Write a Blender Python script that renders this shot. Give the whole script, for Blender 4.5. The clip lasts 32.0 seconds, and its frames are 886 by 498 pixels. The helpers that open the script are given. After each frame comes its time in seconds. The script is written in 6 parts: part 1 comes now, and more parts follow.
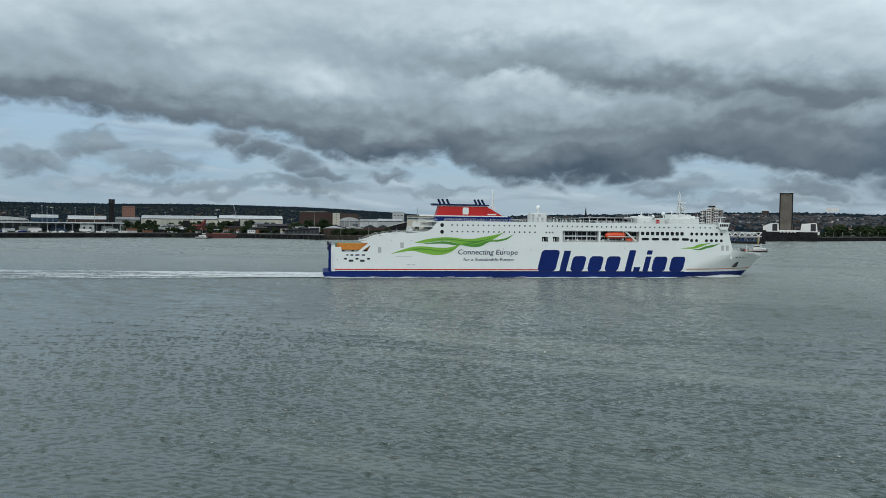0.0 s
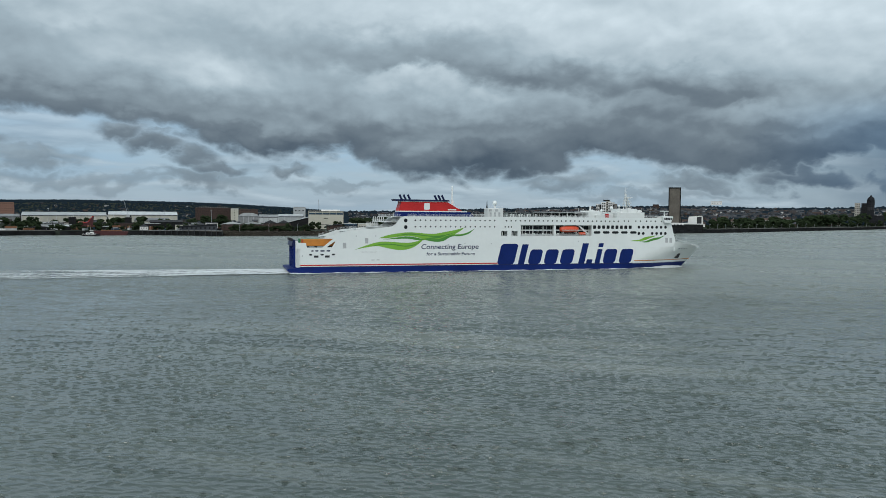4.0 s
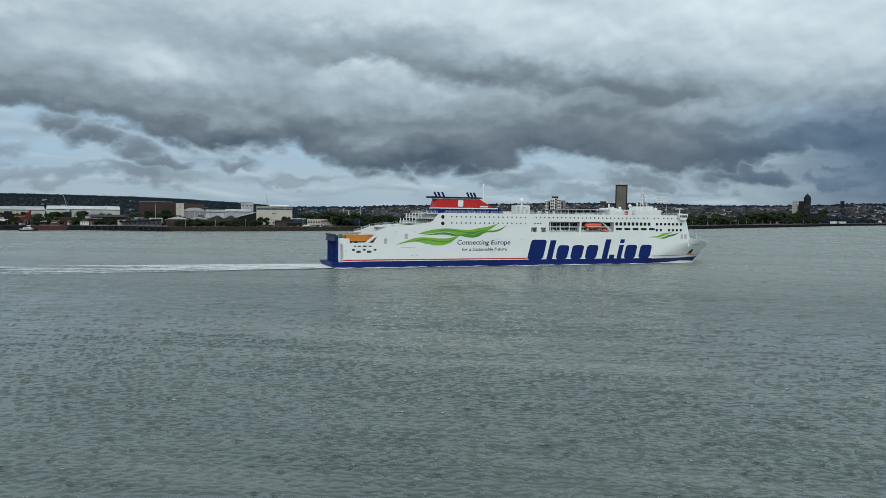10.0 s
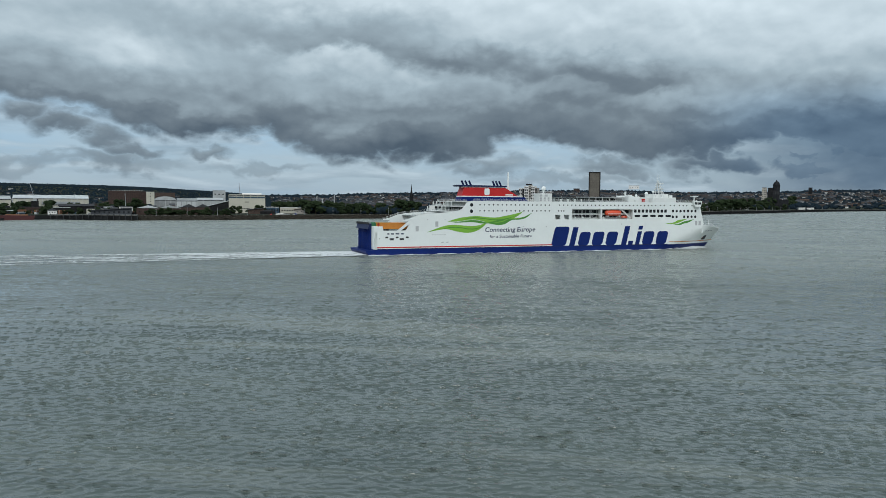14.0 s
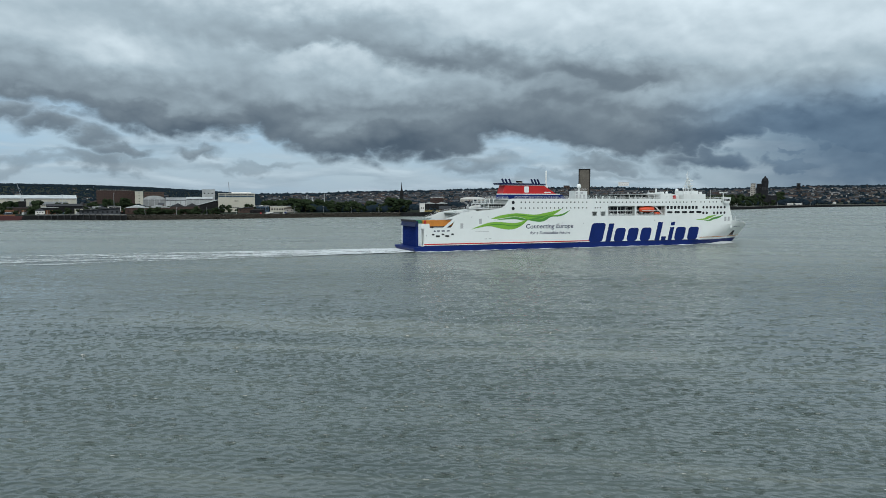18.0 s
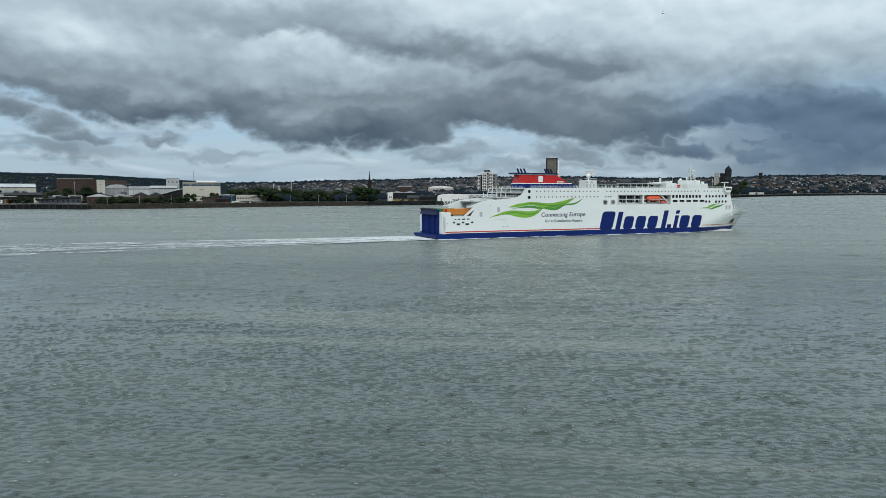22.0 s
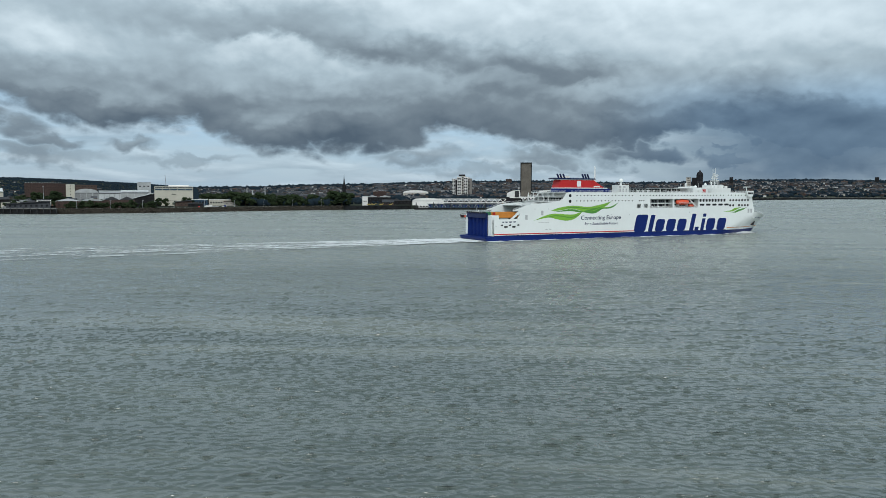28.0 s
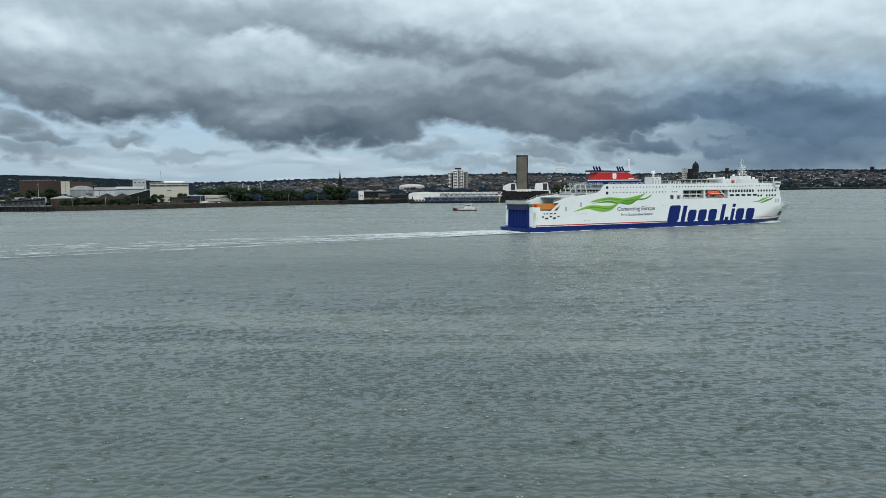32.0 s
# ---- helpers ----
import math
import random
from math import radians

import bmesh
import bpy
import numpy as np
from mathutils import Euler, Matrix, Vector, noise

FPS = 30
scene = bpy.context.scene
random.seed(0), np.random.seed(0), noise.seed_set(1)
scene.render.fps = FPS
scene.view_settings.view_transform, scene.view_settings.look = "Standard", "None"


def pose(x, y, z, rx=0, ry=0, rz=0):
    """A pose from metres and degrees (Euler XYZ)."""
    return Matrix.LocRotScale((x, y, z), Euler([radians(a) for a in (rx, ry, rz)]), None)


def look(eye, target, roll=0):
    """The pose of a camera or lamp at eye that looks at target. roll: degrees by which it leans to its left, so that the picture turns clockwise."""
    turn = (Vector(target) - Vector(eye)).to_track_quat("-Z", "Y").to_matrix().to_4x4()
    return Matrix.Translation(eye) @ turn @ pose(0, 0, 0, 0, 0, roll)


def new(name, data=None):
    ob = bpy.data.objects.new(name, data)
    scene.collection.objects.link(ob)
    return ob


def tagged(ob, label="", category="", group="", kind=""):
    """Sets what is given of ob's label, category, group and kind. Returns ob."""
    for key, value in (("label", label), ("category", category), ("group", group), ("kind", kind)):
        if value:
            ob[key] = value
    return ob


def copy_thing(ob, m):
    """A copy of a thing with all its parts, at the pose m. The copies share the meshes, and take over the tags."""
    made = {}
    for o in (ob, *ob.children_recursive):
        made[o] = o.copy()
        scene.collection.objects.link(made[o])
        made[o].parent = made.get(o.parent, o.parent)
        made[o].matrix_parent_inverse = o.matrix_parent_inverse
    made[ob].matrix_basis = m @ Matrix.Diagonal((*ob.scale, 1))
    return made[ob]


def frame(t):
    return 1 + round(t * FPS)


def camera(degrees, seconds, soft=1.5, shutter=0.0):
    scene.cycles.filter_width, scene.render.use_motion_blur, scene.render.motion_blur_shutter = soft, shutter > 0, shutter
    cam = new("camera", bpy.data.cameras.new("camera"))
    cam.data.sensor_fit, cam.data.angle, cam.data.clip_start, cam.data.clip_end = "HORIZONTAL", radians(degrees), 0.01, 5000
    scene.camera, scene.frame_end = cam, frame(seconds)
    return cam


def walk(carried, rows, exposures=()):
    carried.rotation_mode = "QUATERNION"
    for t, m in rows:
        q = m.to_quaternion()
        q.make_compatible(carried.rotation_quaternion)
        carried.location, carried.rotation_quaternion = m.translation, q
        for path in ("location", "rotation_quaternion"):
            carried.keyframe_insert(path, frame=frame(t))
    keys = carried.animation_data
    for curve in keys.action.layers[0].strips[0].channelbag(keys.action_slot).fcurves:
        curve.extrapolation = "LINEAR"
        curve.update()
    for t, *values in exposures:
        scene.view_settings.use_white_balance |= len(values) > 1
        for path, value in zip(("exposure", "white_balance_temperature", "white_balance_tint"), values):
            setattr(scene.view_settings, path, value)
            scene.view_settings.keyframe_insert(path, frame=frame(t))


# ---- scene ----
cam = camera(61.23, 32.0, soft=0.6)
EYE = (0.0, 0.0, 25.0)


def aim(yaw, pitch, roll):
    """The standing camera turned by degrees: to the right, up, and over to its left."""
    return pose(*EYE, 90 + pitch, 0, -yaw) @ pose(0, 0, 0, 0, 0, roll)


walk(cam, [
    (0, aim(-24.22, -2.19, 0.74)), (0.5, aim(-24.68, -2.26, 0.79)), (1, aim(-24.57, -2.22, 0.71)), (1.5, aim(-24.32, -2.16, 0.72)), (2, aim(-22.66, -2.12, 0.92)),
    (2.5, aim(-21.43, -1.64, 0.53)), (3, aim(-20.27, -1.60, 0.35)), (3.5, aim(-18.34, -2.30, 0.28)), (5.5, aim(-14.81, -2.60, 0.81)), (6, aim(-14.40, -2.46, 0.80)),
    (6.5, aim(-14.07, -2.41, 0.79)), (7, aim(-13.75, -2.43, 0.69)), (7.5, aim(-13.41, -2.46, 0.65)), (8, aim(-13.07, -2.54, 0.74)), (8.5, aim(-12.94, -2.57, 0.70)),
    (9, aim(-13.11, -2.74, 0.64)), (9.5, aim(-13.17, -2.78, 0.60)), (10, aim(-12.99, -2.80, 0.64)), (10.5, aim(-12.81, -2.78, 0.72)), (11, aim(-12.67, -2.84, 0.71)),
    (11.5, aim(-12.58, -3.04, 0.50)), (12, aim(-12.61, -3.06, 0.41)), (12.5, aim(-12.55, -3.28, 0.31)), (13, aim(-12.31, -3.55, 0.39)), (13.5, aim(-11.74, -3.72, 0.41)),
    (14, aim(-11.03, -3.72, 0.42)), (14.5, aim(-10.62, -3.72, 0.41)), (16.5, aim(-10.44, -3.74, 0.26)), (17, aim(-10.57, -3.86, 0.09)), (17.5, aim(-10.52, -3.91, 0.08)),
    (18, aim(-10.31, -3.89, 0.08)), (18.5, aim(-9.88, -3.80, 0.17)), (19, aim(-9.58, -3.76, 0.13)), (19.5, aim(-9.52, -3.78, 0.05)), (20, aim(-9.44, -3.86, -0.04)),
    (20.5, aim(-9.29, -3.96, -0.01)), (21, aim(-8.88, -4.18, 0.02)), (21.5, aim(-8.30, -4.40, 0.12)), (22, aim(-7.87, -4.72, 0.13)), (22.5, aim(-7.71, -5.01, 0.10)),
    (23, aim(-7.48, -5.09, 0.07)), (23.5, aim(-7.19, -4.85, 0.16)), (24, aim(-7.00, -4.69, 0.05)), (24.5, aim(-6.83, -4.62, 0.04)), (25, aim(-6.56, -4.41, 0.12)),
    (25.5, aim(-6.38, -4.37, 0.22)), (27.5, aim(-6.10, -4.25, 0.14)), (28, aim(-5.96, -4.39, 0.12)), (28.5, aim(-5.80, -4.41, 0.10)), (29, aim(-5.77, -4.38, 0.14)),
    (29.5, aim(-5.85, -4.38, 0.18)), (30, aim(-5.80, -4.45, 0.32)), (30.5, aim(-5.56, -4.68, 0.23)), (31, aim(-5.55, -4.69, 0.02)), (31.5, aim(-5.60, -4.75, -0.28)),
    (32, aim(-5.71, -4.88, -0.43))],
    exposures=[(0, 0.0), (12, 0.05), (24, 0.20), (32, 0.23)])

# ---- sky and sun ----
SUN_ELEVATION, SUN_AZIMUTH = radians(42), radians(172)
world = bpy.data.worlds.new("cloudy_sky")
scene.world = world
world.use_nodes = True
wt = world.node_tree
wt.nodes.clear()


def node(tree, kind, **inputs):
    n = tree.nodes.new(kind)
    for key, value in inputs.items():
        key = int(key[1:]) if key[0] == "i" and key[1:].isdigit() else key.replace("_", " ")
        if isinstance(value, bpy.types.NodeSocket):
            tree.links.new(value, n.inputs[key])
        else:
            n.inputs[key].default_value = value
    return n


def calc(tree, op, a, b=0.0, c=0.0, clamp=False):
    n = tree.nodes.new("ShaderNodeMath")
    n.operation, n.use_clamp = op, clamp
    for i, v in enumerate((a, b, c)):
        if isinstance(v, bpy.types.NodeSocket):
            tree.links.new(v, n.inputs[i])
        else:
            n.inputs[i].default_value = v
    return n.outputs[0]


def blend(tree, fac, a, b, mode="MIX"):
    n = tree.nodes.new("ShaderNodeMix")
    n.data_type, n.blend_type = "RGBA", mode
    for i, v in ((0, fac), (6, a), (7, b)):
        if isinstance(v, bpy.types.NodeSocket):
            tree.links.new(v, n.inputs[i])
        else:
            n.inputs[i].default_value = v if i == 0 else (*v, 1)
    return n.outputs[2]


def step(tree, x, lo, hi, a=0.0, b=1.0):
    n = tree.nodes.new("ShaderNodeMapRange")
    n.interpolation_type = "SMOOTHSTEP"
    for i, v in enumerate((x, lo, hi, a, b)):
        if isinstance(v, bpy.types.NodeSocket):
            tree.links.new(v, n.inputs[i])
        else:
            n.inputs[i].default_value = v
    return n.outputs[0]


def fbm(tree, vec, scale, detail=5, rough=0.55, warp=0.0):
    n = node(tree, "ShaderNodeTexNoise", Vector=vec, Scale=scale, Detail=detail, Roughness=rough, Distortion=warp)
    return n.outputs[0]


sky = wt.nodes.new("ShaderNodeTexSky")
sky.sky_type, sky.sun_disc = "NISHITA", False
sky.sun_elevation, sky.sun_rotation = SUN_ELEVATION, SUN_AZIMUTH
coord = wt.nodes.new("ShaderNodeTexCoord")
xyz = node(wt, "ShaderNodeSeparateXYZ", Vector=coord.outputs["Generated"])
deg = 57.29578
azim = calc(wt, "MULTIPLY", calc(wt, "ARCTAN2", xyz.outputs[0], xyz.outputs[1]), deg)
elev = calc(wt, "MULTIPLY", calc(wt, "ARCSINE", xyz.outputs[2]), deg)
# cloud coordinates: bearing and height, flattened towards the horizon
face = node(wt, "ShaderNodeCombineXYZ", X=calc(wt, "MULTIPLY", azim, 0.085), Y=calc(wt, "MULTIPLY", elev, 0.135), Z=0.0)
upper = node(wt, "ShaderNodeVectorMath", i0=face.outputs[0], i1=(0.02, 0.09, 0.0))
big = fbm(wt, face.outputs[0], 0.8, 2, 0.5, 0.2)
billow = calc(wt, "ABSOLUTE", calc(wt, "SUBTRACT", fbm(wt, face.outputs[0], 3.4, 5, 0.5, 0.1), 0.5))
curl = fbm(wt, face.outputs[0], 2.2, 5, 0.46, 0.15)
curl_up = fbm(wt, upper.outputs[0], 2.2, 5, 0.46, 0.15)
fine = fbm(wt, face.outputs[0], 8.0, 4, 0.55, 0.2)
# every outline is ragged by the same turbulence
drift = node(wt, "ShaderNodeTexNoise", Vector=face.outputs[0], Scale=2.1, Detail=7, Roughness=0.52, Distortion=0.15)
push = node(wt, "ShaderNodeSeparateXYZ", Vector=drift.outputs[1])
swell = calc(wt, "MULTIPLY", billow, 4.0)
east = calc(wt, "ADD", azim, calc(wt, "MULTIPLY", calc(wt, "SUBTRACT", push.outputs[0], 0.5), 6.5))
high = calc(wt, "ADD", calc(wt, "ADD", elev, calc(wt, "MULTIPLY", calc(wt, "SUBTRACT", push.outputs[1], 0.5), 3.6)), calc(wt, "SUBTRACT", swell, 0.32))


def cloud(under, a, e, wa, we, low, top, edge=0.35, full=1.0, lean=0.0):
    """Lay a cloud body about the bearing a and height e over what is under it: grey low at its foot and top at its crown."""
    da = calc(wt, "SUBTRACT", east, a)
    u = calc(wt, "DIVIDE", da, wa)
    v = calc(wt, "DIVIDE", calc(wt, "SUBTRACT", calc(wt, "SUBTRACT", high, e), calc(wt, "MULTIPLY", da, lean)), we)
    d = calc(wt, "SQRT", calc(wt, "ADD", calc(wt, "MULTIPLY", u, u), calc(wt, "MULTIPLY", v, v)))
    tone = step(wt, v, -0.9, 0.9, low, top)
    mask = step(wt, d, 1.0 + min(.9, edge * 1.45), max(0.0, 1.0 - edge * 1.45), 0.0, full)
    n = wt.nodes.new("ShaderNodeMix")
    for i, val in ((0, mask), (2, under), (3, tone)):
        if isinstance(val, bpy.types.NodeSocket):
            wt.links.new(val, n.inputs[i])
        else:
            n.inputs[i].default_value = val
    return n.outputs[0], mask


# the deck's hanging edge, higher to the west
hem = wt.nodes.new("ShaderNodeValToRGB")
wt.links.new(calc(wt, "DIVIDE", calc(wt, "ADD", azim, 70.0), 110.0, clamp=True), hem.inputs[0])
hem.color_ramp.elements[0].position, hem.color_ramp.elements[0].color = 0.0, (0.7, 0.7, 0.7, 1)
hem.color_ramp.elements[1].position, hem.color_ramp.elements[1].color = 1.0, (0.3, 0.3, 0.3, 1)
for a, e in ((-56, 7.2), (-43, 6.6), (-38, 5.5), (-34, 4.9), (-29, 4.4), (-24, 4.5), (-20, 3.0), (-12, 2.8), (-8.5, 3.0), (-6.5, 4.2), (-3.0, 4.1), (-1.0, 3.3), (3.4, 2.8), (8, 2.7), (10.5, 4.0), (13.5, 3.9), (16.5, 2.8), (21, 1.6)):
    hem.color_ramp.elements.new((a + 70) / 110).color = (e / 10, e / 10, e / 10, 1)
base = calc(wt, "MULTIPLY", hem.outputs[0], 10.0)
over = calc(wt, "SUBTRACT", high, base)
cover = step(wt, over, -0.45, 0.7)
grey = step(wt, over, 0.0, 2.8, 0.14, 0.45)
grey = calc(wt, "ADD", grey, step(wt, elev, 7.0, 14.0, 0.0, 0.24))
for spec in (
        # pale crowns high up, then the long dark streak under them
        (-13, 14.6, 9, 1.8, .66, .80, .6, .8), (7, 12.6, 9, 2.8, .60, .82, .6, .95), (20, 10, 9, 2.8, .52, .74, .6, .9),
        (-50, 12.0, 9, 2.2, .46, .60, .6, .85), (-42.5, 12.8, 2.6, .7, .62, .74, .5, .9), (-33, 13.4, 7, 1.6, .50, .62, .6, .8),
        (-20, 12.6, 8, 1.2, .34, .46, .6, .8), (-12, 10.9, 10, .95, .24, .38, .75, .85, -.07), (1, 9.2, 9, 1.1, .18, .34, .6, .9, -.12),
        # the lit lumps of the deck
        (-47, 8.6, 8, 1.3, .22, .40, .6, .85), (-38.5, 9.5, 4.0, 1.9, .34, .60, .3, .9), (-33.4, 8.8, 3.6, 2.2, .34, .70, .26, .95),
        (-27.5, 8.4, 3.6, 2.2, .30, .56, .4, .8), (-19.5, 9.2, 4.2, 1.7, .44, .70, .2, .95), (-14.5, 8.0, 5.0, 1.9, .28, .62, .3, .9), (-21.5, 7.0, 4.6, 1.3, .26, .50, .3, .8), (-9, 7.0, 5, 1.4, .22, .46, .4, .8),
        (-2, 6.6, 5, 1.5, .16, .30, .5, .8), (8, 7.0, 5, 1.2, .24, .54, .3, .85), (15, 7.8, 6, 1.1, .34, .58, .5, .8),
        # dark bellies along the hem
        (-30, 5.5, 5.4, .85, .08, .24, .4, .95), (-15, 4.3, 7.0, 1.4, .05, .26, .45, .95), (-3.5, 5.3, 6.5, 1.2, .07, .24, .5, .9), (6.5, 4.1, 5.2, 1.4, .04, .18, .4, .95), (17, 5.1, 7.5, 1.0, .0, .18, .5, .95)):
    grey, _ = cloud(grey, *spec)
# loose scraps of cloud in the gap under the deck
for spec in (
        (-49, 4.7, 2.6, 1.1, .28, .50, .3, .85), (-53.5, 3.5, 2.6, .9, .30, .52, .35, .8), (-45.5, 3.6, 2.6, .7, .34, .52, .4, .7), (-39.6, 5.3, 1.5, .7, .16, .36, .4, .95), (-37.4, 4.5, 1.9, .62, .14, .32, .4, .95), (-35.0, 3.9, 1.5, .7, .18, .36, .4, .9), (-33.4, 3.2, 1.5, .6, .20, .34, .4, .9), (-34.5, 2.3, 3.4, .5, .30, .42, .5, .8),
        (-28.2, 3.3, 1.5, .5, .26, .42, .35, .85), (-24, 2.2, 3.0, .3, .42, .52, .5, .5), (-7.5, 2.5, 3.4, .5, .28, .40, .5, .7), (9, 2.6, 3.0, .9, .05, .22, .3, .95), (1.5, 2.4, 2.6, .5, .26, .40, .4, .8), (14.5, 2.5, 2.8, .6, .10, .28, .35, .9), (21.5, 3.0, 10, 2.9, .11, .17, .5, .95), (-1, 1.6, 6, .3, .44, .50, .5, .5), (-42, 2.2, 8, .4, .40, .5, .5, .5)):
    grey, mask = cloud(grey, *spec)
    cover = calc(wt, "MAXIMUM", cover, mask)
# light from above picks out the crowns of the smaller billows
relief = calc(wt, "MULTIPLY", calc(wt, "SUBTRACT", curl, curl_up), step(wt, elev, 4.0, 14.0, 0.56, 0.40))
shade = calc(wt, "ADD", calc(wt, "ADD", grey, relief), calc(wt, "ADD", calc(wt, "MULTIPLY", calc(wt, "SUBTRACT", big, 0.5), -0.15), calc(wt, "MULTIPLY", calc(wt, "SUBTRACT", fine, 0.5), 0.03)))
# unseen sky overhead: darkened ahead for wave contrast, brightened southward to light the ship
shade = calc(wt, "ADD", shade, calc(wt, "MULTIPLY", step(wt, elev, 14.0, 34.0), step(wt, xyz.outputs[1], 0.55, -0.35, -0.30, 0.66)))
ramp = wt.nodes.new("ShaderNodeValToRGB")
wt.links.new(shade, ramp.inputs[0])
ramp.color_ramp.elements[0].position, ramp.color_ramp.elements[0].color = 0.0, (0.052, 0.076, 0.104, 1)
ramp.color_ramp.elements[1].position, ramp.color_ramp.elements[1].color = 1.0, (0.64, 0.73, 0.79, 1)
for pos, col in ((0.28, (0.117, 0.152, 0.183, 1)), (0.55, (0.255, 0.325, 0.372, 1)), (0.75, (0.415, 0.495, 0.545, 1))):
    ramp.color_ramp.elements.new(pos).color = col
east_tint = calc(wt, "MULTIPLY", step(wt, azim, 3.0, 15.0), step(wt, elev, 9.0, 5.5))
deck = blend(wt, east_tint, ramp.outputs[0], blend(wt, 1.0, ramp.outputs[0], (0.84, 1.0, 1.16), "MULTIPLY"))
pale = blend(wt, step(wt, elev, 0.0, 7.0), (0.190, 0.283, 0.378), (0.234, 0.363, 0.490))
pale = blend(wt, step(wt, azim, -8.0, 16.0, 0.0, 0.6), pale, (0.155, 0.21, 0.262))
# low cumulus far off under the deck: flat grey feet and paler heads, drawn out along the horizon
rack = node(wt, "ShaderNodeMapping", Vector=face.outputs[0], Scale=(0.75, 2.6, 1.0)).outputs[0]
rack_up = node(wt, "ShaderNodeVectorMath", i0=rack, i1=(0.03, 0.16, 0.0)).outputs[0]
heap, heap_up = fbm(wt, rack, 2.3, 7, 0.52, 0.25), fbm(wt, rack_up, 2.3, 7, 0.52, 0.25)
lit = calc(wt, "ADD", calc(wt, "MULTIPLY", calc(wt, "SUBTRACT", heap, heap_up), 2.6), 0.45, clamp=True)
body = blend(wt, lit, (0.144, 0.214, 0.290), (0.300, 0.386, 0.464))
veil = step(wt, fbm(wt, rack, 0.9, 4, 0.5, 0.2), 0.34, 0.66, 0.0, 0.5)
haze = blend(wt, veil, pale, (0.275, 0.350, 0.408))
haze = blend(wt, step(wt, heap, 0.42, 0.58, 0.0, 0.85), haze, body)
nishita = blend(wt, 1.0, sky.outputs[0], (0.1, 0.1, 0.1), "MULTIPLY")
clear = blend(wt, 0.88, nishita, haze)
skin = blend(wt, cover, clear, deck)
skin = blend(wt, step(wt, elev, -1.0, -6.0), skin, (0.12, 0.14, 0.14))
back = node(wt, "ShaderNodeBackground", Color=skin, Strength=1.38)
wt.links.new(back.outputs[0], wt.nodes.new("ShaderNodeOutputWorld").inputs[0])

sun = new("sun", bpy.data.lights.new("sun", "SUN"))
sun.data.energy, sun.data.angle, sun.data.color = 1.15, radians(20), (1.0, 0.985, 0.955)
sun.matrix_world = look((0, 0, 0), (-math.sin(SUN_AZIMUTH) * math.cos(SUN_ELEVATION), -math.cos(SUN_AZIMUTH) * math.cos(SUN_ELEVATION), -math.sin(SUN_ELEVATION)))
scene.view_settings.exposure = 0.0

# ---- materials ----
def paint(name, colour, rough=0.5, spots=0.12, scale=0.6, metal=0.0, streak=0.0, bump=0.0, vary=0.0, spec=0.5):
    """A painted or plain surface: two scales of variation, optional run-down streaks, relief and change from piece to piece."""
    m = bpy.data.materials.new(name)
    m.use_nodes = True
    t = m.node_tree
    b = t.nodes["Principled BSDF"]
    pos = t.nodes.new("ShaderNodeTexCoord").outputs["Object"]
    wide, grain = fbm(t, pos, scale, 4, 0.6), fbm(t, pos, scale * 9, 3, 0.6)
    mixf = calc(t, "ADD", calc(t, "MULTIPLY", wide, 0.7), calc(t, "MULTIPLY", grain, 0.3))
    lo, hi = tuple(c * (1 - spots * 1.6) for c in colour), tuple(min(1, c * (1 + spots)) for c in colour)
    col = blend(t, step(t, mixf, 0.3, 0.7), lo, hi)
    if streak:
        s = node(t, "ShaderNodeMapping", Vector=pos, Scale=(0.9, 0.9, 0.06))
        runs = step(t, fbm(t, s.outputs[0], 1.0, 5, 0.7), 0.56, 0.75, 0.0, streak)
        col = blend(t, runs, col, tuple(c * 0.62 + d for c, d in zip(colour, (0.05, 0.03, 0.01))))
    if vary:
        rnd = t.nodes.new("ShaderNodeObjectInfo").outputs["Random"]
        hsv = node(t, "ShaderNodeHueSaturation", Color=col, Value=calc(t, "ADD", 1 - vary, calc(t, "MULTIPLY", rnd, 2 * vary)), Hue=calc(t, "ADD", 0.5 - vary * 0.06, calc(t, "MULTIPLY", rnd, vary * 0.12)))
        col = hsv.outputs[0]
    t.links.new(col, b.inputs["Base Color"])
    t.links.new(step(t, grain, 0.2, 0.8, rough * 0.85, min(1, rough * 1.15)), b.inputs["Roughness"])
    b.inputs["Metallic"].default_value, b.inputs["Specular IOR Level"].default_value = metal, spec
    if bump:
        bn = node(t, "ShaderNodeBump", Strength=0.5, Distance=bump, Height=mixf)
        t.links.new(bn.outputs[0], b.inputs["Normal"])
    return m


def leafy(name, a, b2, scale=0.5):
    m = bpy.data.materials.new(name)
    m.use_nodes = True
    t = m.node_tree
    b = t.nodes["Principled BSDF"]
    pos = t.nodes.new("ShaderNodeTexCoord").outputs["Object"]
    isle = t.nodes.new("ShaderNodeNewGeometry").outputs["Random Per Island"]
    rnd = t.nodes.new("ShaderNodeObjectInfo").outputs["Random"]
    f = calc(t, "ADD", calc(t, "MULTIPLY", fbm(t, pos, scale, 3), 0.5), calc(t, "MULTIPLY", isle, 0.5))
    f = calc(t, "ADD", calc(t, "MULTIPLY", f, 0.7), calc(t, "MULTIPLY", rnd, 0.3))
    t.links.new(blend(t, f, a, b2), b.inputs["Base Color"])
    b.inputs["Roughness"].default_value, b.inputs["Specular IOR Level"].default_value = 0.9, 0.0
    return m


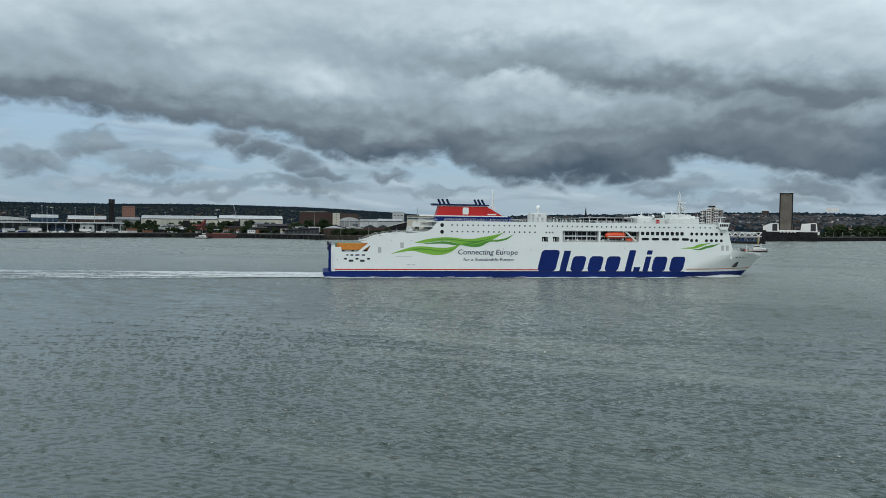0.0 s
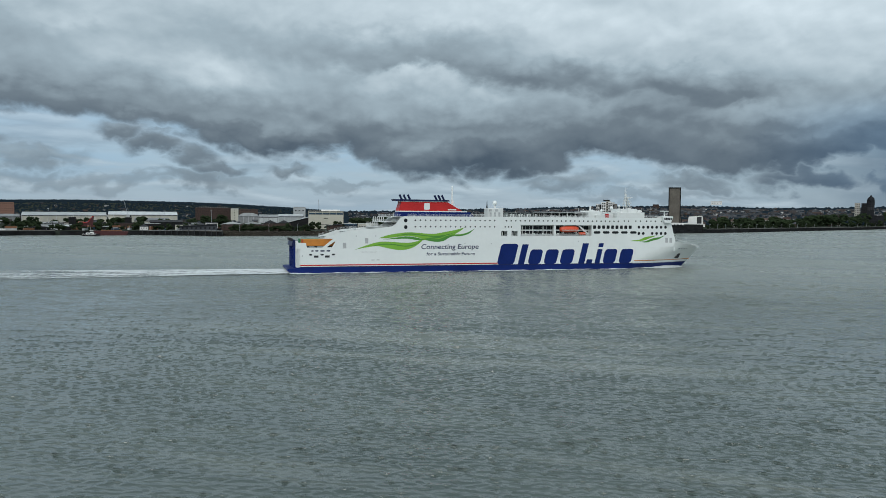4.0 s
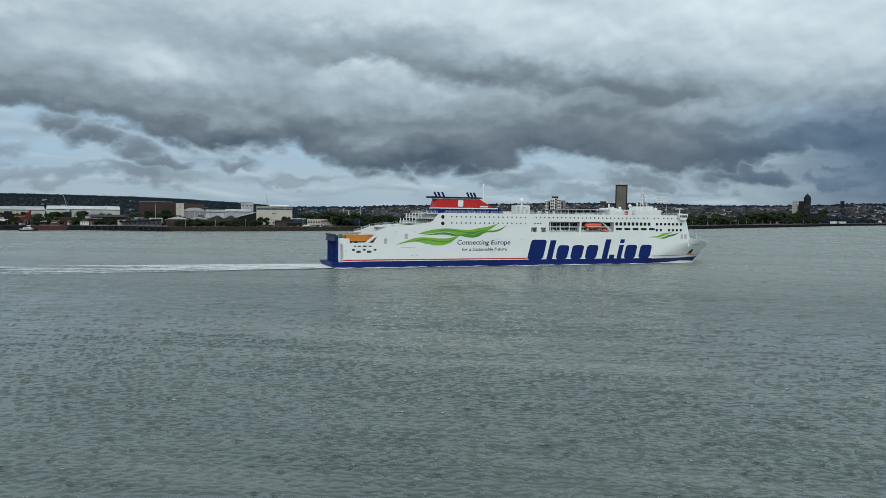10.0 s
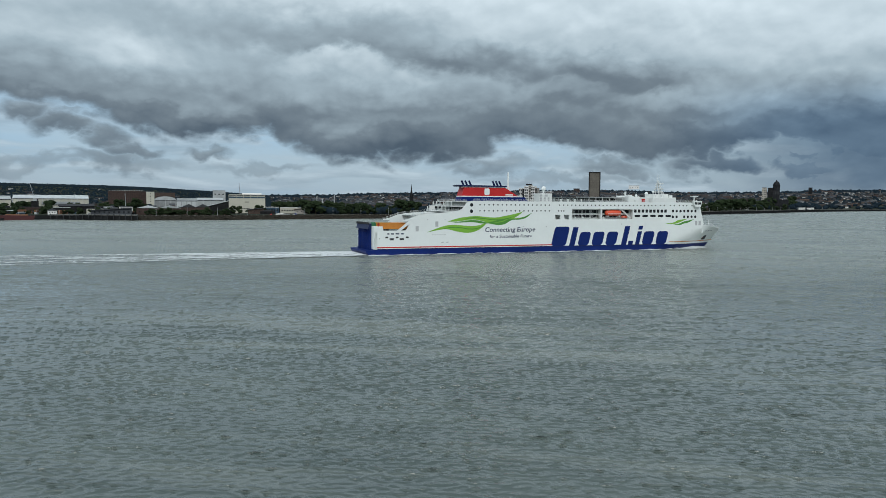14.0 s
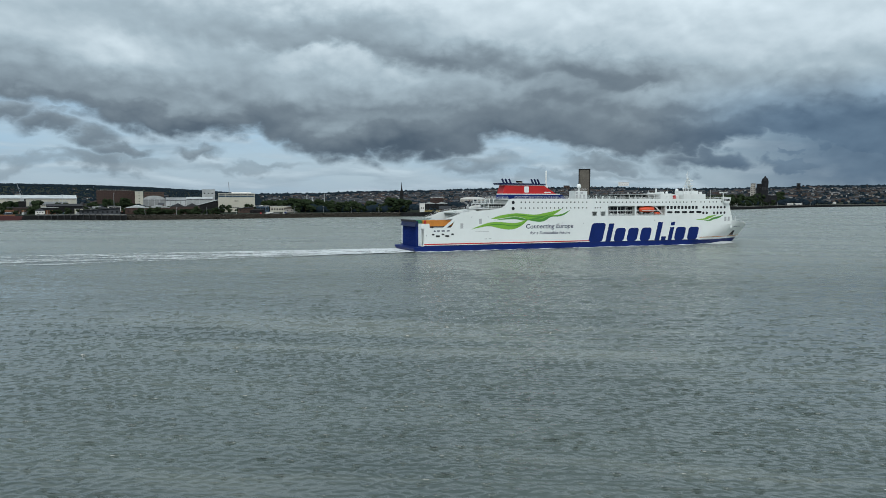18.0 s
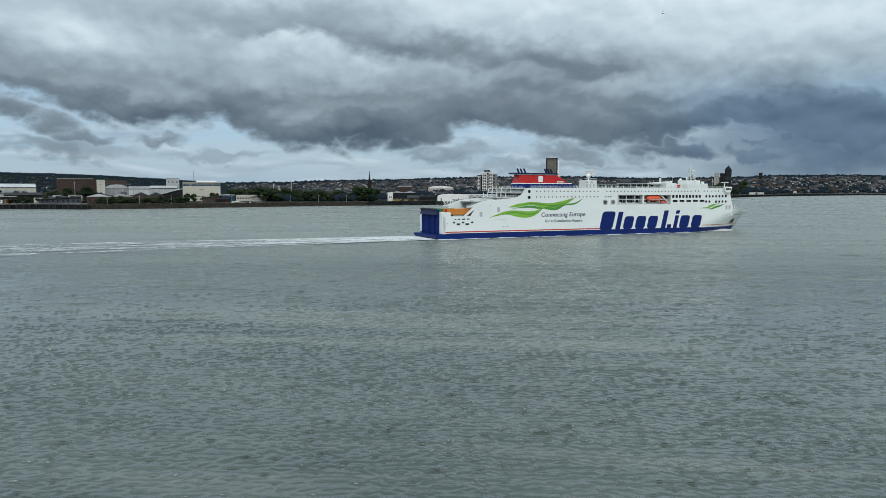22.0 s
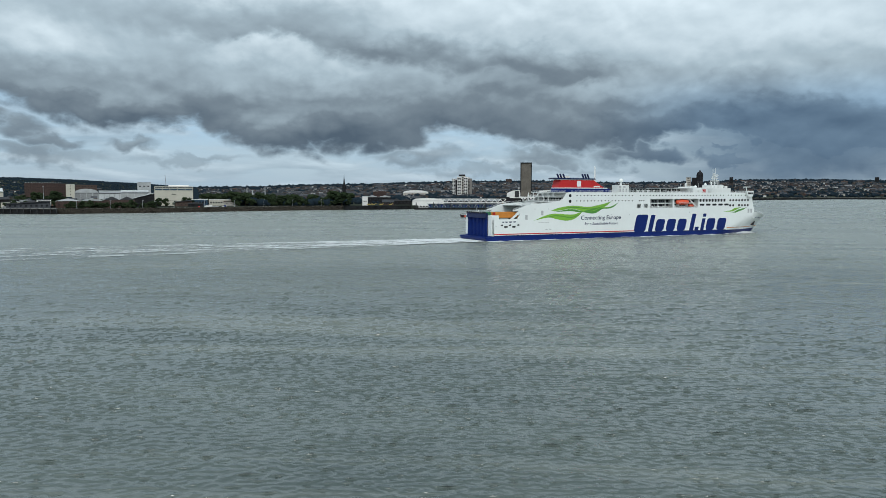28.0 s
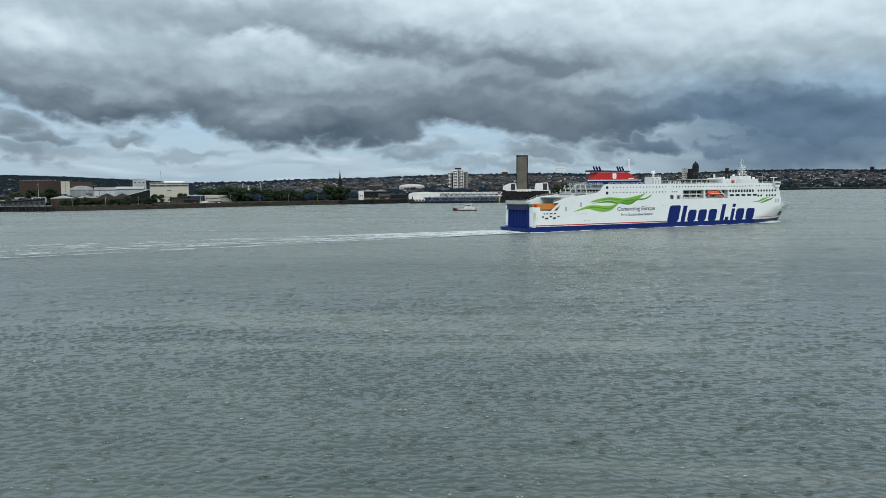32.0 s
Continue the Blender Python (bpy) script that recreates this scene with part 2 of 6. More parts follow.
WHITE = paint("white_ship_paint", (0.735, 0.765, 0.745), 0.42, 0.03, 0.05, streak=0.10)
WHITE2 = paint("white_deck_paint", (0.68, 0.695, 0.675), 0.45, 0.05, 0.3, streak=0.2)
BLUE = paint("blue_ship_paint", (0.005, 0.019, 0.125), 0.5, 0.12, 0.1, streak=0.15, spec=0.15)
NAVY = paint("navy_ship_paint", (0.006, 0.013, 0.062), 0.5, 0.12, 0.2, spec=0.3)
RED = paint("red_ship_paint", (0.48, 0.022, 0.022), 0.45, 0.06, 0.2, spec=0.3)
GREEN_A = paint("leaf_green_paint", (0.19, 0.42, 0.04), 0.45, 0.05, 0.1)
GREEN_B = paint("dark_green_paint", (0.07, 0.25, 0.035), 0.45, 0.05, 0.1)
DECK = paint("grey_green_deck_paint", (0.20, 0.23, 0.22), 0.7, 0.15, 0.3)
GREY = paint("grey_ship_paint", (0.42, 0.43, 0.43), 0.55, 0.08, 0.3)
BLACK = paint("black_rubber", (0.02, 0.021, 0.023), 0.6, 0.2, 0.5)
ORANGE = paint("orange_boat_paint", (0.70, 0.085, 0.03), 0.4, 0.06, 0.4)
TARP_ORANGE = paint("orange_trailer_sheet", (0.55, 0.20, 0.025), 0.55, 0.1, 0.4)
TARP_GREEN = paint("green_container_paint", (0.05, 0.22, 0.10), 0.55, 0.1, 0.4)
STEEL = paint("galvanised_steel", (0.48, 0.49, 0.50), 0.4, 0.1, 0.5, metal=0.7)
RUST = paint("rusty_steel", (0.20, 0.09, 0.045), 0.8, 0.25, 0.8)
GLASS = paint("dark_window_glass", (0.008, 0.010, 0.012), 0.3, 0.05, 0.5, spec=0.3)

# ---- shaping helpers ----
def mesh_of(bm, name):
    me = bpy.data.meshes.new(name)
    bm.normal_update()
    bm.to_mesh(me)
    bm.free()
    return me


def part(name, shape, material, parent=None, label="", smooth=False):
    """Links a bmesh or mesh as one object, under a thing or a part."""
    me = shape if isinstance(shape, bpy.types.Mesh) else mesh_of(shape, name)
    if material is not None and not me.materials:
        me.materials.append(material)
    if smooth:
        me.shade_smooth()
    ob = new(name, me)
    ob.parent = parent
    return tagged(ob, label)


def thing(name, m, label, category, group="", kind=""):
    ob = new(name)
    ob.matrix_world = m
    ob.empty_display_size = 0.1
    return tagged(ob, label, category, group, kind)


def boxes(*dims, bevel=0.0, bm=None):
    """Boxes from (x0, x1, y0, y1, z0, z1), in one bmesh."""
    bm = bm or bmesh.new()
    for x0, x1, y0, y1, z0, z1 in dims:
        v = [bm.verts.new((x, y, z)) for z in (z0, z1) for x, y in ((x0, y0), (x1, y0), (x1, y1), (x0, y1))]
        made = [bm.faces.new([v[i] for i in f]) for f in ((3, 2, 1, 0), (4, 5, 6, 7), (0, 1, 5, 4), (1, 2, 6, 5), (2, 3, 7, 6), (3, 0, 4, 7))]
        if bevel:
            edges = list({e for f in made for e in f.edges})
            bmesh.ops.bevel(bm, geom=edges, offset=bevel, segments=1, affect="EDGES")
    return bm


def prism(poly, y0, y1, bm=None):
    """A polygon in x and z, drawn out from y0 to y1."""
    bm = bm or bmesh.new()
    a = [bm.verts.new((x, y0, z)) for x, z in poly]
    b = [bm.verts.new((x, y1, z)) for x, z in poly]
    bm.faces.new(a)
    bm.faces.new(b[::-1])
    for i in range(len(a)):
        j = (i + 1) % len(a)
        bm.faces.new((a[j], a[i], b[i], b[j]))
    bmesh.ops.recalc_face_normals(bm, faces=bm.faces)
    return bm


def lathe(profile, steps=12, bm=None, at=(0, 0, 0)):
    """A round body about the z axis from (radius, height) pairs."""
    bm = bm or bmesh.new()
    rings = [[bm.verts.new((at[0] + r * math.cos(6.28319 * i / steps), at[1] + r * math.sin(6.28319 * i / steps), at[2] + z)) for i in range(steps)] for r, z in profile]
    for p, q in zip(rings, rings[1:]):
        for i in range(steps):
            j = (i + 1) % steps
            bm.faces.new((p[i], p[j], q[j], q[i]))
    bm.faces.new(rings[0][::-1])
    bm.faces.new(rings[-1])
    return bm


def bar(a, b, r, bm=None, sides=5):
    """A round bar from a to b."""
    bm = bm or bmesh.new()
    a, b = Vector(a), Vector(b)
    q = (b - a).to_track_quat("Z", "Y").to_matrix()
    ends = [[bm.verts.new(p + q @ Vector((r * math.cos(6.28319 * i / sides), r * math.sin(6.28319 * i / sides), 0))) for i in range(sides)] for p in (a, b)]
    for i in range(sides):
        j = (i + 1) % sides
        bm.faces.new((ends[0][i], ends[0][j], ends[1][j], ends[1][i]))
    bm.faces.new(ends[0][::-1])
    bm.faces.new(ends[1])
    return bm


def plate(outlines, thick, round_off=False, tips=()):
    """A mesh plate from outlines in x and z (holes are further outlines), thick about y = 0."""
    cu = bpy.data.curves.new("outline", "CURVE")
    cu.dimensions, cu.fill_mode, cu.extrude, cu.resolution_u = "2D", "BOTH", thick / 2, 6
    for pts in outlines:
        if round_off:
            sp = cu.splines.new("BEZIER")
            sp.bezier_points.add(len(pts) - 1)
            for k, (bp, (x, z)) in enumerate(zip(sp.bezier_points, pts)):
                kind = "VECTOR" if k in tips else "AUTO"
                bp.co, bp.handle_left_type, bp.handle_right_type = (x, z, 0), kind, kind
        else:
            sp = cu.splines.new("POLY")
            sp.points.add(len(pts) - 1)
            for pt, (x, z) in zip(sp.points, pts):
                pt.co = (x, z, 0, 1)
        sp.use_cyclic_u = True
    return baked(cu)


def words(body, size, width, shear=0.0, thick=0.04):
    """Lettering in x and z, fitted to a width, facing -y."""
    cu = bpy.data.curves.new("lettering", "FONT")
    cu.body, cu.size, cu.shear, cu.extrude, cu.resolution_u, cu.offset = body, size, shear, thick / 2, 3, size * 0.012
    me = baked(cu)
    xs = [v.co.x for v in me.vertices]
    k = width / (max(xs) - min(xs))
    x0 = min(xs)
    for v in me.vertices:
        v.co.x = (v.co.x - x0) * k
    return me


def baked(cu):
    tmp = new("outline", cu)
    dg = bpy.context.evaluated_depsgraph_get()
    me = bpy.data.meshes.new_from_object(tmp.evaluated_get(dg))
    bpy.data.objects.remove(tmp)
    bpy.data.curves.remove(cu)
    me.transform(Matrix(((1, 0, 0, 0), (0, 0, -1, 0), (0, 1, 0, 0), (0, 0, 0, 1))))
    return me


def disc(r, thick, sides=10):
    """A round pane facing -y."""
    return prism([(r * math.cos(6.28319 * i / sides), r * math.sin(6.28319 * i / sides)) for i in range(sides)], -thick, 0)


def stadium(w, h, n=4):
    r = h / 2
    pts = [(w / 2 - r + r * math.cos(a), r * math.sin(a)) for a in np.linspace(-1.5708, 1.5708, n)]
    return pts + [(-x, -z) for x, z in pts]

# ---- the ferry ----
HALF = 13.9


def half_breadth(u, z):
    start, end = 158 + 2.6 * max(z, -1), 205.0 + max(z, -3) * 1.13
    s = min(1, max(0, (u - start) / (end - start)))
    return HALF * (1 - s ** (1.55 + 0.08 * max(z, 0)))


def sheer(u):
    if u < 186:
        return 10.5
    if u < 192.5:
        return 10.5 + (u - 186) / 6.5 * 2.6
    return 13.1 - 3.7 * ((u - 192.5) / 23.5) ** 0.8


def hull_strip(zs, u0=3.0):
    """Both sides of the hull between levels, closed at the stern; the level 'top' follows the sheer."""
    bm = bmesh.new()
    us = [u0, 12, 40, 80, 120, 150] + list(np.linspace(156, 203, 26)) + list(np.linspace(204, 217, 18))
    for s in (-1, 1):
        grid = []
        for u in us:
            row = []
            for z in zs:
                zz = sheer(u) if z == "top" else z
                e = 205.0 + max(zz, -3) * 1.13
                uu = min(u, e)
                row.append(bm.verts.new((uu, s * half_breadth(uu, zz), zz)))
            grid.append(row)
        for a, b in zip(grid, grid[1:]):
            for i in range(len(zs) - 1):
                q = (a[i], b[i], b[i + 1], a[i + 1])
                bm.faces.new(q if s < 0 else q[::-1])
    bmesh.ops.remove_doubles(bm, verts=bm.verts, dist=0.004)
    bmesh.ops.dissolve_degenerate(bm, edges=bm.edges, dist=0.002)
    return bm


def ferry():
    f = thing("ferry", pose(0, 0, 0), "large white passenger ferry with blue boot-top and red funnel, under way", "ship")
    lower = hull_strip([-3, -1, 0, 1.2, 2.7])
    boxes((3.0, 3.2, -HALF + .02, HALF - .02, -3, 2.7), bm=lower)
    part("lower_hull", lower, BLUE, f, "blue painted lower hull", True)
    part("upper_hull", hull_strip([2.7, 4, 5.5, 7, 8.5, 10, "top"]), WHITE, f, "white painted upper hull", True)
    for s in (-1, 1):
        part("red_line", boxes((4.6, 97, s * HALF - .03, s * HALF + .03, 3.25, 3.75)), RED, f, "thin red line along the hull")
        part("blue_edge", boxes((4.6, 168, s * HALF - .025, s * HALF + .025, 2.65, 2.95)), NAVY, f)
    fore = bmesh.new()
    fs = list(np.linspace(169, 210, 26))
    for s in (-1, 1):
        rows = [[fore.verts.new((u, s * (half_breadth(u, z) + 0.03), z)) for z in (3.75, 4.1)] for u in fs]
        for a, b in zip(rows, rows[1:]):
            fore.faces.new((a[0], b[0], b[1], a[1]) if s < 0 else (a[1], b[1], b[0], a[0]))
    part("bow_line", fore, TARP_ORANGE, f, "thin orange line along the bow")
    # aft weather deck, upper deck, fore deck
    part("weather_deck", boxes((3.2, 60, -HALF + .1, HALF - .1, 10.2, 10.45)), DECK, f, "grey-green painted cargo deck")
    part("upper_deck", boxes((26, 60, -HALF + .4, HALF - .4, 17.2, 17.6)), DECK, f)
    fd = bmesh.new()
    pts = [(u, half_breadth(u, 8.4)) for u in np.linspace(186, 212.5, 14)]
    fd.faces.new([fd.verts.new((u, -b + .05, 8.4)) for u, b in pts] + [fd.verts.new((u, b - .05, 8.4)) for u, b in pts[::-1]])
    part("fore_deck", fd, DECK, f)
    # side walls above the hull, with their openings
    top = [(4.6, 12.9), (7.2, 12.9), (7.6, 10.9), (14.4, 10.9), (19.6, 15.1), (16.0, 14.9), (15.9, 15.3), (19.5, 16.2), (23.6, 17.75), (28, 18.5), (33.6, 18.9), (42, 19.6), (45.5, 20.2), (47.3, 21.2), (48.6, 22.8), (49.6, 24.1), (51.5, 24.8), (188.9, 24.8), (189.8, 22), (191.0, 17.5), (192.4, 13.2), (191, 10.5), (4.6, 10.5)]
    holes = [[(16.2, 11.0), (18.6, 11.0), (20.4, 14.0)][::-1],
             [(108.0, 15.9), (108.0, 21.0), (125.3, 21.0), (125.3, 15.9)], [(126.2, 15.9), (126.2, 21.0), (140, 21.0), (145.2, 20.9), (145.2, 15.9)],
             [(98.2, 15.9), (98.2, 18.1), (101.2, 18.1), (101.2, 15.9)], [(103.4, 15.9), (103.4, 18.1), (106.4, 18.1), (106.4, 15.9)]]
    wall_mesh = plate([top] + holes, 0.5)
    for s in (-1, 1):
        w = part("side_wall", wall_mesh, WHITE, f, "white painted ship's side with openings")
        w.location.y = s * (HALF - .25)
    part("deckhouse", boxes((52, 187.5, -10.6, 10.6, 10.5, 24.5)), WHITE2, f, "white inner deckhouse wall")
    part("roof_deck", boxes((51.6, 188.9, -HALF + .5, HALF - .5, 24.45, 24.72)), DECK, f)
    part("promenade_deck", boxes((97, 146, -HALF + .5, HALF - .5, 15.5, 15.88)), DECK, f)
    part("bay_ceiling", boxes((97, 146, -HALF + .5, HALF - .5, 21.02, 21.3)), WHITE2, f)
    for u in (97.5, 125.75, 145.6):
        part("bay_wall", boxes((u - .2, u + .2, -HALF + .5, HALF - .5, 15.9, 21.0)), WHITE2, f)
    part("front_wall", prism([(188.4, 24.7), (188.9, 24.8), (192.4, 13.2), (192.4, 8.3), (191.8, 8.3)], -HALF + .5, HALF - .5), WHITE, f, "sloping white superstructure front")
    part("front_windows", boxes((189.3, 189.75, -11, 11, 21.6, 22.9)), GLASS, f, "dark bridge windows")
    # aft terraces
    for i, (u0, z) in enumerate(((38.5, 19.8), (41.5, 22.2), (44.5, 24.5))):
        t = part("terrace_deck", boxes((u0, 53, -HALF + 1, HALF - 1, z - .15, z + .1)), WHITE2, f, "white open terrace deck")
        r = bmesh.new()
        for k in (0.35, 0.7, 1.1):
            bar((u0 + .1, -HALF + 1.1, z + k), (u0 + .1, HALF - 1.1, z + k), .04, r)
            for s in (-1, 1):
                bar((u0 + .1, s * (HALF - 1.1), z + k), (50, s * (HALF - 1.1), z + k), .04, r)
        for y in np.linspace(-HALF + 1.1, HALF - 1.1, 16):
            bar((u0 + .1, y, z), (u0 + .1, y, z + 1.1), .05, r)
        for u in np.arange(u0 + 2, 50, 2):
            bar((u, -HALF + 1.1, z), (u, -HALF + 1.1, z + 1.1), .05, r)
        part("railing", r, WHITE2, t)
        for y in np.linspace(-12, 12, 6):
            if i < 2:
                part("post", boxes((u0 + .4, u0 + .7, y - .15, y + .15, z + .1, z + 2.3)), WHITE2, t)
    part("aft_bulkhead", boxes((51.4, 52, -HALF + .5, HALF - .5, 10.5, 24.5)), WHITE2, f)
    for y in np.linspace(-11, 11, 9):
        part("terrace_window", boxes((51.33, 51.42, y - .9, y + .9, 20.2, 21.6)), GLASS, f)
    # deck edge arches aft
    for s in (-1, 1):
        rail = bmesh.new()
        pts = [(15.9, 15.2), (19.5, 16.2), (23.6, 17.75), (28, 18.5), (33.6, 18.9), (38, 19.2)]
        for (a, za), (b, zb) in zip(pts, pts[1:]):
            for k in (0.45, 0.9):
                bar((a, s * (HALF - .3), za + k), (b, s * (HALF - .3), zb + k), .045, rail, 4)
            bar((b, s * (HALF - .3), zb), (b, s * (HALF - .3), zb + .9), .05, rail, 4)
        part("side_railing", rail, WHITE2, f)
    for k, (u, y0, y1, z, h) in enumerate(((30, -9, -2, 17.6, 1.6), (34, 2, 9, 17.6, 1.2), (29, 4, 8, 17.6, 0.9))):
        part("deck_locker", boxes((u, u + 4, y0, y1, z, z + h), bevel=.1), WHITE2, f)
    # stern: door, corner posts and ledge
    for y0, y1 in ((-HALF, -10.1), (10.1, HALF)):
        part("stern_post", boxes((2.95, 4.7, y0, y1, 2.7, 12.9), bevel=.15), WHITE, f, "white stern corner post")
    d = part("stern_door", boxes((2.2, 2.9, -10.0, 10.0, 1.9, 12.2)), BLUE, f, "raised blue vehicle ramp with ribs")
    for y in np.linspace(-9, 9, 13):
        part("rib", boxes((1.95, 2.2, y - .12, y + .12, 2.2, 12.0)), BLUE, d)
    part("flap", prism([(1.2, 11.5), (2.0, 14.1), (3.0, 14.1), (3.0, 11.4)], -10.2, 10.2), NAVY, d, "dark folded ramp flap")
    for y in np.linspace(-9.6, 9.6, 9):
        part("hinge", boxes((1.2, 2.0, y - .2, y + .2, 13.6, 14.6)), BLACK, d)
    ledge = prism([(-.6, 2.2), (3.1, 2.35), (3.1, 0.0), (.6, 0.0), (-.6, 1.5)], -HALF + .1, HALF - .1)
    part("stern_ledge", ledge, BLUE, f, "blue ledge under the stern door")
    # portholes and windows
    port, wide_pane, square, long_pane, rnd = disc(.36, .05), disc(.85, .05, 14), None, None, disc(.72, .06, 14)
    port, wide_pane, rnd = mesh_of(port, "porthole"), mesh_of(wide_pane, "window"), mesh_of(rnd, "window")
    corner = lambda x, z, a: [(x + .3 * math.cos(a + q), z + .3 * math.sin(a + q)) for q in (0, .52, 1.05, 1.57)]
    square, long_pane = plate([corner(.5, .5, 0) + corner(-.5, .5, 1.57) + corner(-.5, -.5, 3.14) + corner(.5, -.5, 4.71)], .07), plate([stadium(3.7, 1.15, 5)], .07)
    spots = [(port, u, 23.0) for u in np.arange(56.4, 97, 2.4)] + [(port, u, 20.1) for u in np.arange(56.4, 95, 2.4)]
    spots += [(port, u, 23.0) for u in np.arange(100.7, 160, 2.36)] + [(port, u, 23.1) for u in (163, 165.4, 169.5, 172, 175.5, 178, 180.5, 184)]
    spots += [(port, u, 20.1) for u in (100.1, 101.7, 103.2)] + [(wide_pane, 51.9, 22.9), (wide_pane, 51.9, 19.9)]
    spots += [(square, 146.8 + 2.45 * i, 20.1) for i in range(9)] + [(long_pane, 148.2 + 5.0 * i, 17.5) for i in range(5)]
    spots += [(rnd, 171.3 + 2.52 * i, 20.1) for i in range(7)] + [(rnd, 171.3 + 2.52 * i, 17.0) for i in (0, 1, 3, 4, 5, 6)]
    for s in (-1, 1):
        for me, u, z in spots:
            w = part("porthole" if me is port else "window", me, GLASS, f)
            w.matrix_local = pose(u, s * HALF + s * .01, z, 0, 0, 0 if s < 0 else 180)
    small = plate([stadium(1.5, .75, 4)], .06)
    for u in (9.2, 14.2, 19.2):
        w = part("mooring_port", small, BLACK, f)
        w.location = (u, -HALF - .01, 7.9)
    slot = plate([[(-1, -.45), (1, -.45), (1, .45), (-1, .45)]], .06)
    for u in (11.6, 16.5):
        part("mooring_slot", slot, BLACK, f).location = (u, -HALF - .01, 7.1)
    vent = plate([[(-.75, -1.2), (.75, -1.2), (.75, 1.2), (-.75, 1.2)]], .05)
    for u, z in ((24.1, 11.7), (34.0, 13.8), (187.2, 13.6), (189.6, 13.6)):
        part("louvre", vent, GREY, f, "grey louvred vent").location = (u, -HALF - .01, z)
    for u, z, l in ((9.5, 9.2, 1.2), (11.3, 9.2, 1.6), (13.5, 9.2, 2.2), (16.2, 9.2, 1.8)):
        part("name_bar", boxes((u, u + l * .8, -HALF - .03, -HALF, z, z + .55)), NAVY, f)
    for u in (36.2, 38.6):
        part("draught_mark", boxes((u, u + 1.4, -HALF - .03, -HALF, 5.3, 5.65)), GREY, f)
    for u, z in ((5.5, 7.2), (29.2, 15.6), (38, 15.6), (80, 12.2), (74.6, 10.9), (93, 12), (138, 13)):
        part("fitting", boxes((u, u + .35, -HALF - .12, -HALF, z, z + .5)), GREY, f)
    part("fender_line", boxes((31.3, 38.6, -HALF - .1, -HALF, 8.8, 8.95)), GREY, f)
    # leaf sweeps
    y = -HALF - .02
    upper = [(39.5, 14.9), (44, 16.3), (48.8, 17.1), (53, 17.5), (57.3, 17.35), (62, 16.9), (65.9, 16.9), (70, 17.6), (74, 18.3), (77.5, 19.1), (80.2, 19.9), (77.5, 17.9), (74, 16.1), (70, 14.6), (66, 13.5), (62, 13.8), (57.5, 15.2), (53, 15.9), (48, 15.4), (43, 14.9)]
    lowr = [(28.7, 9.9), (34, 11.8), (39.5, 13.2), (45, 13.3), (50, 12.9), (55, 13.0), (60.6, 14.6), (58, 12.3), (55, 10.6), (51, 9.7), (47.5, 9.8), (43, 10.6), (39, 11.4), (34, 10.9)]
    fold = [(41.5, 14.3), (48, 15.2), (53, 15.7), (58, 14.9), (61.5, 14.0), (57.5, 14.0), (53, 14.6), (47, 14.5)]
    tail = [(60.6, 14.6), (66, 15.4), (71, 16.4), (76, 16.6), (80, 17.0), (85, 19.2), (82, 16.9), (78, 15.8), (74, 15.6), (69, 13.4), (63, 13.7)]
    for pts, m, dy, ends in ((upper, GREEN_A, 0, (0, 10)), (lowr, GREEN_A, .01, (0, 6)), (tail, GREEN_B, .02, (0, 5)), (fold, GREEN_B, .03, (0, 4))):
        part("leaf_sweep", plate([pts], .03, True, ends), m, f, "green painted leaf sweep").location.y = y - dy
    vein_a = [(47, 15.9), (53, 16.5), (58, 16.2), (62, 15.7), (66, 15.4), (70, 15.9), (75, 17.4), (79, 19.3), (74.5, 17.4), (70, 16.3), (66, 15.9), (62, 16.1), (58, 16.6), (53, 16.9)]
    vein_b = [(36, 11.3), (41, 12.0), (46, 11.9), (51, 11.2), (55, 11.5), (59, 13.3), (55, 11.9), (51, 11.6), (46, 12.3), (41, 12.4)]
    vein_c = [(63, 14.4), (68, 14.6), (72, 16.0), (77, 16.3), (81, 17.2), (76.5, 16.5), (72, 16.3), (68, 15.0)]
    for pts, m, ends in ((vein_a, GREEN_B, (0, 7)), (vein_b, GREEN_B, (0, 5)), (vein_c, GREEN_A, (0, 4))):
        part("leaf_vein", plate([pts], .02, True, ends), m, f, "thin painted vein in the leaf sweep").location.y = y - .045
    mini = [(166, 13.3), (169, 13.7), (172, 14.0), (175, 15.2), (178, 15.6), (182, 16.1), (178, 14.8), (175.5, 13.9), (172, 13.2), (169, 13.2)]
    part("leaf_sweep", plate([mini], .03, True, (0, 5)), GREEN_A, f, "small green painted leaf sweep").location.y = y
    mini_two = [(171.5, 13.0), (175, 13.2), (178.5, 14.4), (182.5, 15.1), (186, 15.9), (182.5, 14.2), (179, 13.4), (176, 12.6)]
    part("leaf_sweep", plate([mini_two], .03, True, (0, 4)), GREEN_B, f, "small dark green painted leaf sweep").location.y = y - .012
    # slogan
    for body, u, z, size, wdt in (("Connecting Europe", 59.3, 10.0, 3.1, 27.6), ("for a Sustainable Future", 61.8, 7.2, 2.0, 23.2)):
        part("slogan", words(body, size, wdt, 0.12), NAVY, f, "dark blue slogan lettering").location = (u, y, z)
    # company mark: plain slanted blocks
    marks = [(96.0, 9.6, 9.3, 4), (106.6, 3.6, 9.0, 0), (111.6, 7.2, 6.6, 1), (119.8, 7.4, 6.6, 1), (128.2, 7.4, 6.6, 1), (138.2, 3.6, 9.4, 0), (142.4, 3.4, 1.9, 0), (147.0, 3.0, 6.6, 0), (147.0, 2.9, 9.4, 3), (151.2, 7.6, 6.6, 1), (160.0, 7.8, 6.6, 1)]
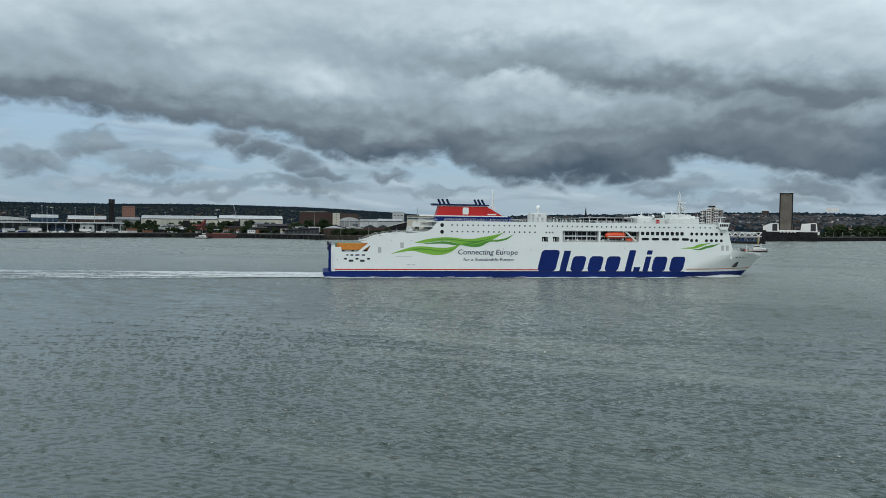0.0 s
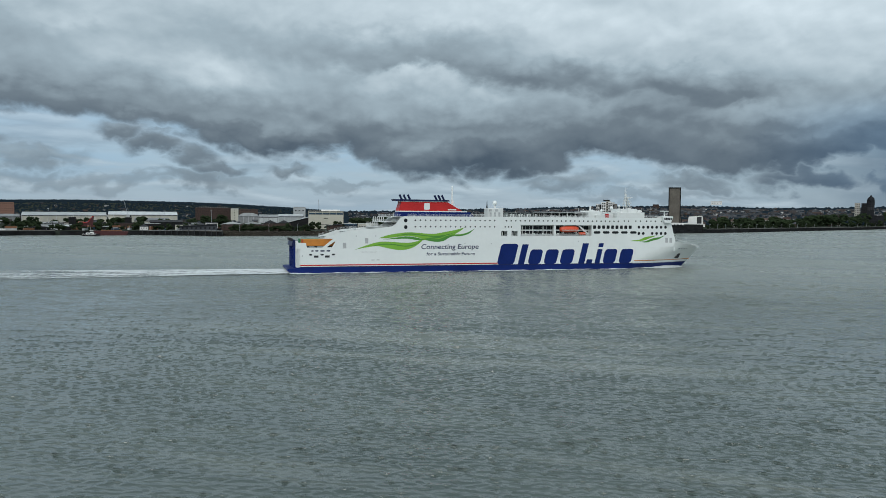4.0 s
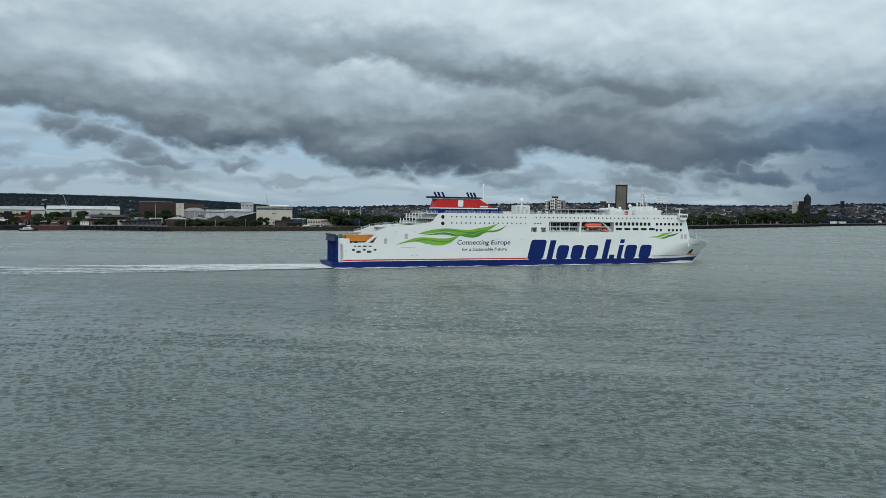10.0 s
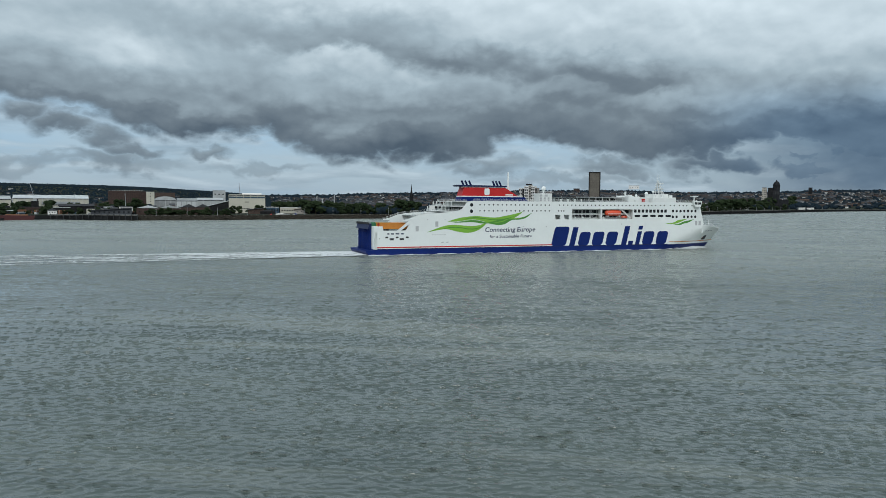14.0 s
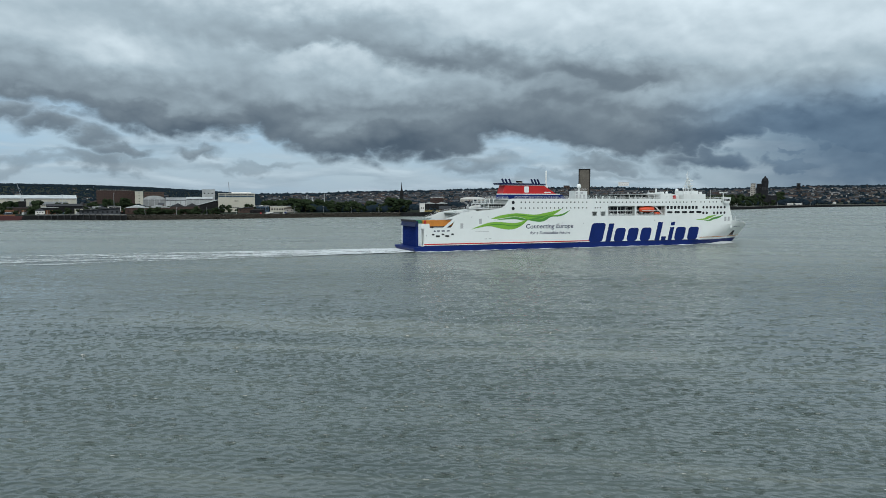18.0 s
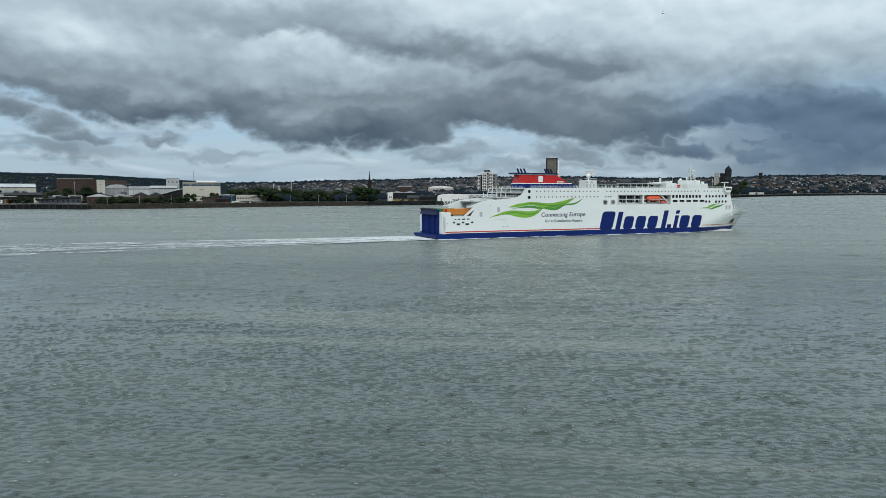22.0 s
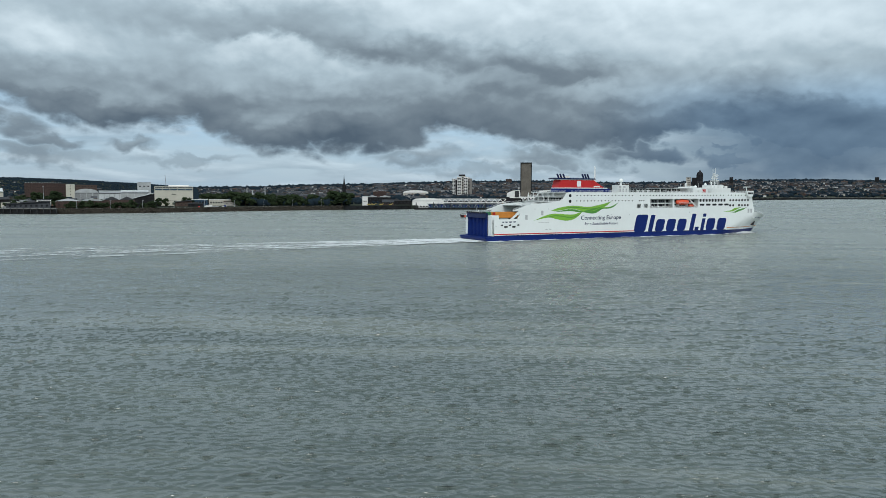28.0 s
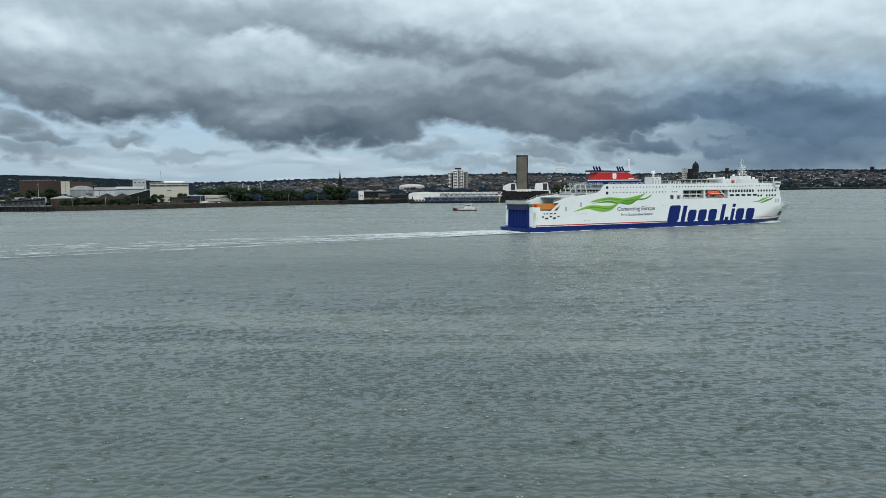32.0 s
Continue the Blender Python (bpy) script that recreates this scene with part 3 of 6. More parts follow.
    for u, w, h, form in marks:
        k = .26
        z0 = 2.9 if form != 3 else 10.4
        h = h if form != 3 else 1.9
        sl = lambda x, z: (u + x + (z - 2.9) * k, z)
        w = w * .9
        rb, rt = ((1.5, 1.5), (.3, .3))[form not in (1, 4)]
        out = []
        for cx, cz, rr, q0 in ((w - rb, z0 + rb, rb, -90), (w - rt, z0 + h - rt, rt, 0), (rt, z0 + h - rt, rt, 90), (rb, z0 + rb, rb, 180)):
            out += [sl(cx + rr * math.cos(radians(q0 + q)), cz + rr * math.sin(radians(q0 + q))) for q in (0, 22.5, 45, 67.5, 90)]
        rings = [out]
        edge = [[sl(-.45, z0), sl(w + .45, z0), sl(w + .45, z0 + h + .35), sl(-.45, z0 + h + .35)]]
        part("mark_edge", plate(edge, .02), WHITE, f).location.y = -HALF - .012
        part("mark_block", plate(rings, .03), BLUE, f, "blue painted company mark block").location.y = -HALF - .03
    # funnel
    fn = part("funnel", prism([(50.6, 27.2), (52, 31.4), (74.2, 31.4), (81.8, 27.2)], -5.1, 1.7), RED, f, "red funnel casing")
    part("funnel_base", prism([(50.0, 24.7), (50.5, 26.8), (85.2, 26.8), (87.4, 24.7)], -5.4, 2.0), BLUE, fn, "blue funnel base")
    part("white_band", boxes((50.5, 84.0, -5.3, 1.9, 26.75, 27.25)), WHITE, fn)
    part("top_band", boxes((51.8, 74.4, -5.16, 1.76, 31.35, 31.75)), WHITE, fn)
    part("funnel_cap", prism([(48.6, 32.5), (49.2, 31.7), (75.4, 31.7), (74.8, 32.3), (60, 32.4)], -5.6, 2.2), NAVY, fn, "dark blue funnel cap")
    for u in (53.0, 54.9, 57.0, 70.0, 71.8, 73.6):
        for yy in (-1.7,):
            part("exhaust_pipe", bar((u, yy, 32.3), (u - 1.2, yy, 34.6), .5, sides=8), NAVY, fn, "slanted exhaust pipe")
    part("emblem", prism([(63.2, 27.8), (65.2, 27.8), (65.6, 28.2), (65.6, 30.5), (65.2, 30.9), (63.2, 30.9), (62.8, 30.5), (62.8, 28.2)], -5.16, -5.1), WHITE, fn, "plain white emblem on the funnel")
    part("signal_mast", lathe([(.75, 0), (.5, 4), (.42, 11.6), (.2, 12)], 8, at=(77.6, -1.7, 27)), WHITE, fn, "thin white signal mast")
    part("mast_brace", bar((79.6, -1.7, 27.5), (77.6, -1.7, 33.5), .16), WHITE, fn)
    part("funnel_marking", boxes((74.5, 78.6, -5.15, -5.1, 27.6, 28.2)), WHITE2, fn)
    # roof houses
    h1 = part("roof_house", boxes((96.8, 104.6, 0.5, 6.5, 24.7, 28.9), bevel=.15), WHITE2, f, "white roof house")
    part("radome_stand", bar((101.4, 4.0, 29), (101.4, 4.0, 30.5), .5, sides=8), WHITE2, h1)
    part("radome", lathe([(.75, -1.0), (1.1, -.7), (1.2, 0), (1.0, .75), (.6, 1.1), (.05, 1.25)], 14, at=(101.4, 4.0, 31.4)), WHITE, h1, "white radar dome", True)
    for u in (97.5, 99.7, 102):
        part("house_door", boxes((u, u + 1, .4, .5, 24.9, 26.9)), GREY, h1)
    part("house_vent", boxes((97.2, 98.6, .38, .5, 27.3, 28.4), (100.2, 101.8, .38, .5, 27.3, 28.4)), GREY, h1)
    part("house_rail", bar((96.4, .7, 29.9), (104.4, .7, 29.9), .06, bar((96.4, .7, 29.5), (104.4, .7, 29.5), .05)), WHITE2, h1)
    can = part("canopy", boxes((122.5, 146, -5, 6, 27.0, 27.35), bevel=.06), GREY, f, "grey open deck canopy")
    for u in np.arange(124, 146, 4.2):
        for yy in (-4.7, 5.7):
            part("canopy_post", boxes((u - .12, u + .12, yy - .12, yy + .12, 24.7, 27.0)), WHITE2, can)
    part("canopy_wall", boxes((107, 145, 3, 5.4, 24.7, 26.9)), DECK, can, "dark glazed wall under the canopy")
    for u in np.arange(108, 145, 2.3):
        part("canopy_window", boxes((u, u + 1.8, 2.9, 3.0, 25.2, 26.6)), GLASS, can)
    for u in np.arange(126, 145, 3.1):
        part("deck_bench", boxes((u, u + 1.8, -8.2, -7.6, 24.7, 25.5), bevel=.08), GREY, f)
    for u0, u1, y0, y1, z1 in ((146.5, 154, -8, 8, 27.6), (154, 162, -5, 6, 26.6), (162.5, 178, -8, 8, 27.4), (166, 176, -4, 4, 29.2), (150, 152.5, -9.5, -8, 26.2)):
        part("bridge_house", boxes((u0, u1, y0, y1, 24.7, z1), bevel=.12), WHITE2, f, "white bridge deck house")
    part("red_locker", boxes((157.2, 158.6, -6.4, -5.1, 24.7, 26.6), bevel=.06), RED, f)
    for u, yy, z, r in ((162.5, -2, 29.4, .95), (159.5, 3, 28.2, .8), (166, -3.4, 30.4, .6), (176.5, 3, 28.3, .5)):
        st = part("satellite_dome", lathe([(.1, -r), (r * .7, -r * .72), (r, 0), (r * .7, r * .72), (.1, r)], 10, at=(u, yy, z)), WHITE, f, "white satellite dome", True)
        part("dome_stand", bar((u, yy, 25), (u, yy, z - r * .9), .22), WHITE2, st)
    for i in range(7):
        part("roof_vent", lathe([(.25, 0), (.25, .9), (.5, 1.0), (.5, 1.35), (.1, 1.4)], 8, at=(106 + i * 2.4 + (i % 2), -6 + (i * 5) % 9, 24.7)), WHITE2, f)
    mast = part("radar_mast", bar((172.5, 0, 29), (171.6, 0, 36.6), .38, sides=8), WHITE2, f, "white radar mast with crossbars")
    for sx, sy in ((-1.3, -1.3), (1.3, -1.3), (1.3, 1.3), (-1.3, 1.3)):
        part("mast_leg", bar((172.5 + sx, sy, 29), (171.8 + sx * .35, sy * .35, 35), .2), WHITE2, mast)
    for z, l in ((30.6, 4.0), (32.2, 3.4), (33.6, 2.6), (35.0, 1.8), (36.2, 1.0)):
        part("yardarm", bar((172, -l, z), (172, l, z), .1), WHITE2, mast)
        part("platform", boxes((171, 174.4, -l * .5, l * .5, z - .5, z - .38)), WHITE2, mast)
    part("radar_scanner", boxes((173.4, 173.8, -2.1, 2.1, 32.0, 32.35), (173.2, 174, -.3, .3, 31.2, 32.0)), WHITE2, mast)
    part("radar_scanner", boxes((171.4, 175.4, -.3, .1, 34.9, 35.15)), WHITE2, mast)
    for z, l in ((31.4, 3.0), (33.0, 2.2), (34.4, 1.6)):
        for sy in (-1, 1):
            part("mast_lamp", boxes((171.7, 172.3, sy * l - .25, sy * l + .25, z, z + .6), bevel=.05), WHITE2, mast)
    for sy, z in ((-1.2, 39.6), (.9, 38.8), (.1, 40.2)):
        part("mast_aerial", bar((171.6, sy, 35), (171.6, sy, z), .07), WHITE2, mast)
    for u, y0, y1, z in ((165.0, -7.4, -6.0, 28.8), (169.2, -7.0, -5.6, 29.4), (175.2, -6.4, -5.2, 28.6), (148.4, -6.5, -4.5, 28.6), (153.0, 1, 4, 28.4)):
        part("deck_unit", boxes((u, u + 1.6, y0, y1, 24.7, z), bevel=.12), WHITE2, f)
    for yy in (-1.7, 1.7):
        part("stay", bar((177, yy, 27.4), (172, 0, 33), .07), WHITE2, mast)
    for u, yy, z in ((180.5, -9, 30.2), (184.5, 6, 29.6), (153, -6, 30.5), (146, 2, 29.5), (112, 3, 27.4), (120, -8, 26.8)):
        part("whip_aerial", bar((u, yy, 24.7), (u, yy, z), .06), WHITE2, f)
    for s in (-1, 1):
        w = part("bridge_wing", prism([(184.0, 25.4), (189.6, 25.4), (189.2, 23.6), (188.6, 22.3), (185.2, 22.3), (184.4, 23.5)], s * (HALF - .2), s * (HALF + 1.5)), WHITE, f, "white overhanging bridge wing")
        for k in range(5):
            part("wing_window", boxes((184.7 + .9 * k, 185.4 + .9 * k, s * (HALF + 1.5) - .05, s * (HALF + 1.5) + .05, 23.7, 24.9)), GLASS, w)
        for yy in (9, 11, 13):
            part("wing_window", boxes((189.2, 189.66, s * yy - .8, s * yy + .8, 23.9, 24.9)), GLASS, w)
        part("lookout_post", bar((186.4, s * 12.6, 25.5), (186.4, s * 12.6, 28.0), .3, sides=6), WHITE2, w)
        part("lookout_roof", boxes((184.4, 188.4, s * 12.6 - 1.2, s * 12.6 + 1.2, 27.9, 28.3), bevel=.1), WHITE, w, "white flat lookout roof")
        part("wing_bracket", prism([(185.2, 22.4), (188.4, 22.4), (187.6, 20.9), (186.2, 20.9)], s * (HALF - .2), s * (HALF + .5)), WHITE2, w)
        part("wing_roof", boxes((183.2, 190, s * 12 - 3, s * 12 + 3.2 + 0 * s, 25.4, 25.62)), WHITE2, w)
        r = bmesh.new()
        for k in (.4, .75, 1.1):
            bar((53, s * 13.5, 24.7 + k), (188, s * 13.5, 24.7 + k), .035, r, 4)
        for u in np.arange(53, 189, 3):
            bar((u, s * 13.5, 24.7), (u, s * 13.5, 25.8), .045, r, 4)
        part("roof_railing", r, WHITE2, f)
        br = bmesh.new()
        prev = None
        for u in np.linspace(194, 214.6, 15):
            p = Vector((u, s * (half_breadth(u, sheer(u)) - .15), sheer(u)))
            bar(p, p + Vector((0, 0, 1.0)), .05, br, 4)
            if prev:
                bar(prev + Vector((0, 0, 1)), p + Vector((0, 0, 1)), .05, br, 4)
            prev = p
        part("bow_railing", br, WHITE2, f)
    part("roof_gantry", boxes((150, 160, 6, 8, 27.5, 28.2), (155, 155.4, 6.4, 7.6, 28.2, 30.5)), WHITE2, f)
    for i, (u, l) in enumerate(((196, 1.6), (199, 2.0), (202.5, 1.2), (205, 1.4))):
        part("winch", boxes((u, u + l, -3 + i, -1 + i, 8.4, 12.4 - i * .4), bevel=.15), WHITE2, f)
    part("fore_mast", bar((208, 0, 8.4), (208, 0, 14.6), .16), WHITE2, f)
    an = part("anchor_pocket", prism([(195.6, 4.6), (197.0, 4.6), (198.4, 6.9), (196.9, 6.9)], -half_breadth(197, 6.5) - .25, -half_breadth(197, 5) + .4), BLACK, f, "dark recessed anchor pocket")
    part("anchor", boxes((195.9, 196.9, -half_breadth(197, 6) - .5, -half_breadth(197, 6), 4.9, 5.7), bevel=.1), RUST, an, "rusty anchor")
    for i in range(4):
        part("name_bar", boxes((194.6 + 2.0 * i, 196 + 2.0 * i, -half_breadth(196 + 2 * i, 9.4) - .12, -half_breadth(196 + 2 * i, 9.4) + .4, 9.1, 9.8)), NAVY, f)
    # lifeboat bay and promenade windows, seen in the openings
    for z in (17.4, 19.6):
        for u in np.arange(109.6, 125, 2.2):
            part("promenade_window", boxes((u, u + 2.0, -10.68, -10.6, z - .75, z + .95)), GLASS, f)
        for u in np.arange(127, 145, 2.6):
            part("promenade_window", boxes((u, u + 2.4, -10.68, -10.6, z - .75, z + .95)), GLASS, f)
    for u in (98.6, 103.8):
        part("promenade_window", boxes((u, u + 2.2, -10.68, -10.6, 16.0, 18.0)), GLASS, f)
        part("davit_post", boxes((u + .4, u + .75, -13.0, -12.7, 15.9, 17.6)), WHITE2, f)
    part("promenade_beam", boxes((108, 125.3, -13.0, -12.6, 18.2, 18.5), (126.4, 145, -12.2, -11.9, 18.2, 18.45)), WHITE2, f)
    for u in np.arange(109, 126, 5.4):
        part("promenade_post", boxes((u, u + .22, -13.2, -12.9, 15.9, 21)), WHITE2, f)
    r = bmesh.new()
    for k in (.4, .75, 1.1):
        bar((108, -13.6, 15.9 + k), (145, -13.6, 15.9 + k), .025, r, 4)
    for u in np.arange(108.4, 145, 1.4):
        bar((u, -13.6, 15.9), (u, -13.6, 17.0), .025, r, 4)
    part("promenade_railing", r, WHITE2, f)
    lb = bmesh.new()
    prof = [(-5.0, .3), (-4.4, 1.0), (-2.5, 1.5), (0, 1.6), (2.5, 1.5), (4.4, 1.0), (5.0, .3)]
    rings = []
    for x, b in prof:
        k = b / 1.6
        rings.append([lb.verts.new((133.9 + x, -12.4 + b * math.cos(a), 19.0 + (1.7 if math.sin(a) > 0 else 1.5) * (k ** .5) * math.sin(a))) for a in np.linspace(0, 6.2832, 13)[:-1]])
    for p, q in zip(rings, rings[1:]):
        for i in range(12):
            lb.faces.new((p[i], p[(i + 1) % 12], q[(i + 1) % 12], q[i]))
    lb.faces.new(rings[0][::-1]), lb.faces.new(rings[-1])
    boat = part("lifeboat", lb, ORANGE, f, "enclosed orange lifeboat on davits", True)
    part("boat_hull_band", boxes((129.6, 138.2, -14.05, -13.9, 18.45, 18.75)), WHITE2, boat, "pale rubbing band")
    for u in (130.4, 137.4):
        part("davit", boxes((u, u + .5, -12.9, -11, 17.0, 21.0), (u, u + .5, -13.6, -11, 20.5, 21.0)), WHITE2, f, "white boat davit")
    part("slide_strut", prism([(138.0, 20.9), (139.0, 20.9), (144.6, 16.4), (143.6, 16.4)], -13.4, -13.0), WHITE2, f, "white slanted strut")
    part("rescue_boat", boxes((139.4, 143, -12.8, -11.3, 16.3, 17.6), bevel=.3), ORANGE, f, "small orange rescue boat")
    for u in (111, 115.5, 120, 128):
        part("life_raft", lathe([(.35, 0), (.45, .2), (.45, 1.0), (.35, 1.2)], 8, at=(u, -12.4, 15.9)), WHITE, f)
    return f


def trailer(name, length, colour, end, label):
    """A covered road trailer on its wheels, lying along x."""
    t = thing(name, pose(0, 0, 0), label, "trailer")
    part("cover", boxes((0, length, -1.25, 1.25, 1.2, 4.0), bevel=.06), colour, t)
    part("chassis", boxes((.2, length - .2, -1.1, 1.1, .95, 1.2)), BLACK, t)
    part("door_panel", boxes((-.08, 0, -1.2, 1.2, 1.2, 3.95)), end, t)
    wheel = lathe([(.3, -.2), (.5, -.2), (.5, .2), (.3, .2)], 10)
    bmesh.ops.rotate(wheel, verts=wheel.verts, matrix=Euler((1.5708, 0, 0)).to_matrix())
    me = mesh_of(wheel, "wheel")
    for u in (1.0, 2.3, length - 1.5):
        for yy in (-1.0, 1.0):
            part("wheel", me, BLACK, t).location = (u, yy, .5)
    return t


the_ferry = ferry()
CARGO = []
for nm, u, y, ln, col, end, lab in (("trailer", 6.0, -11.4, 13.6, TARP_ORANGE, RED, "orange covered trailer with red doors on the cargo deck"), ("trailer", 5.4, -8.2, 13.6, TARP_ORANGE, TARP_GREEN, "orange covered trailer on the cargo deck"), ("trailer", 5.0, -3.2, 9, TARP_GREEN, TARP_GREEN, "green covered trailer on the cargo deck")):
    CARGO.append((trailer(nm, ln, col, end, lab), u, y, 10.45))

# ---- the river ----
def chop(x, y, gap):
    """The chop of the river: short wind waves about one direction, crests sharpened and leaning downwind. gap is the spacing of the mesh."""
    rng = np.random.default_rng(5)
    h, dx, dy, power = np.zeros_like(x), np.zeros_like(x), np.zeros_like(x), np.full_like(x, 1e-9)
    # gusts: livelier and slacker patches of water
    gust = 1.0 + .12 * np.sin(x * .11 + 2 * np.sin(y * .043)) * np.sin(y * .16 + x * .05) + .14 * np.sin(x * .031 - y * .027 + 1.0) + .12 * np.sin(x * .30 + 1.5 * np.sin(y * .21)) * np.sin(y * .37 - x * .08)
    open_reach = np.clip((np.hypot(x, y) - 110) / 160, 0, 1)
    for i in range(90):
        lam = 0.42 * 1.036 ** i
        ang = radians(-78) + rng.normal(0, 0.55)
        k, ph = 6.28319 / lam, rng.uniform(0, 6.28)
        c, s = math.cos(ang), math.sin(ang)
        steep = (0.012 if lam < 2.6 else 0.005 + 0.017 * open_reach) + 0.036 * math.exp(-(math.log(lam / 1.15) / 0.5) ** 2)
        a = steep / k * rng.uniform(.5, 1.5) * np.clip(lam / (1.5 * gap) - .5, 0, 1)
        p = k * (x * c + y * s) + ph
        w = a * np.cos(p)
        h += a * np.sin(p)
        power += .5 * a * a
        dx += w * c
        dy += w * s
    # the highest crests stand up sharper than the rest
    sd = np.sqrt(power)
    h = h + .45 * (1 - open_reach) * sd * np.log1p(np.exp(4 * (h / sd - .95))) / 4
    return h * gust, x + 1.1 * dx * gust + .4 * h, y + 1.1 * dy * gust - 2.1 * h


def river():
    az = np.concatenate([np.arange(-180, -60, 4), np.arange(-60, 30, 0.118), np.arange(30, 180, 4)])
    r = [0.3, 8.0, 20.0, 35.0, 42.0, 47.0]
    while r[-1] < 4950:
        r.append(r[-1] + (max(0.12, r[-1] ** 2 / 57000) if r[-1] < 430 else r[-1] ** 2 / 31000))
    r = np.array(r)
    a, rr = np.meshgrid(np.radians(az), r)
    x, y = rr * np.sin(a), rr * np.cos(a)
    inside = (np.degrees(a) > -59.9) & (np.degrees(a) < 29.8) & (rr > 44) & (rr < 1500)
    gap = np.maximum(np.gradient(r)[:, None] * np.ones_like(x), rr * 0.002)
    z, xs, ys = chop(x, y, gap)
    z, x, y = np.where(inside, z, 0.0), np.where(inside, xs, x), np.where(inside, ys, y)
    n, m = x.shape
    co = np.stack([x, y, z], -1).reshape(-1, 3)
    i = np.arange(n * m).reshape(n, m)
    j = np.roll(i, -1, axis=1)
    quads = np.stack([i[:-1], i[1:], j[1:], j[:-1]], -1).reshape(-1, 4)
    me = bpy.data.meshes.new("water")
    me.vertices.add(len(co))
    me.vertices.foreach_set("co", co.ravel())
    me.loops.add(quads.size)
    me.loops.foreach_set("vertex_index", quads.ravel())
    me.polygons.add(len(quads))
    me.polygons.foreach_set("loop_start", np.arange(0, quads.size, 4))
    me.update()
    me.validate()
    me.shade_smooth()
    mat = bpy.data.materials.new("river_water")
    mat.use_nodes = True
    t = mat.node_tree
    b = t.nodes["Principled BSDF"]
    pos = t.nodes.new("ShaderNodeTexCoord").outputs["Object"]
    gust = fbm(t, pos, 0.012, 4, 0.55)
    lively = step(t, gust, 0.3, 0.7, 0.75, 1.25)

    turned = node(t, "ShaderNodeMapping", Vector=pos, Rotation=(0, 0, radians(14)), Scale=(0.6, 1.2, 1.0))
    ripple = fbm(t, turned.outputs[0], 2.4, 4, 0.55, 0.3)
    swell = fbm(t, turned.outputs[0], 0.45, 4, 0.55, 0.4)
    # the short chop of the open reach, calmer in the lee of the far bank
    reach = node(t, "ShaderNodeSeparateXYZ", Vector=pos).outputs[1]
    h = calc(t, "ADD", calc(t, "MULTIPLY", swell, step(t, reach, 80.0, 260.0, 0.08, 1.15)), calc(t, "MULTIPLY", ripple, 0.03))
    h = calc(t, "MULTIPLY", calc(t, "MULTIPLY", h, lively), step(t, reach, 420.0, 850.0, 1.0, 1.25))
    bn = node(t, "ShaderNodeBump", Strength=1.0, Distance=1.0, Height=h)
    col = blend(t, step(t, gust, 0.35, 0.7), (0.060, 0.079, 0.073), (0.082, 0.103, 0.093))
    # drifting silt in long uneven patches
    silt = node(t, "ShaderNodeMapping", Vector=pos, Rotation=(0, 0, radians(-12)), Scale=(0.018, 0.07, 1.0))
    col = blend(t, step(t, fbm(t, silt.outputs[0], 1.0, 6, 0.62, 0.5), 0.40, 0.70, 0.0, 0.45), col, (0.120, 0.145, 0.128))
    # base colour lightened with distance, standing in for the far water's sky reflection
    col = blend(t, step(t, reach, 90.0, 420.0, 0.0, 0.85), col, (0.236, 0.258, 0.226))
    # long darker and paler lanes drawn into the water's colour
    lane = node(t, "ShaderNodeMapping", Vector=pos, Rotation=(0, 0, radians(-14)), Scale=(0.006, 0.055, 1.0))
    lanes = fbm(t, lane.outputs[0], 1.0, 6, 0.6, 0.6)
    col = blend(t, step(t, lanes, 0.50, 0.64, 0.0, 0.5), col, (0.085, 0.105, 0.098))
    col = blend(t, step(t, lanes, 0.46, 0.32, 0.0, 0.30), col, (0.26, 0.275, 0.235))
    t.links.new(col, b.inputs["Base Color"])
    t.links.new(bn.outputs[0], b.inputs["Normal"])
    # waves too short for the mesh show as a rougher sheen on the open reach
    t.links.new(calc(t, "ADD", step(t, gust, 0.3, 0.7, 0.03, 0.08), step(t, reach, 110.0, 400.0, 0.0, 0.22)), b.inputs["Roughness"])
    b.inputs["IOR"].default_value = 1.52
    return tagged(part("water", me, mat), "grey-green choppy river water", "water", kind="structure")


def foam_material(name, sx, sy, cut0, cut1):
    """White foam with gaps, drawn out in streaks."""
    m = bpy.data.materials.new(name)
    m.use_nodes = True
    t = m.node_tree
    b = t.nodes["Principled BSDF"]
    uv = t.nodes.new("ShaderNodeUVMap").outputs[0]
    pos = t.nodes.new("ShaderNodeTexCoord").outputs["Object"]
    s = node(t, "ShaderNodeMapping", Vector=pos, Scale=(sx, sy, 1.0))
    n1 = fbm(t, s.outputs[0], 1.0, 7, 0.68, 0.4)
    n2 = fbm(t, pos, 0.55, 6, 0.72, 0.5)
    mixn = calc(t, "ADD", calc(t, "MULTIPLY", n1, 0.55), calc(t, "MULTIPLY", n2, 0.45))
    sep = node(t, "ShaderNodeSeparateXYZ", Vector=uv)
    dens = calc(t, "ADD", mixn, sep.outputs[1])
    alpha = step(t, dens, cut0, cut1)
    b.inputs["Base Color"].default_value = (0.66, 0.69, 0.69, 1)
    b.inputs["Roughness"].default_value = 0.7
    t.links.new(calc(t, "MULTIPLY", alpha, sep.outputs[0]), b.inputs["Alpha"])
    return m


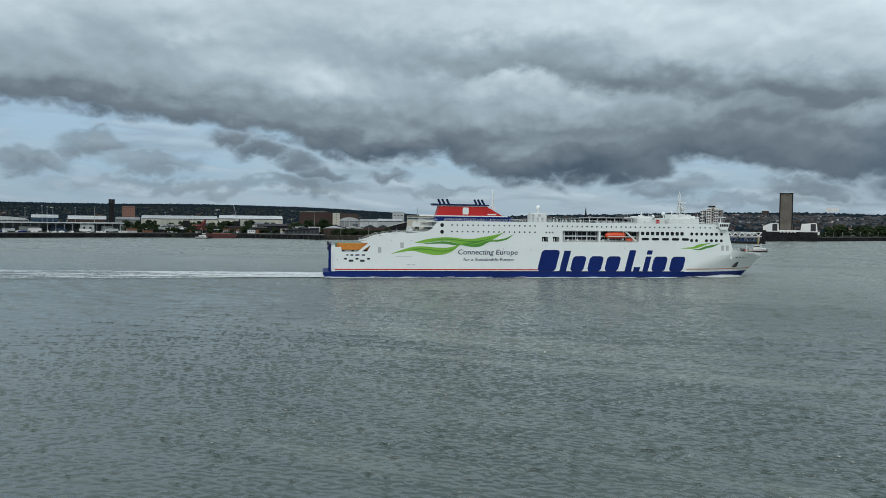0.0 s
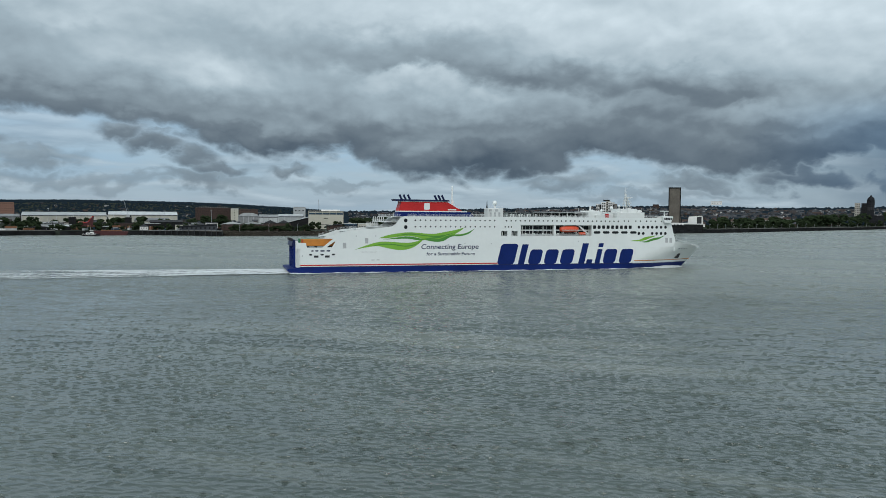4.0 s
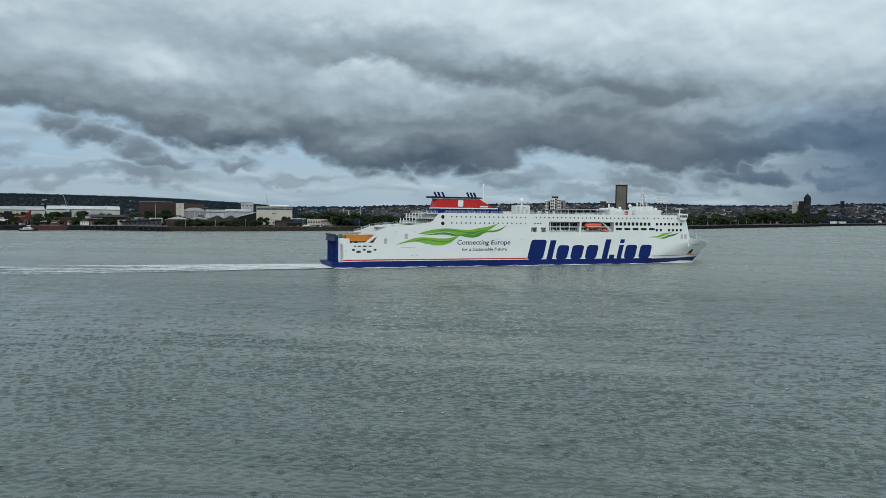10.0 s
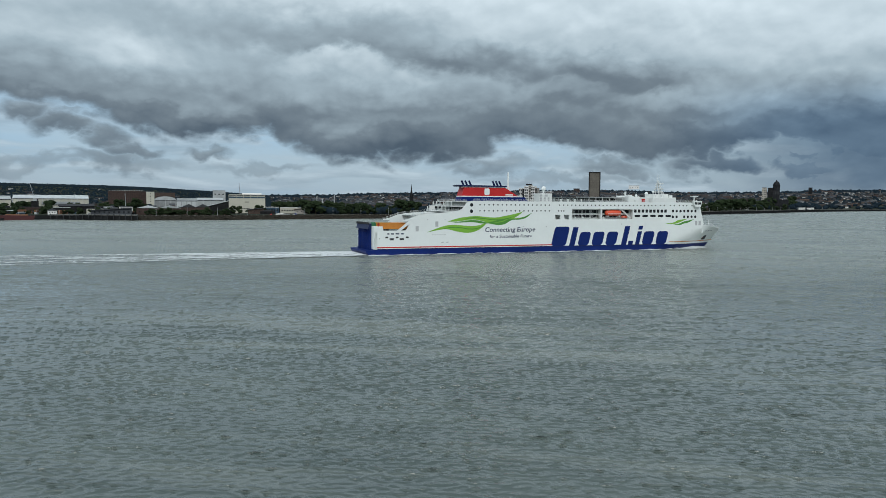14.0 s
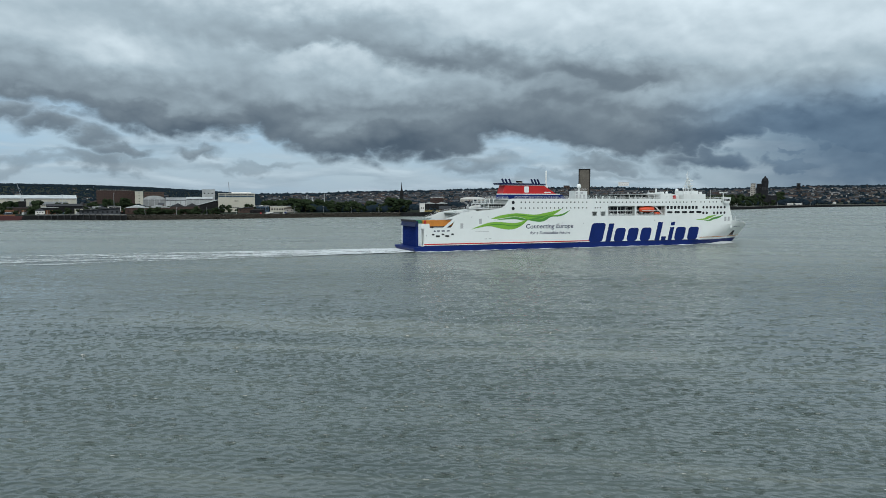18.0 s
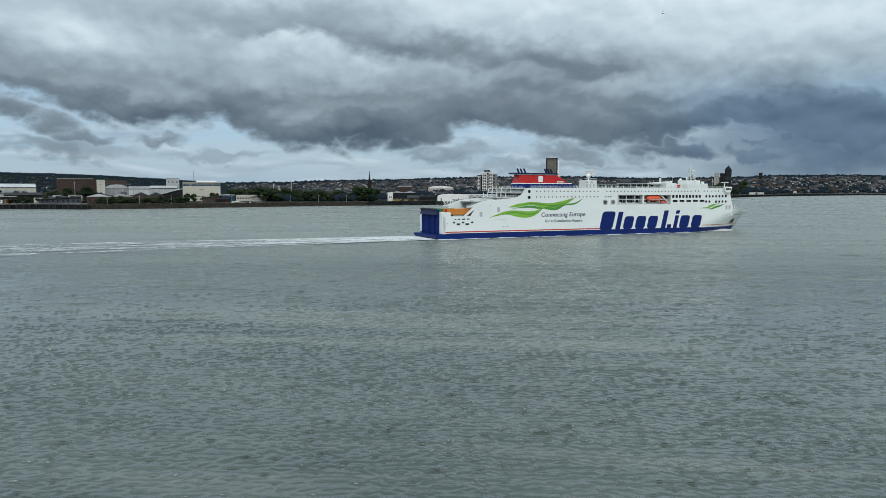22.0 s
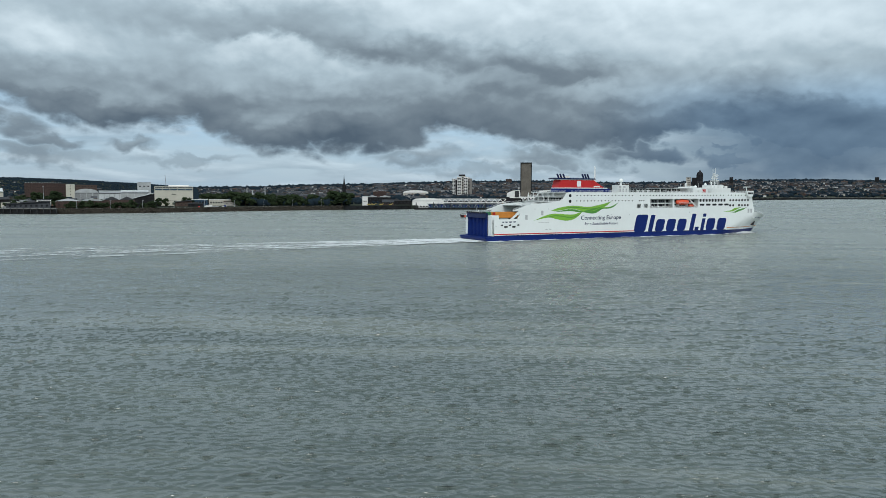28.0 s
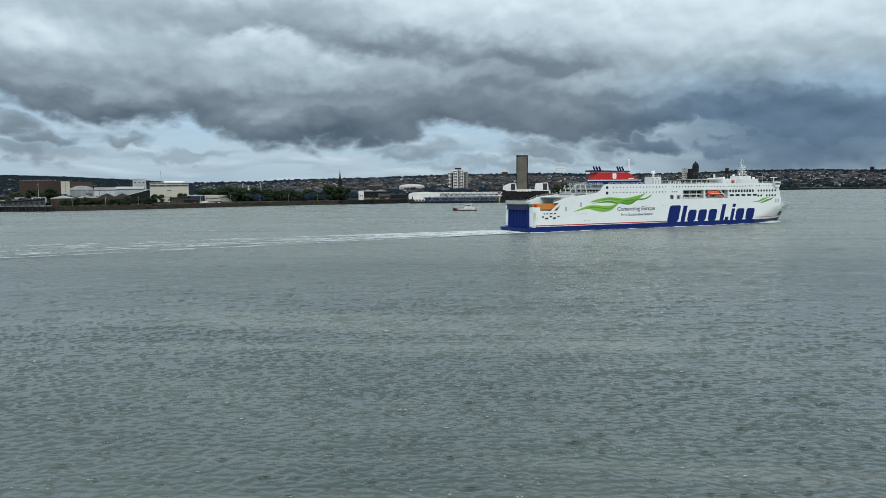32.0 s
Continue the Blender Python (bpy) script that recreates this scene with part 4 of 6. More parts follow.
def foam_sheet(name, us, vs, dens, fade, z, mat, parent=None, label=""):
    """A foam sheet over u and v. dens(u, v) shifts its density, fade(u, v) its opacity."""
    bm = bmesh.new()
    uvl = bm.loops.layers.uv.new("foam")
    g = [[bm.verts.new((u, v, z(u, v))) for v in vs(u)] for u in us]
    for a, b in zip(g, g[1:]):
        for i in range(len(a) - 1):
            fc = bm.faces.new((a[i], b[i], b[i + 1], a[i + 1]))
            for lp in fc.loops:
                c = lp.vert.co
                lp[uvl].uv = (fade(c.x, c.y), dens(c.x, c.y))
    return part(name, bm, mat, parent, label, True)


FOAM = foam_material("wake_foam", 0.06, 0.22, 0.43, 0.64)
SPRAY = foam_material("hull_foam", 0.25, 0.8, 0.32, 0.48)
water = river()
wake = thing("wake", pose(0, 0, 0), "long streaked white foam wake on the river", "wake", kind="stuff")


def wake_half(d):
    return 13.0 + min(max(d, 0), 330) * 0.085


def wake_density(u, v):
    d = -u
    half = wake_half(d)
    e = abs(v) / half
    bands = 0.10 * math.exp(-((e - .93) / .07) ** 2) + 0.07 * math.exp(-((v / half + .45) / .12) ** 2) + 0.08 * math.exp(-((v / half - .12) / .10) ** 2) + 0.06 * math.exp(-((v / half - .6) / .08) ** 2)
    return bands * .6 - 0.01 - 0.09 * min(1, d / 400) + 0.14 * math.exp(-d / 60) - 0.6 * max(0, e - 0.98)


foam_sheet("foam", np.concatenate([np.arange(3, -60, -3), np.arange(-60, -640, -8)]), lambda u: np.linspace(-1.12, 1.12, 60) * wake_half(-u), wake_density, lambda u, v: min(1, (640 + u) / 200), lambda u, v: 0.34, FOAM, wake)


def skirt_width(u):
    return 1.5 + (4.6 if u > 150 else .6) * math.exp(-((u - 194) / 14) ** 2) + .5 * math.sin(u * .13) + .35 * math.sin(u * .41)


for s in (-1, 1):
    foam_sheet("hull_wash", list(np.arange(0, 204, 1.5)), lambda u: [s * (half_breadth(u, 1.2) + k * skirt_width(u)) for k in ((-.2, .2, .6, 1.0, 1.4) if s < 0 else (1.4, 1.0, .6, .2, -.2))], lambda u, v: 0.06 * math.sin(u * .21) + .05 * math.sin(u * .067) - .02 + (.26 * math.exp(-((u - 193) / 16) ** 2) if u > 150 else 0) - .10 * max(0, abs(v) - half_breadth(u, 0) - .5 * skirt_width(u)), lambda u, v: 1.0, lambda u, v: .14 + (.75 * math.exp(-((u - 193) / 12) ** 2) + .16 + .12 * math.sin(u * .37) + .10 * math.sin(u * .93)) * max(0, 1 - max(0, abs(v) - half_breadth(u, 1.2)) / max(1.3, .6 * skirt_width(u))), SPRAY, wake, "foam washing along the hull")

# ---- the ship's true size ----
SHIP = 0.975


def lift(z):
    """The side above the boot-top stands a little higher, up to the roof deck."""
    return .22 * min(1, max(0, (z - 2.7) / 6)) * min(1, max(0, (25 - z) / 10))


def true_size(top, raised):
    done = set()
    for ob in top.children_recursive:
        x, y, z = ob.location
        ob.location = (x * SHIP, y * SHIP, z + (lift(z) if raised and z else 0))
        me = ob.data
        if me.name in done:
            continue
        done.add(me.name)
        for v in me.vertices:
            v.co.x *= SHIP
            v.co.y *= SHIP
            if raised and not z:
                v.co.z += lift(v.co.z)


true_size(the_ferry, True)
true_size(wake, False)

# ---- the far bank ----
def bank(az):
    """Distance of the water's edge at a bearing."""
    return float(np.interp(az, (-80, -55, -45, -38.7, -33.5, -28, -23.6, -16.8, -9.4, 2.1, 6.3, 11.8, 17.2, 21.4, 26, 50), (1050, 940, 965, 960, 905, 915, 945, 1000, 1045, 1276, 1454, 1875, 2600, 3000, 3150, 3500)))


def skyline(az):
    """Height of the far ridge above the eye, in degrees."""
    return float(np.interp(az, (-80, -54.8, -48, -43.5, -39, -35.3, -32.4, -28, -24.4, -20, -17.7, -11.8, -6.7, -2.8, 2.3, 6.6, 12.5, 16, 19.9, 24.8, 50), (.8, .86, .87, .95, .93, .87, .78, .54, .28, .30, .42, .52, .70, .76, .78, .66, .70, .86, .88, .78, .6)))


def ridge(az):
    """Distance of that ridge."""
    return float(np.interp(az, (-80, -30, -20, 0, 10, 20, 50), (4300, 4200, 3200, 2900, 3300, 4300, 4500)))


def land(az, r):
    """Height of the ground."""
    d = r - bank(az)
    if d < 9.2:
        return -3.0
    far = ridge(az)
    crown = 25 + far * math.tan(radians(skyline(az))) - 5
    s = min(1, max(0, (d - 60) / (far - bank(az) - 60)))
    p = float(np.interp(az, (-55, -30, -15, 0, 12, 25), (3.2, 3.2, 1.5, 1.1, .9, .9)))
    fall = max(0, r - far) * 0.03
    return 5.0 + (crown - 5.0) * s ** p - fall


def spot(az, r):
    return r * math.sin(radians(az)), r * math.cos(radians(az))


def ground():
    bm = bmesh.new()
    azs = np.concatenate([np.arange(-80, -56, 2), np.arange(-56, 27, 0.35), np.arange(27, 52, 2)])
    ds = [-6, 0, 0.4, 4, 9, 9.5, 16, 30, 60, 110, 180, 280, 400, 550, 720, 920, 1150, 1400, 1700, 2050, 2400, 2800, 3200, 3600, 4000]
    rows = []
    for a in azs:
        b0 = bank(a)
        row = []
        for d in ds:
            r = min(b0 + d, 4960 - (4000 - d) * .01)
            row.append(bm.verts.new((*spot(a, r), land(a, r))))
        rows.append(row)
    for p, q in zip(rows, rows[1:]):
        for i in range(len(ds) - 1):
            bm.faces.new((p[i], q[i], q[i + 1], p[i + 1]))
    return tagged(part("ground", bm, EARTH, smooth=False), "grass, scrub and paved ground behind a stone river wall", "ground", kind="structure")


EARTH = paint("scrub_and_grass", (0.040, 0.047, 0.038), 0.95, 0.35, 0.02, spec=0.0)
ROCK = paint("brown_rock_armour", (0.075, 0.070, 0.060), 0.95, 0.45, 0.25, bump=0.6, spec=0.0)
QUAY = paint("dark_quay_stone", (0.018, 0.019, 0.020), 0.9, 0.4, 0.15, streak=0.5, spec=0.0)
KERB = paint("pale_promenade_stone", (0.17, 0.165, 0.15), 0.9, 0.15, 0.2)
BRICK = paint("red_brown_brick", (0.078, 0.056, 0.049), 0.9, 0.2, 0.3, vary=0.18, spec=0.0)
BRICK_PALE = paint("orange_brick", (0.26, 0.150, 0.115), 0.9, 0.15, 0.3, spec=0.0)
DARKB = paint("soot_dark_brick", (0.024, 0.024, 0.025), 0.9, 0.25, 0.2, spec=0.0)
CONCRETE = paint("weathered_brown_concrete", (0.135, 0.122, 0.105), 0.9, 0.22, 0.06, streak=0.7, bump=0.2, spec=0.0)
SHEET = paint("pale_grey_sheeting", (0.44, 0.46, 0.46), 0.5, 0.16, 0.08, streak=0.4, vary=0.25)
CREAM = paint("cream_sheeting", (0.50, 0.48, 0.40), 0.6, 0.08, 0.06, streak=0.25)
TEAL = paint("teal_blue_sheeting", (0.018, 0.05, 0.085), 0.5, 0.1, 0.1)
RENDER_WHITE = paint("white_render", (0.74, 0.73, 0.70), 0.7, 0.06, 0.1, streak=0.12, vary=0.06)
SHEDROOF = paint("weathered_grey_roof_sheets", (0.22, 0.23, 0.23), 0.7, 0.2, 0.05, streak=0.4, vary=0.3)
STAINED = paint("stained_cream_sheeting", (0.46, 0.44, 0.37), 0.7, 0.16, 0.05, streak=0.7)
TOWNSTONE = paint("blackened_sandstone", (0.026, 0.027, 0.030), 0.9, 0.25, 0.2, spec=0.0)
SLATE = paint("grey_slate_roof", (0.075, 0.080, 0.088), 0.7, 0.2, 0.3, vary=0.25, spec=0.0)
TILE = paint("brown_tile_roof", (0.080, 0.058, 0.050), 0.85, 0.2, 0.3, vary=0.3, spec=0.0)
DARKROOF = paint("dark_felt_roof", (0.060, 0.062, 0.066), 0.85, 0.2, 0.2, spec=0.0)
PALE_WALL = paint("pale_house_wall", (0.38, 0.355, 0.32), 0.9, 0.12, 0.2, vary=0.3, spec=0.0)
YELLOW = paint("yellow_machine_paint", (0.34, 0.25, 0.07), 0.6, 0.1, 0.4)
BARK = paint("tree_bark", (0.07, 0.055, 0.04), 0.95, 0.2, 1.0, spec=0.0)
LEAF = leafy("summer_leaves", (0.012, 0.020, 0.011), (0.036, 0.050, 0.025))
# the blue of distant haze is mixed into these leaf colours
WOOD = leafy("hazed_woodland", (0.011, 0.019, 0.027), (0.018, 0.028, 0.036), 0.01)
ground()


def wall_run(name, a0, a1, d0, top, thick, mat, label, lean=0.0, n=90):
    """A river wall along the bank between two bearings."""
    bm = bmesh.new()
    rows = []
    for a in np.linspace(a0, a1, n):
        b0 = bank(a) + d0
        w = 0.35 * math.sin(a * 37) + 0.25 * math.sin(a * 91 + 1)
        rows.append([bm.verts.new((*spot(a, b0 + o), z)) for o, z in ((0, -2), (lean, top - .8 + w * lean * .04), (lean, top), (lean + thick, top), (lean + thick, -2))])
    for p, q in zip(rows, rows[1:]):
        for i in range(4):
            bm.faces.new((p[i], q[i], q[i + 1], p[i + 1]))
    bm.faces.new(rows[0][::-1]), bm.faces.new(rows[-1])
    return tagged(part(name, bm, mat), label, "river wall", kind="structure")


wall_run("quay_wall_west", -60, -44.2, -2, 4.6, 13, QUAY, "dark stained concrete ferry quay wall")
wall_run("quay_coping", -60, -44.2, 11.2, 5.5, 2.4, KERB, "pale concrete coping of the ferry quay", 0, 60)
wall_run("quay_wall_dock", -43.9, -38.8, 0, 4.6, 11, QUAY, "dark stone dock entrance wall")
wall_run("pier_wall", -38.8, -33.2, -3, 5.4, 13, QUAY, "dark weathered stone pier wall", 0.6)
pier = bpy.data.objects["pier_wall"]
pile = mesh_of(lathe([(.45, -2), (.45, 6.4), (.1, 6.8)], 6), "pile")
for k in range(15):
    a = -38.7 + k * .39
    part("pile", pile, BLACK, pier).location = (*spot(a, bank(a) - 3.7), 0)
part("walkway", boxes((-46, 46, -.9, .9, 5.6, 6.0)), SHEDROOF, pier).matrix_local = pose(*spot(-36, bank(-36) - 3), 0, 0, 0, 36 + 8)
wall_run("pier_coping", -38.8, -33.2, -2.2, 6.1, 1.6, KERB, "pale stone coping of the pier", 0, 60)
wall_run("rock_slope", -33.1, -13.6, -1, 5.15, 3, ROCK, "brown rubble slope at the water's edge", 9.0, 160)
wall_run("sea_wall", -13.5, -8.4, -1, 5.2, 11, QUAY, "dark promenade river wall", 1.0)
wall_run("sea_wall_promenade", -1.8, 27, -1, 6.0, 11, QUAY, "dark promenade river wall", 2.0, 200)
wall_run("promenade_kerb", 2.6, 27, 4.2, 6.9, 1.2, KERB, "pale promenade parapet", 0, 160)
wall_run("shore_path", -33, -13.6, 14, 5.25, 5, KERB, "pale shore path", 0, 100)


def grid_windows(owner, w, z0, z1, rows, cols, y, size, mat=GLASS, margin=1.0):
    me = mesh_of(boxes((-size[0] / 2, size[0] / 2, -.12, 0, 0, size[1])), "window")
    for i in range(rows):
        for j in range(cols):
            x = -w / 2 + margin + (w - 2 * margin) * (j + .5) / cols
            z = z0 + (z1 - z0) * (i + .35) / rows
            part("window", me, mat, owner).location = (x, y, z)


def building(name, a0, a1, r, top, depth, wall, roof_mat, label, category, form="flat", rise=3.0, rows=0, cols=0, size=(1.4, 1.4), base=None):
    """A building that faces the river between two bearings, with its eaves at a height seen under the angle top."""
    az = (a0 + a1) / 2
    x, y = spot(az, r)
    z0 = land(az, r) if base is None else base
    h = 25 + r * math.tan(radians(top)) - z0
    w = 2 * r * math.tan(radians((a1 - a0) / 2))
    t = thing(name, pose(x, y, z0 - .4, 0, 0, -az), label, category)
    e = h + .4 - (rise if form != "flat" else 0)
    part("wall", boxes((-w / 2, w / 2, 0, depth, 0, e)), wall, t)
    if form == "flat":
        part("roof", boxes((-w / 2 - .3, w / 2 + .3, -.3, depth + .3, e, e + .5)), roof_mat, t)
    elif form == "gable":
        bm = prism([(-.8, 0), (depth / 2, rise), (depth + .8, 0)], -w / 2 - .4, w / 2 + .4)
        bm.transform(Matrix(((0, 1, 0, 0), (1, 0, 0, 0), (0, 0, 1, e), (0, 0, 0, 1))))
        bmesh.ops.recalc_face_normals(bm, faces=bm.faces)
        part("roof", bm, roof_mat, t)
    elif form == "front":
        part("roof", prism([(-w / 2 - .6, e), (0, e + rise), (w / 2 + .6, e)], -.5, depth + .5), roof_mat, t)
    elif form == "arch":
        part("roof", prism([(w / 2 * math.cos(q), e + rise * math.sin(q)) for q in np.linspace(0, math.pi, 12)], -.5, depth + .5), roof_mat, t)
    elif form == "lean":
        part("roof", prism([(-w / 2 - .5, e - .1), (w / 2 + .5, e + rise), (w / 2 + .5, e + rise + .6), (-w / 2 - .5, e + .5)], -1.5, depth + 1), roof_mat, t)
        part("end_wall", prism([(-w / 2, e), (w / 2, e), (w / 2, e + rise)], 0, depth), wall, t)
    elif form == "saw":
        n = max(2, int(w / 18))
        for i in range(n):
            x0, x1 = -w / 2 + w * i / n, -w / 2 + w * (i + 1) / n
            part("roof", prism([(x0, e), ((x0 + x1) / 2, e + rise), (x1, e)], -.4, depth + .4), roof_mat, t)
    if rows:
        grid_windows(t, w, 1.2, e - .6, rows, cols, -.02, size)
    elif w > 36:
        # long sheds: bay posts, loading doors and a dark strip below the eaves
        n = int(w / 9)
        post_me = mesh_of(boxes((-.35, .35, -.3, 0, 0, e - .2)), "bay_post")
        door_me = mesh_of(boxes((-2.4, 2.4, -.12, 0, .2, min(5.2, e * .6))), "loading_door")
        for i in range(n + 1):
            part("bay_post", post_me, roof_mat, t).location.x = -w / 2 + w * i / n
            if i < n and (i * 5 + int(w)) % 3:
                part("loading_door", door_me, (DARKROOF, TEAL, SHEDROOF)[(i + int(r)) % 3], t).location.x = -w / 2 + w * (i + .5) / n
        part("eaves_strip", boxes((-w / 2, w / 2, -.25, 0, e - 1.4, e - .5)), DARKROOF, t)
    return t


# ferry terminal and docks to the west
building("warehouse", -57.5, -53.2, 1700, -.09, 40, SHEDROOF, SHEET, "pale grey metal dockside warehouse", "warehouse", "arch", 7)
building("warehouse", -53.05, -51.43, 1650, .05, 40, TEAL, SHEET, "teal dockside warehouse with pale roof", "warehouse", "gable", 6, 1, 5, (3, 3))
building("warehouse", -50.85, -48.45, 1600, .01, 45, BRICK, SHEET, "brick warehouse with pale ridged roof", "warehouse", "gable", 7, 1, 8, (3, 2))
building("warehouse", -47.85, -46.3, 1650, -.05, 45, SHEDROOF, SHEDROOF, "pale grey metal dockside warehouse", "warehouse", "gable", 5)
building("apartment_block", -47.43, -46.59, 2600, .72, 18, BRICK_PALE, DARKROOF, "orange brick apartment block", "apartment block", "flat", 0, 6, 7, (2, 1.8))
building("shed", -50.09, -49.2, 1030, -.65, 12, SHEET, SHEET, "grey metal quayside shed", "shed", "flat", 0, 1, 2, (2.4, 3.4))
building("long_warehouse", -46.18, -41.0, 1520, .10, 60, STAINED, SHEET, "long cream transit warehouse with ridged roof", "warehouse", "gable", 6, 0, 0)
building("long_warehouse", -40.9, -36.34, 1480, .17, 60, STAINED, SHEET, "long cream transit warehouse with ridged roof", "warehouse", "gable", 6, 0, 0)
building("warehouse", -39.2, -36.9, 1250, -.28, 30, STAINED, SHEDROOF, "pale metal dockside warehouse", "warehouse", "gable", 4)
building("dark_shed", -43.38, -42.92, 1080, -.27, 9, DARKB, DARKROOF, "dark square pump house", "pump house", "flat", 0, 2, 1, (1, 2))
building("small_house", -38.87, -38.3, 1000, -.72, 8, RENDER_WHITE, SLATE, "small white quayside house with slate roof", "house", "front", 3, 1, 3, (1, 1.2))
building("dark_shed", -38.2, -36.0, 1060, -.42, 25, DARKB, DARKROOF, "low dark brick dock shed", "shed", "gable", 3, 1, 7, (2, 2))
building("dark_shed", -36.2, -33.6, 960, -.74, 20, SLATE, DARKROOF, "low slate-blue dock shed with dark roof", "shed", "lean", 2.5, 1, 8, (2, 2.2))
building("office", -34.4, -33.55, 985, -.62, 14, RENDER_WHITE, DARKROOF, "small glazed white dock office", "office", "flat", 0, 2, 5, (2.2, 2.4))
building("brick_mill", -35.1, -32.9, 1900, .50, 30, BRICK, DARKROOF, "large red-brown brick grain mill", "mill", "flat", 0, 6, 16, (1.0, 1.4))
building("brick_mill", -33.15, -32.62, 1890, .47, 30, BRICK, DARKROOF, "reddish brick end of a grain mill", "mill", "flat", 0, 6, 4, (1.2, 1.7))
building("stair_tower", -32.63, -32.09, 1880, .44, 14, CREAM, SHEET, "cream stair tower beside a brick mill", "tower", "flat", 0, 5, 1, (1.6, 2.2))
building("brick_mill", -32.05, -30.7, 2100, .40, 30, BRICK, SLATE, "long brown brick mill building", "mill", "flat", 0, 5, 14, (1.2, 1.7))
building("warehouse", -32.1, -30.63, 1700, .14, 40, SHEDROOF, SHEET, "grey round-roofed metal dock warehouse", "warehouse", "arch", 8)
building("warehouse", -30.6, -28.6, 1650, .02, 40, SHEET, SHEDROOF, "pale grey metal dockside warehouse", "warehouse", "gable", 5)
building("brick_shed", -33.3, -30.3, 975, -.52, 22, BRICK, SHEET, "low brick dock shed with ridged roof", "shed", "saw", 3.2, 1, 9, (1.4, 1.4))
building("brick_shed", -30.3, -28.3, 970, -.40, 22, BRICK, DARKROOF, "low brick dock shed with ridged roof", "shed", "saw", 4, 1, 7, (1.4, 1.4))
building("brick_shed", -28.9, -27.0, 1010, -.16, 26, DARKB, SHEET, "dark brick shed with rising pale roof", "shed", "lean", 9, 1, 6, (2, 2))
building("warehouse", -29.2, -27.4, 1400, .06, 30, SHEET, SHEET, "pale metal warehouse with bright roof", "warehouse", "gable", 4)
building("grey_block", -28.11, -27.22, 1500, .59, 20, SHEET, SHEET, "tall pale grey industrial block", "industrial block", "flat", 0, 3, 3, (3, 2))
cream = building("storage_hall", -26.98, -24.41, 1090, .30, 34, CREAM, CREAM, "tall cream metal storage hall with blue band", "storage hall", "flat", 0)
w = 2 * 1090 * math.tan(radians(1.285))
part("blue_band", boxes((-w / 2 - .25, w / 2 + .25, -.3, 34.2, 21.4, 23.6)), TEAL, cream, "blue band round the hall")
for k in range(11):
    part("sheet_rib", boxes((-w / 2 + w * k / 10 - .2, -w / 2 + w * k / 10 + .2, -.35, 0, 0, 21.2)), CREAM, cream)
part("roof_light", boxes((-7, 20, 6, 24, 25.5, 28.4), bevel=.6), RENDER_WHITE, cream, "white raised roof section")
part("small_sign", boxes((-3, 2.5, -.4, -.02, 15.6, 16.4)), DARKB, cream)
part("annex", boxes((-w / 2 - 6, -w / 2, 2, 20, 0, 9)), CREAM, cream)
building("workshop", -24.42, -23.4, 1075, -.62, 16, TEAL, RENDER_WHITE, "low teal and white riverside workshop", "workshop", "flat", 0, 1, 5, (2.4, 2.6))
building("workshop", -23.3, -21.71, 1085, -.64, 14, CREAM, RENDER_WHITE, "low cream riverside workshop", "workshop", "flat", 0, 1, 8, (2, 2))
building("house", -23.67, -23.17, 1350, -.22, 10, RENDER_WHITE, SLATE, "white gabled house with slate roof", "house", "front", 5, 2, 2, (1.2, 1.4))
building("pavilion", -17.82, -16.96, 1130, -.43, 10, RENDER_WHITE, SHEET, "white flat-roofed pavilion among trees", "pavilion", "flat", 0, 1, 6, (1.8, 1.6))
building("church_hall", -13.72, -12.71, 1560, -.10, 16, RENDER_WHITE, SLATE, "white church hall with slate roof", "church hall", "gable", 6, 1, 6, (1.2, 3))
building("depot", -11.86, -9.9, 1250, -.30, 24, DARKB, SHEET, "grey glazed bus depot with ridged roof", "depot", "saw", 3, 1, 10, (2.6, 3.4))
building("depot", -11.3, -10.3, 1330, .02, 16, BRICK, RENDER_WHITE, "brick building with white roof edge", "building", "flat", 0, 2, 7, (1.6, 1.4))
building("hangar", -9.03, -7.09, 1500, .10, 30, PALE_WALL, RENDER_WHITE, "hall with low white vaulted roof", "hall", "arch", 5, 1, 6, (3, 3))
building("quay_house", -12.1, -11.7, 1075, -.40, 8, RENDER_WHITE, SHEET, "small white boxy quay house", "quay house", "flat", 0, 1, 2, (1.4, 2))
building("yard_shed", -9.9, -8.4, 1130, -.52, 18, DARKB, DARKROOF, "dark brick riverside yard shed", "shed", "saw", 4, 1, 5, (2, 2))
building("yard_shed", -10.6, -9.7, 1095, -.62, 16, BRICK, SLATE, "brick riverside yard shed", "shed", "gable", 4, 1, 4, (2, 2))
building("house_on_hill", 2.82, 3.58, 2820, 1.19, 14, RENDER_WHITE, SHEET, "white block of flats on the skyline", "apartment block", "flat", 0, 1, 4, (2, 1.5), base=71)
building("white_roof_hall", -1.76, -1.16, 2350, .63, 20, BRICK, RENDER_WHITE, "hall with bright white roof", "hall", "lean", 7)
building("flat_block", 11.95, 12.28, 2240, 1.05, 14, PALE_WALL, DARKROOF, "grey slab block of flats", "apartment block", "flat", 0, 9, 3, (2, 1.8))
building("flat_block", 12.34, 12.67, 2230, 1.03, 14, DARKB, DARKROOF, "dark slab block of flats with pale stripe", "apartment block", "flat", 0, 9, 3, (2, 1.8))
building("flat_block", 14.89, 15.13, 3300, 1.05, 14, DARKB, DARKROOF, "small dark block of flats on the skyline", "apartment block", "flat", 0, 5, 3, (2, 1.8))
building("flat_block", 23.9, 24.15, 4100, 1.0, 14, DARKB, DARKROOF, "dark block of flats on the skyline", "apartment block", "flat", 0, 5, 3, (2, 1.8))
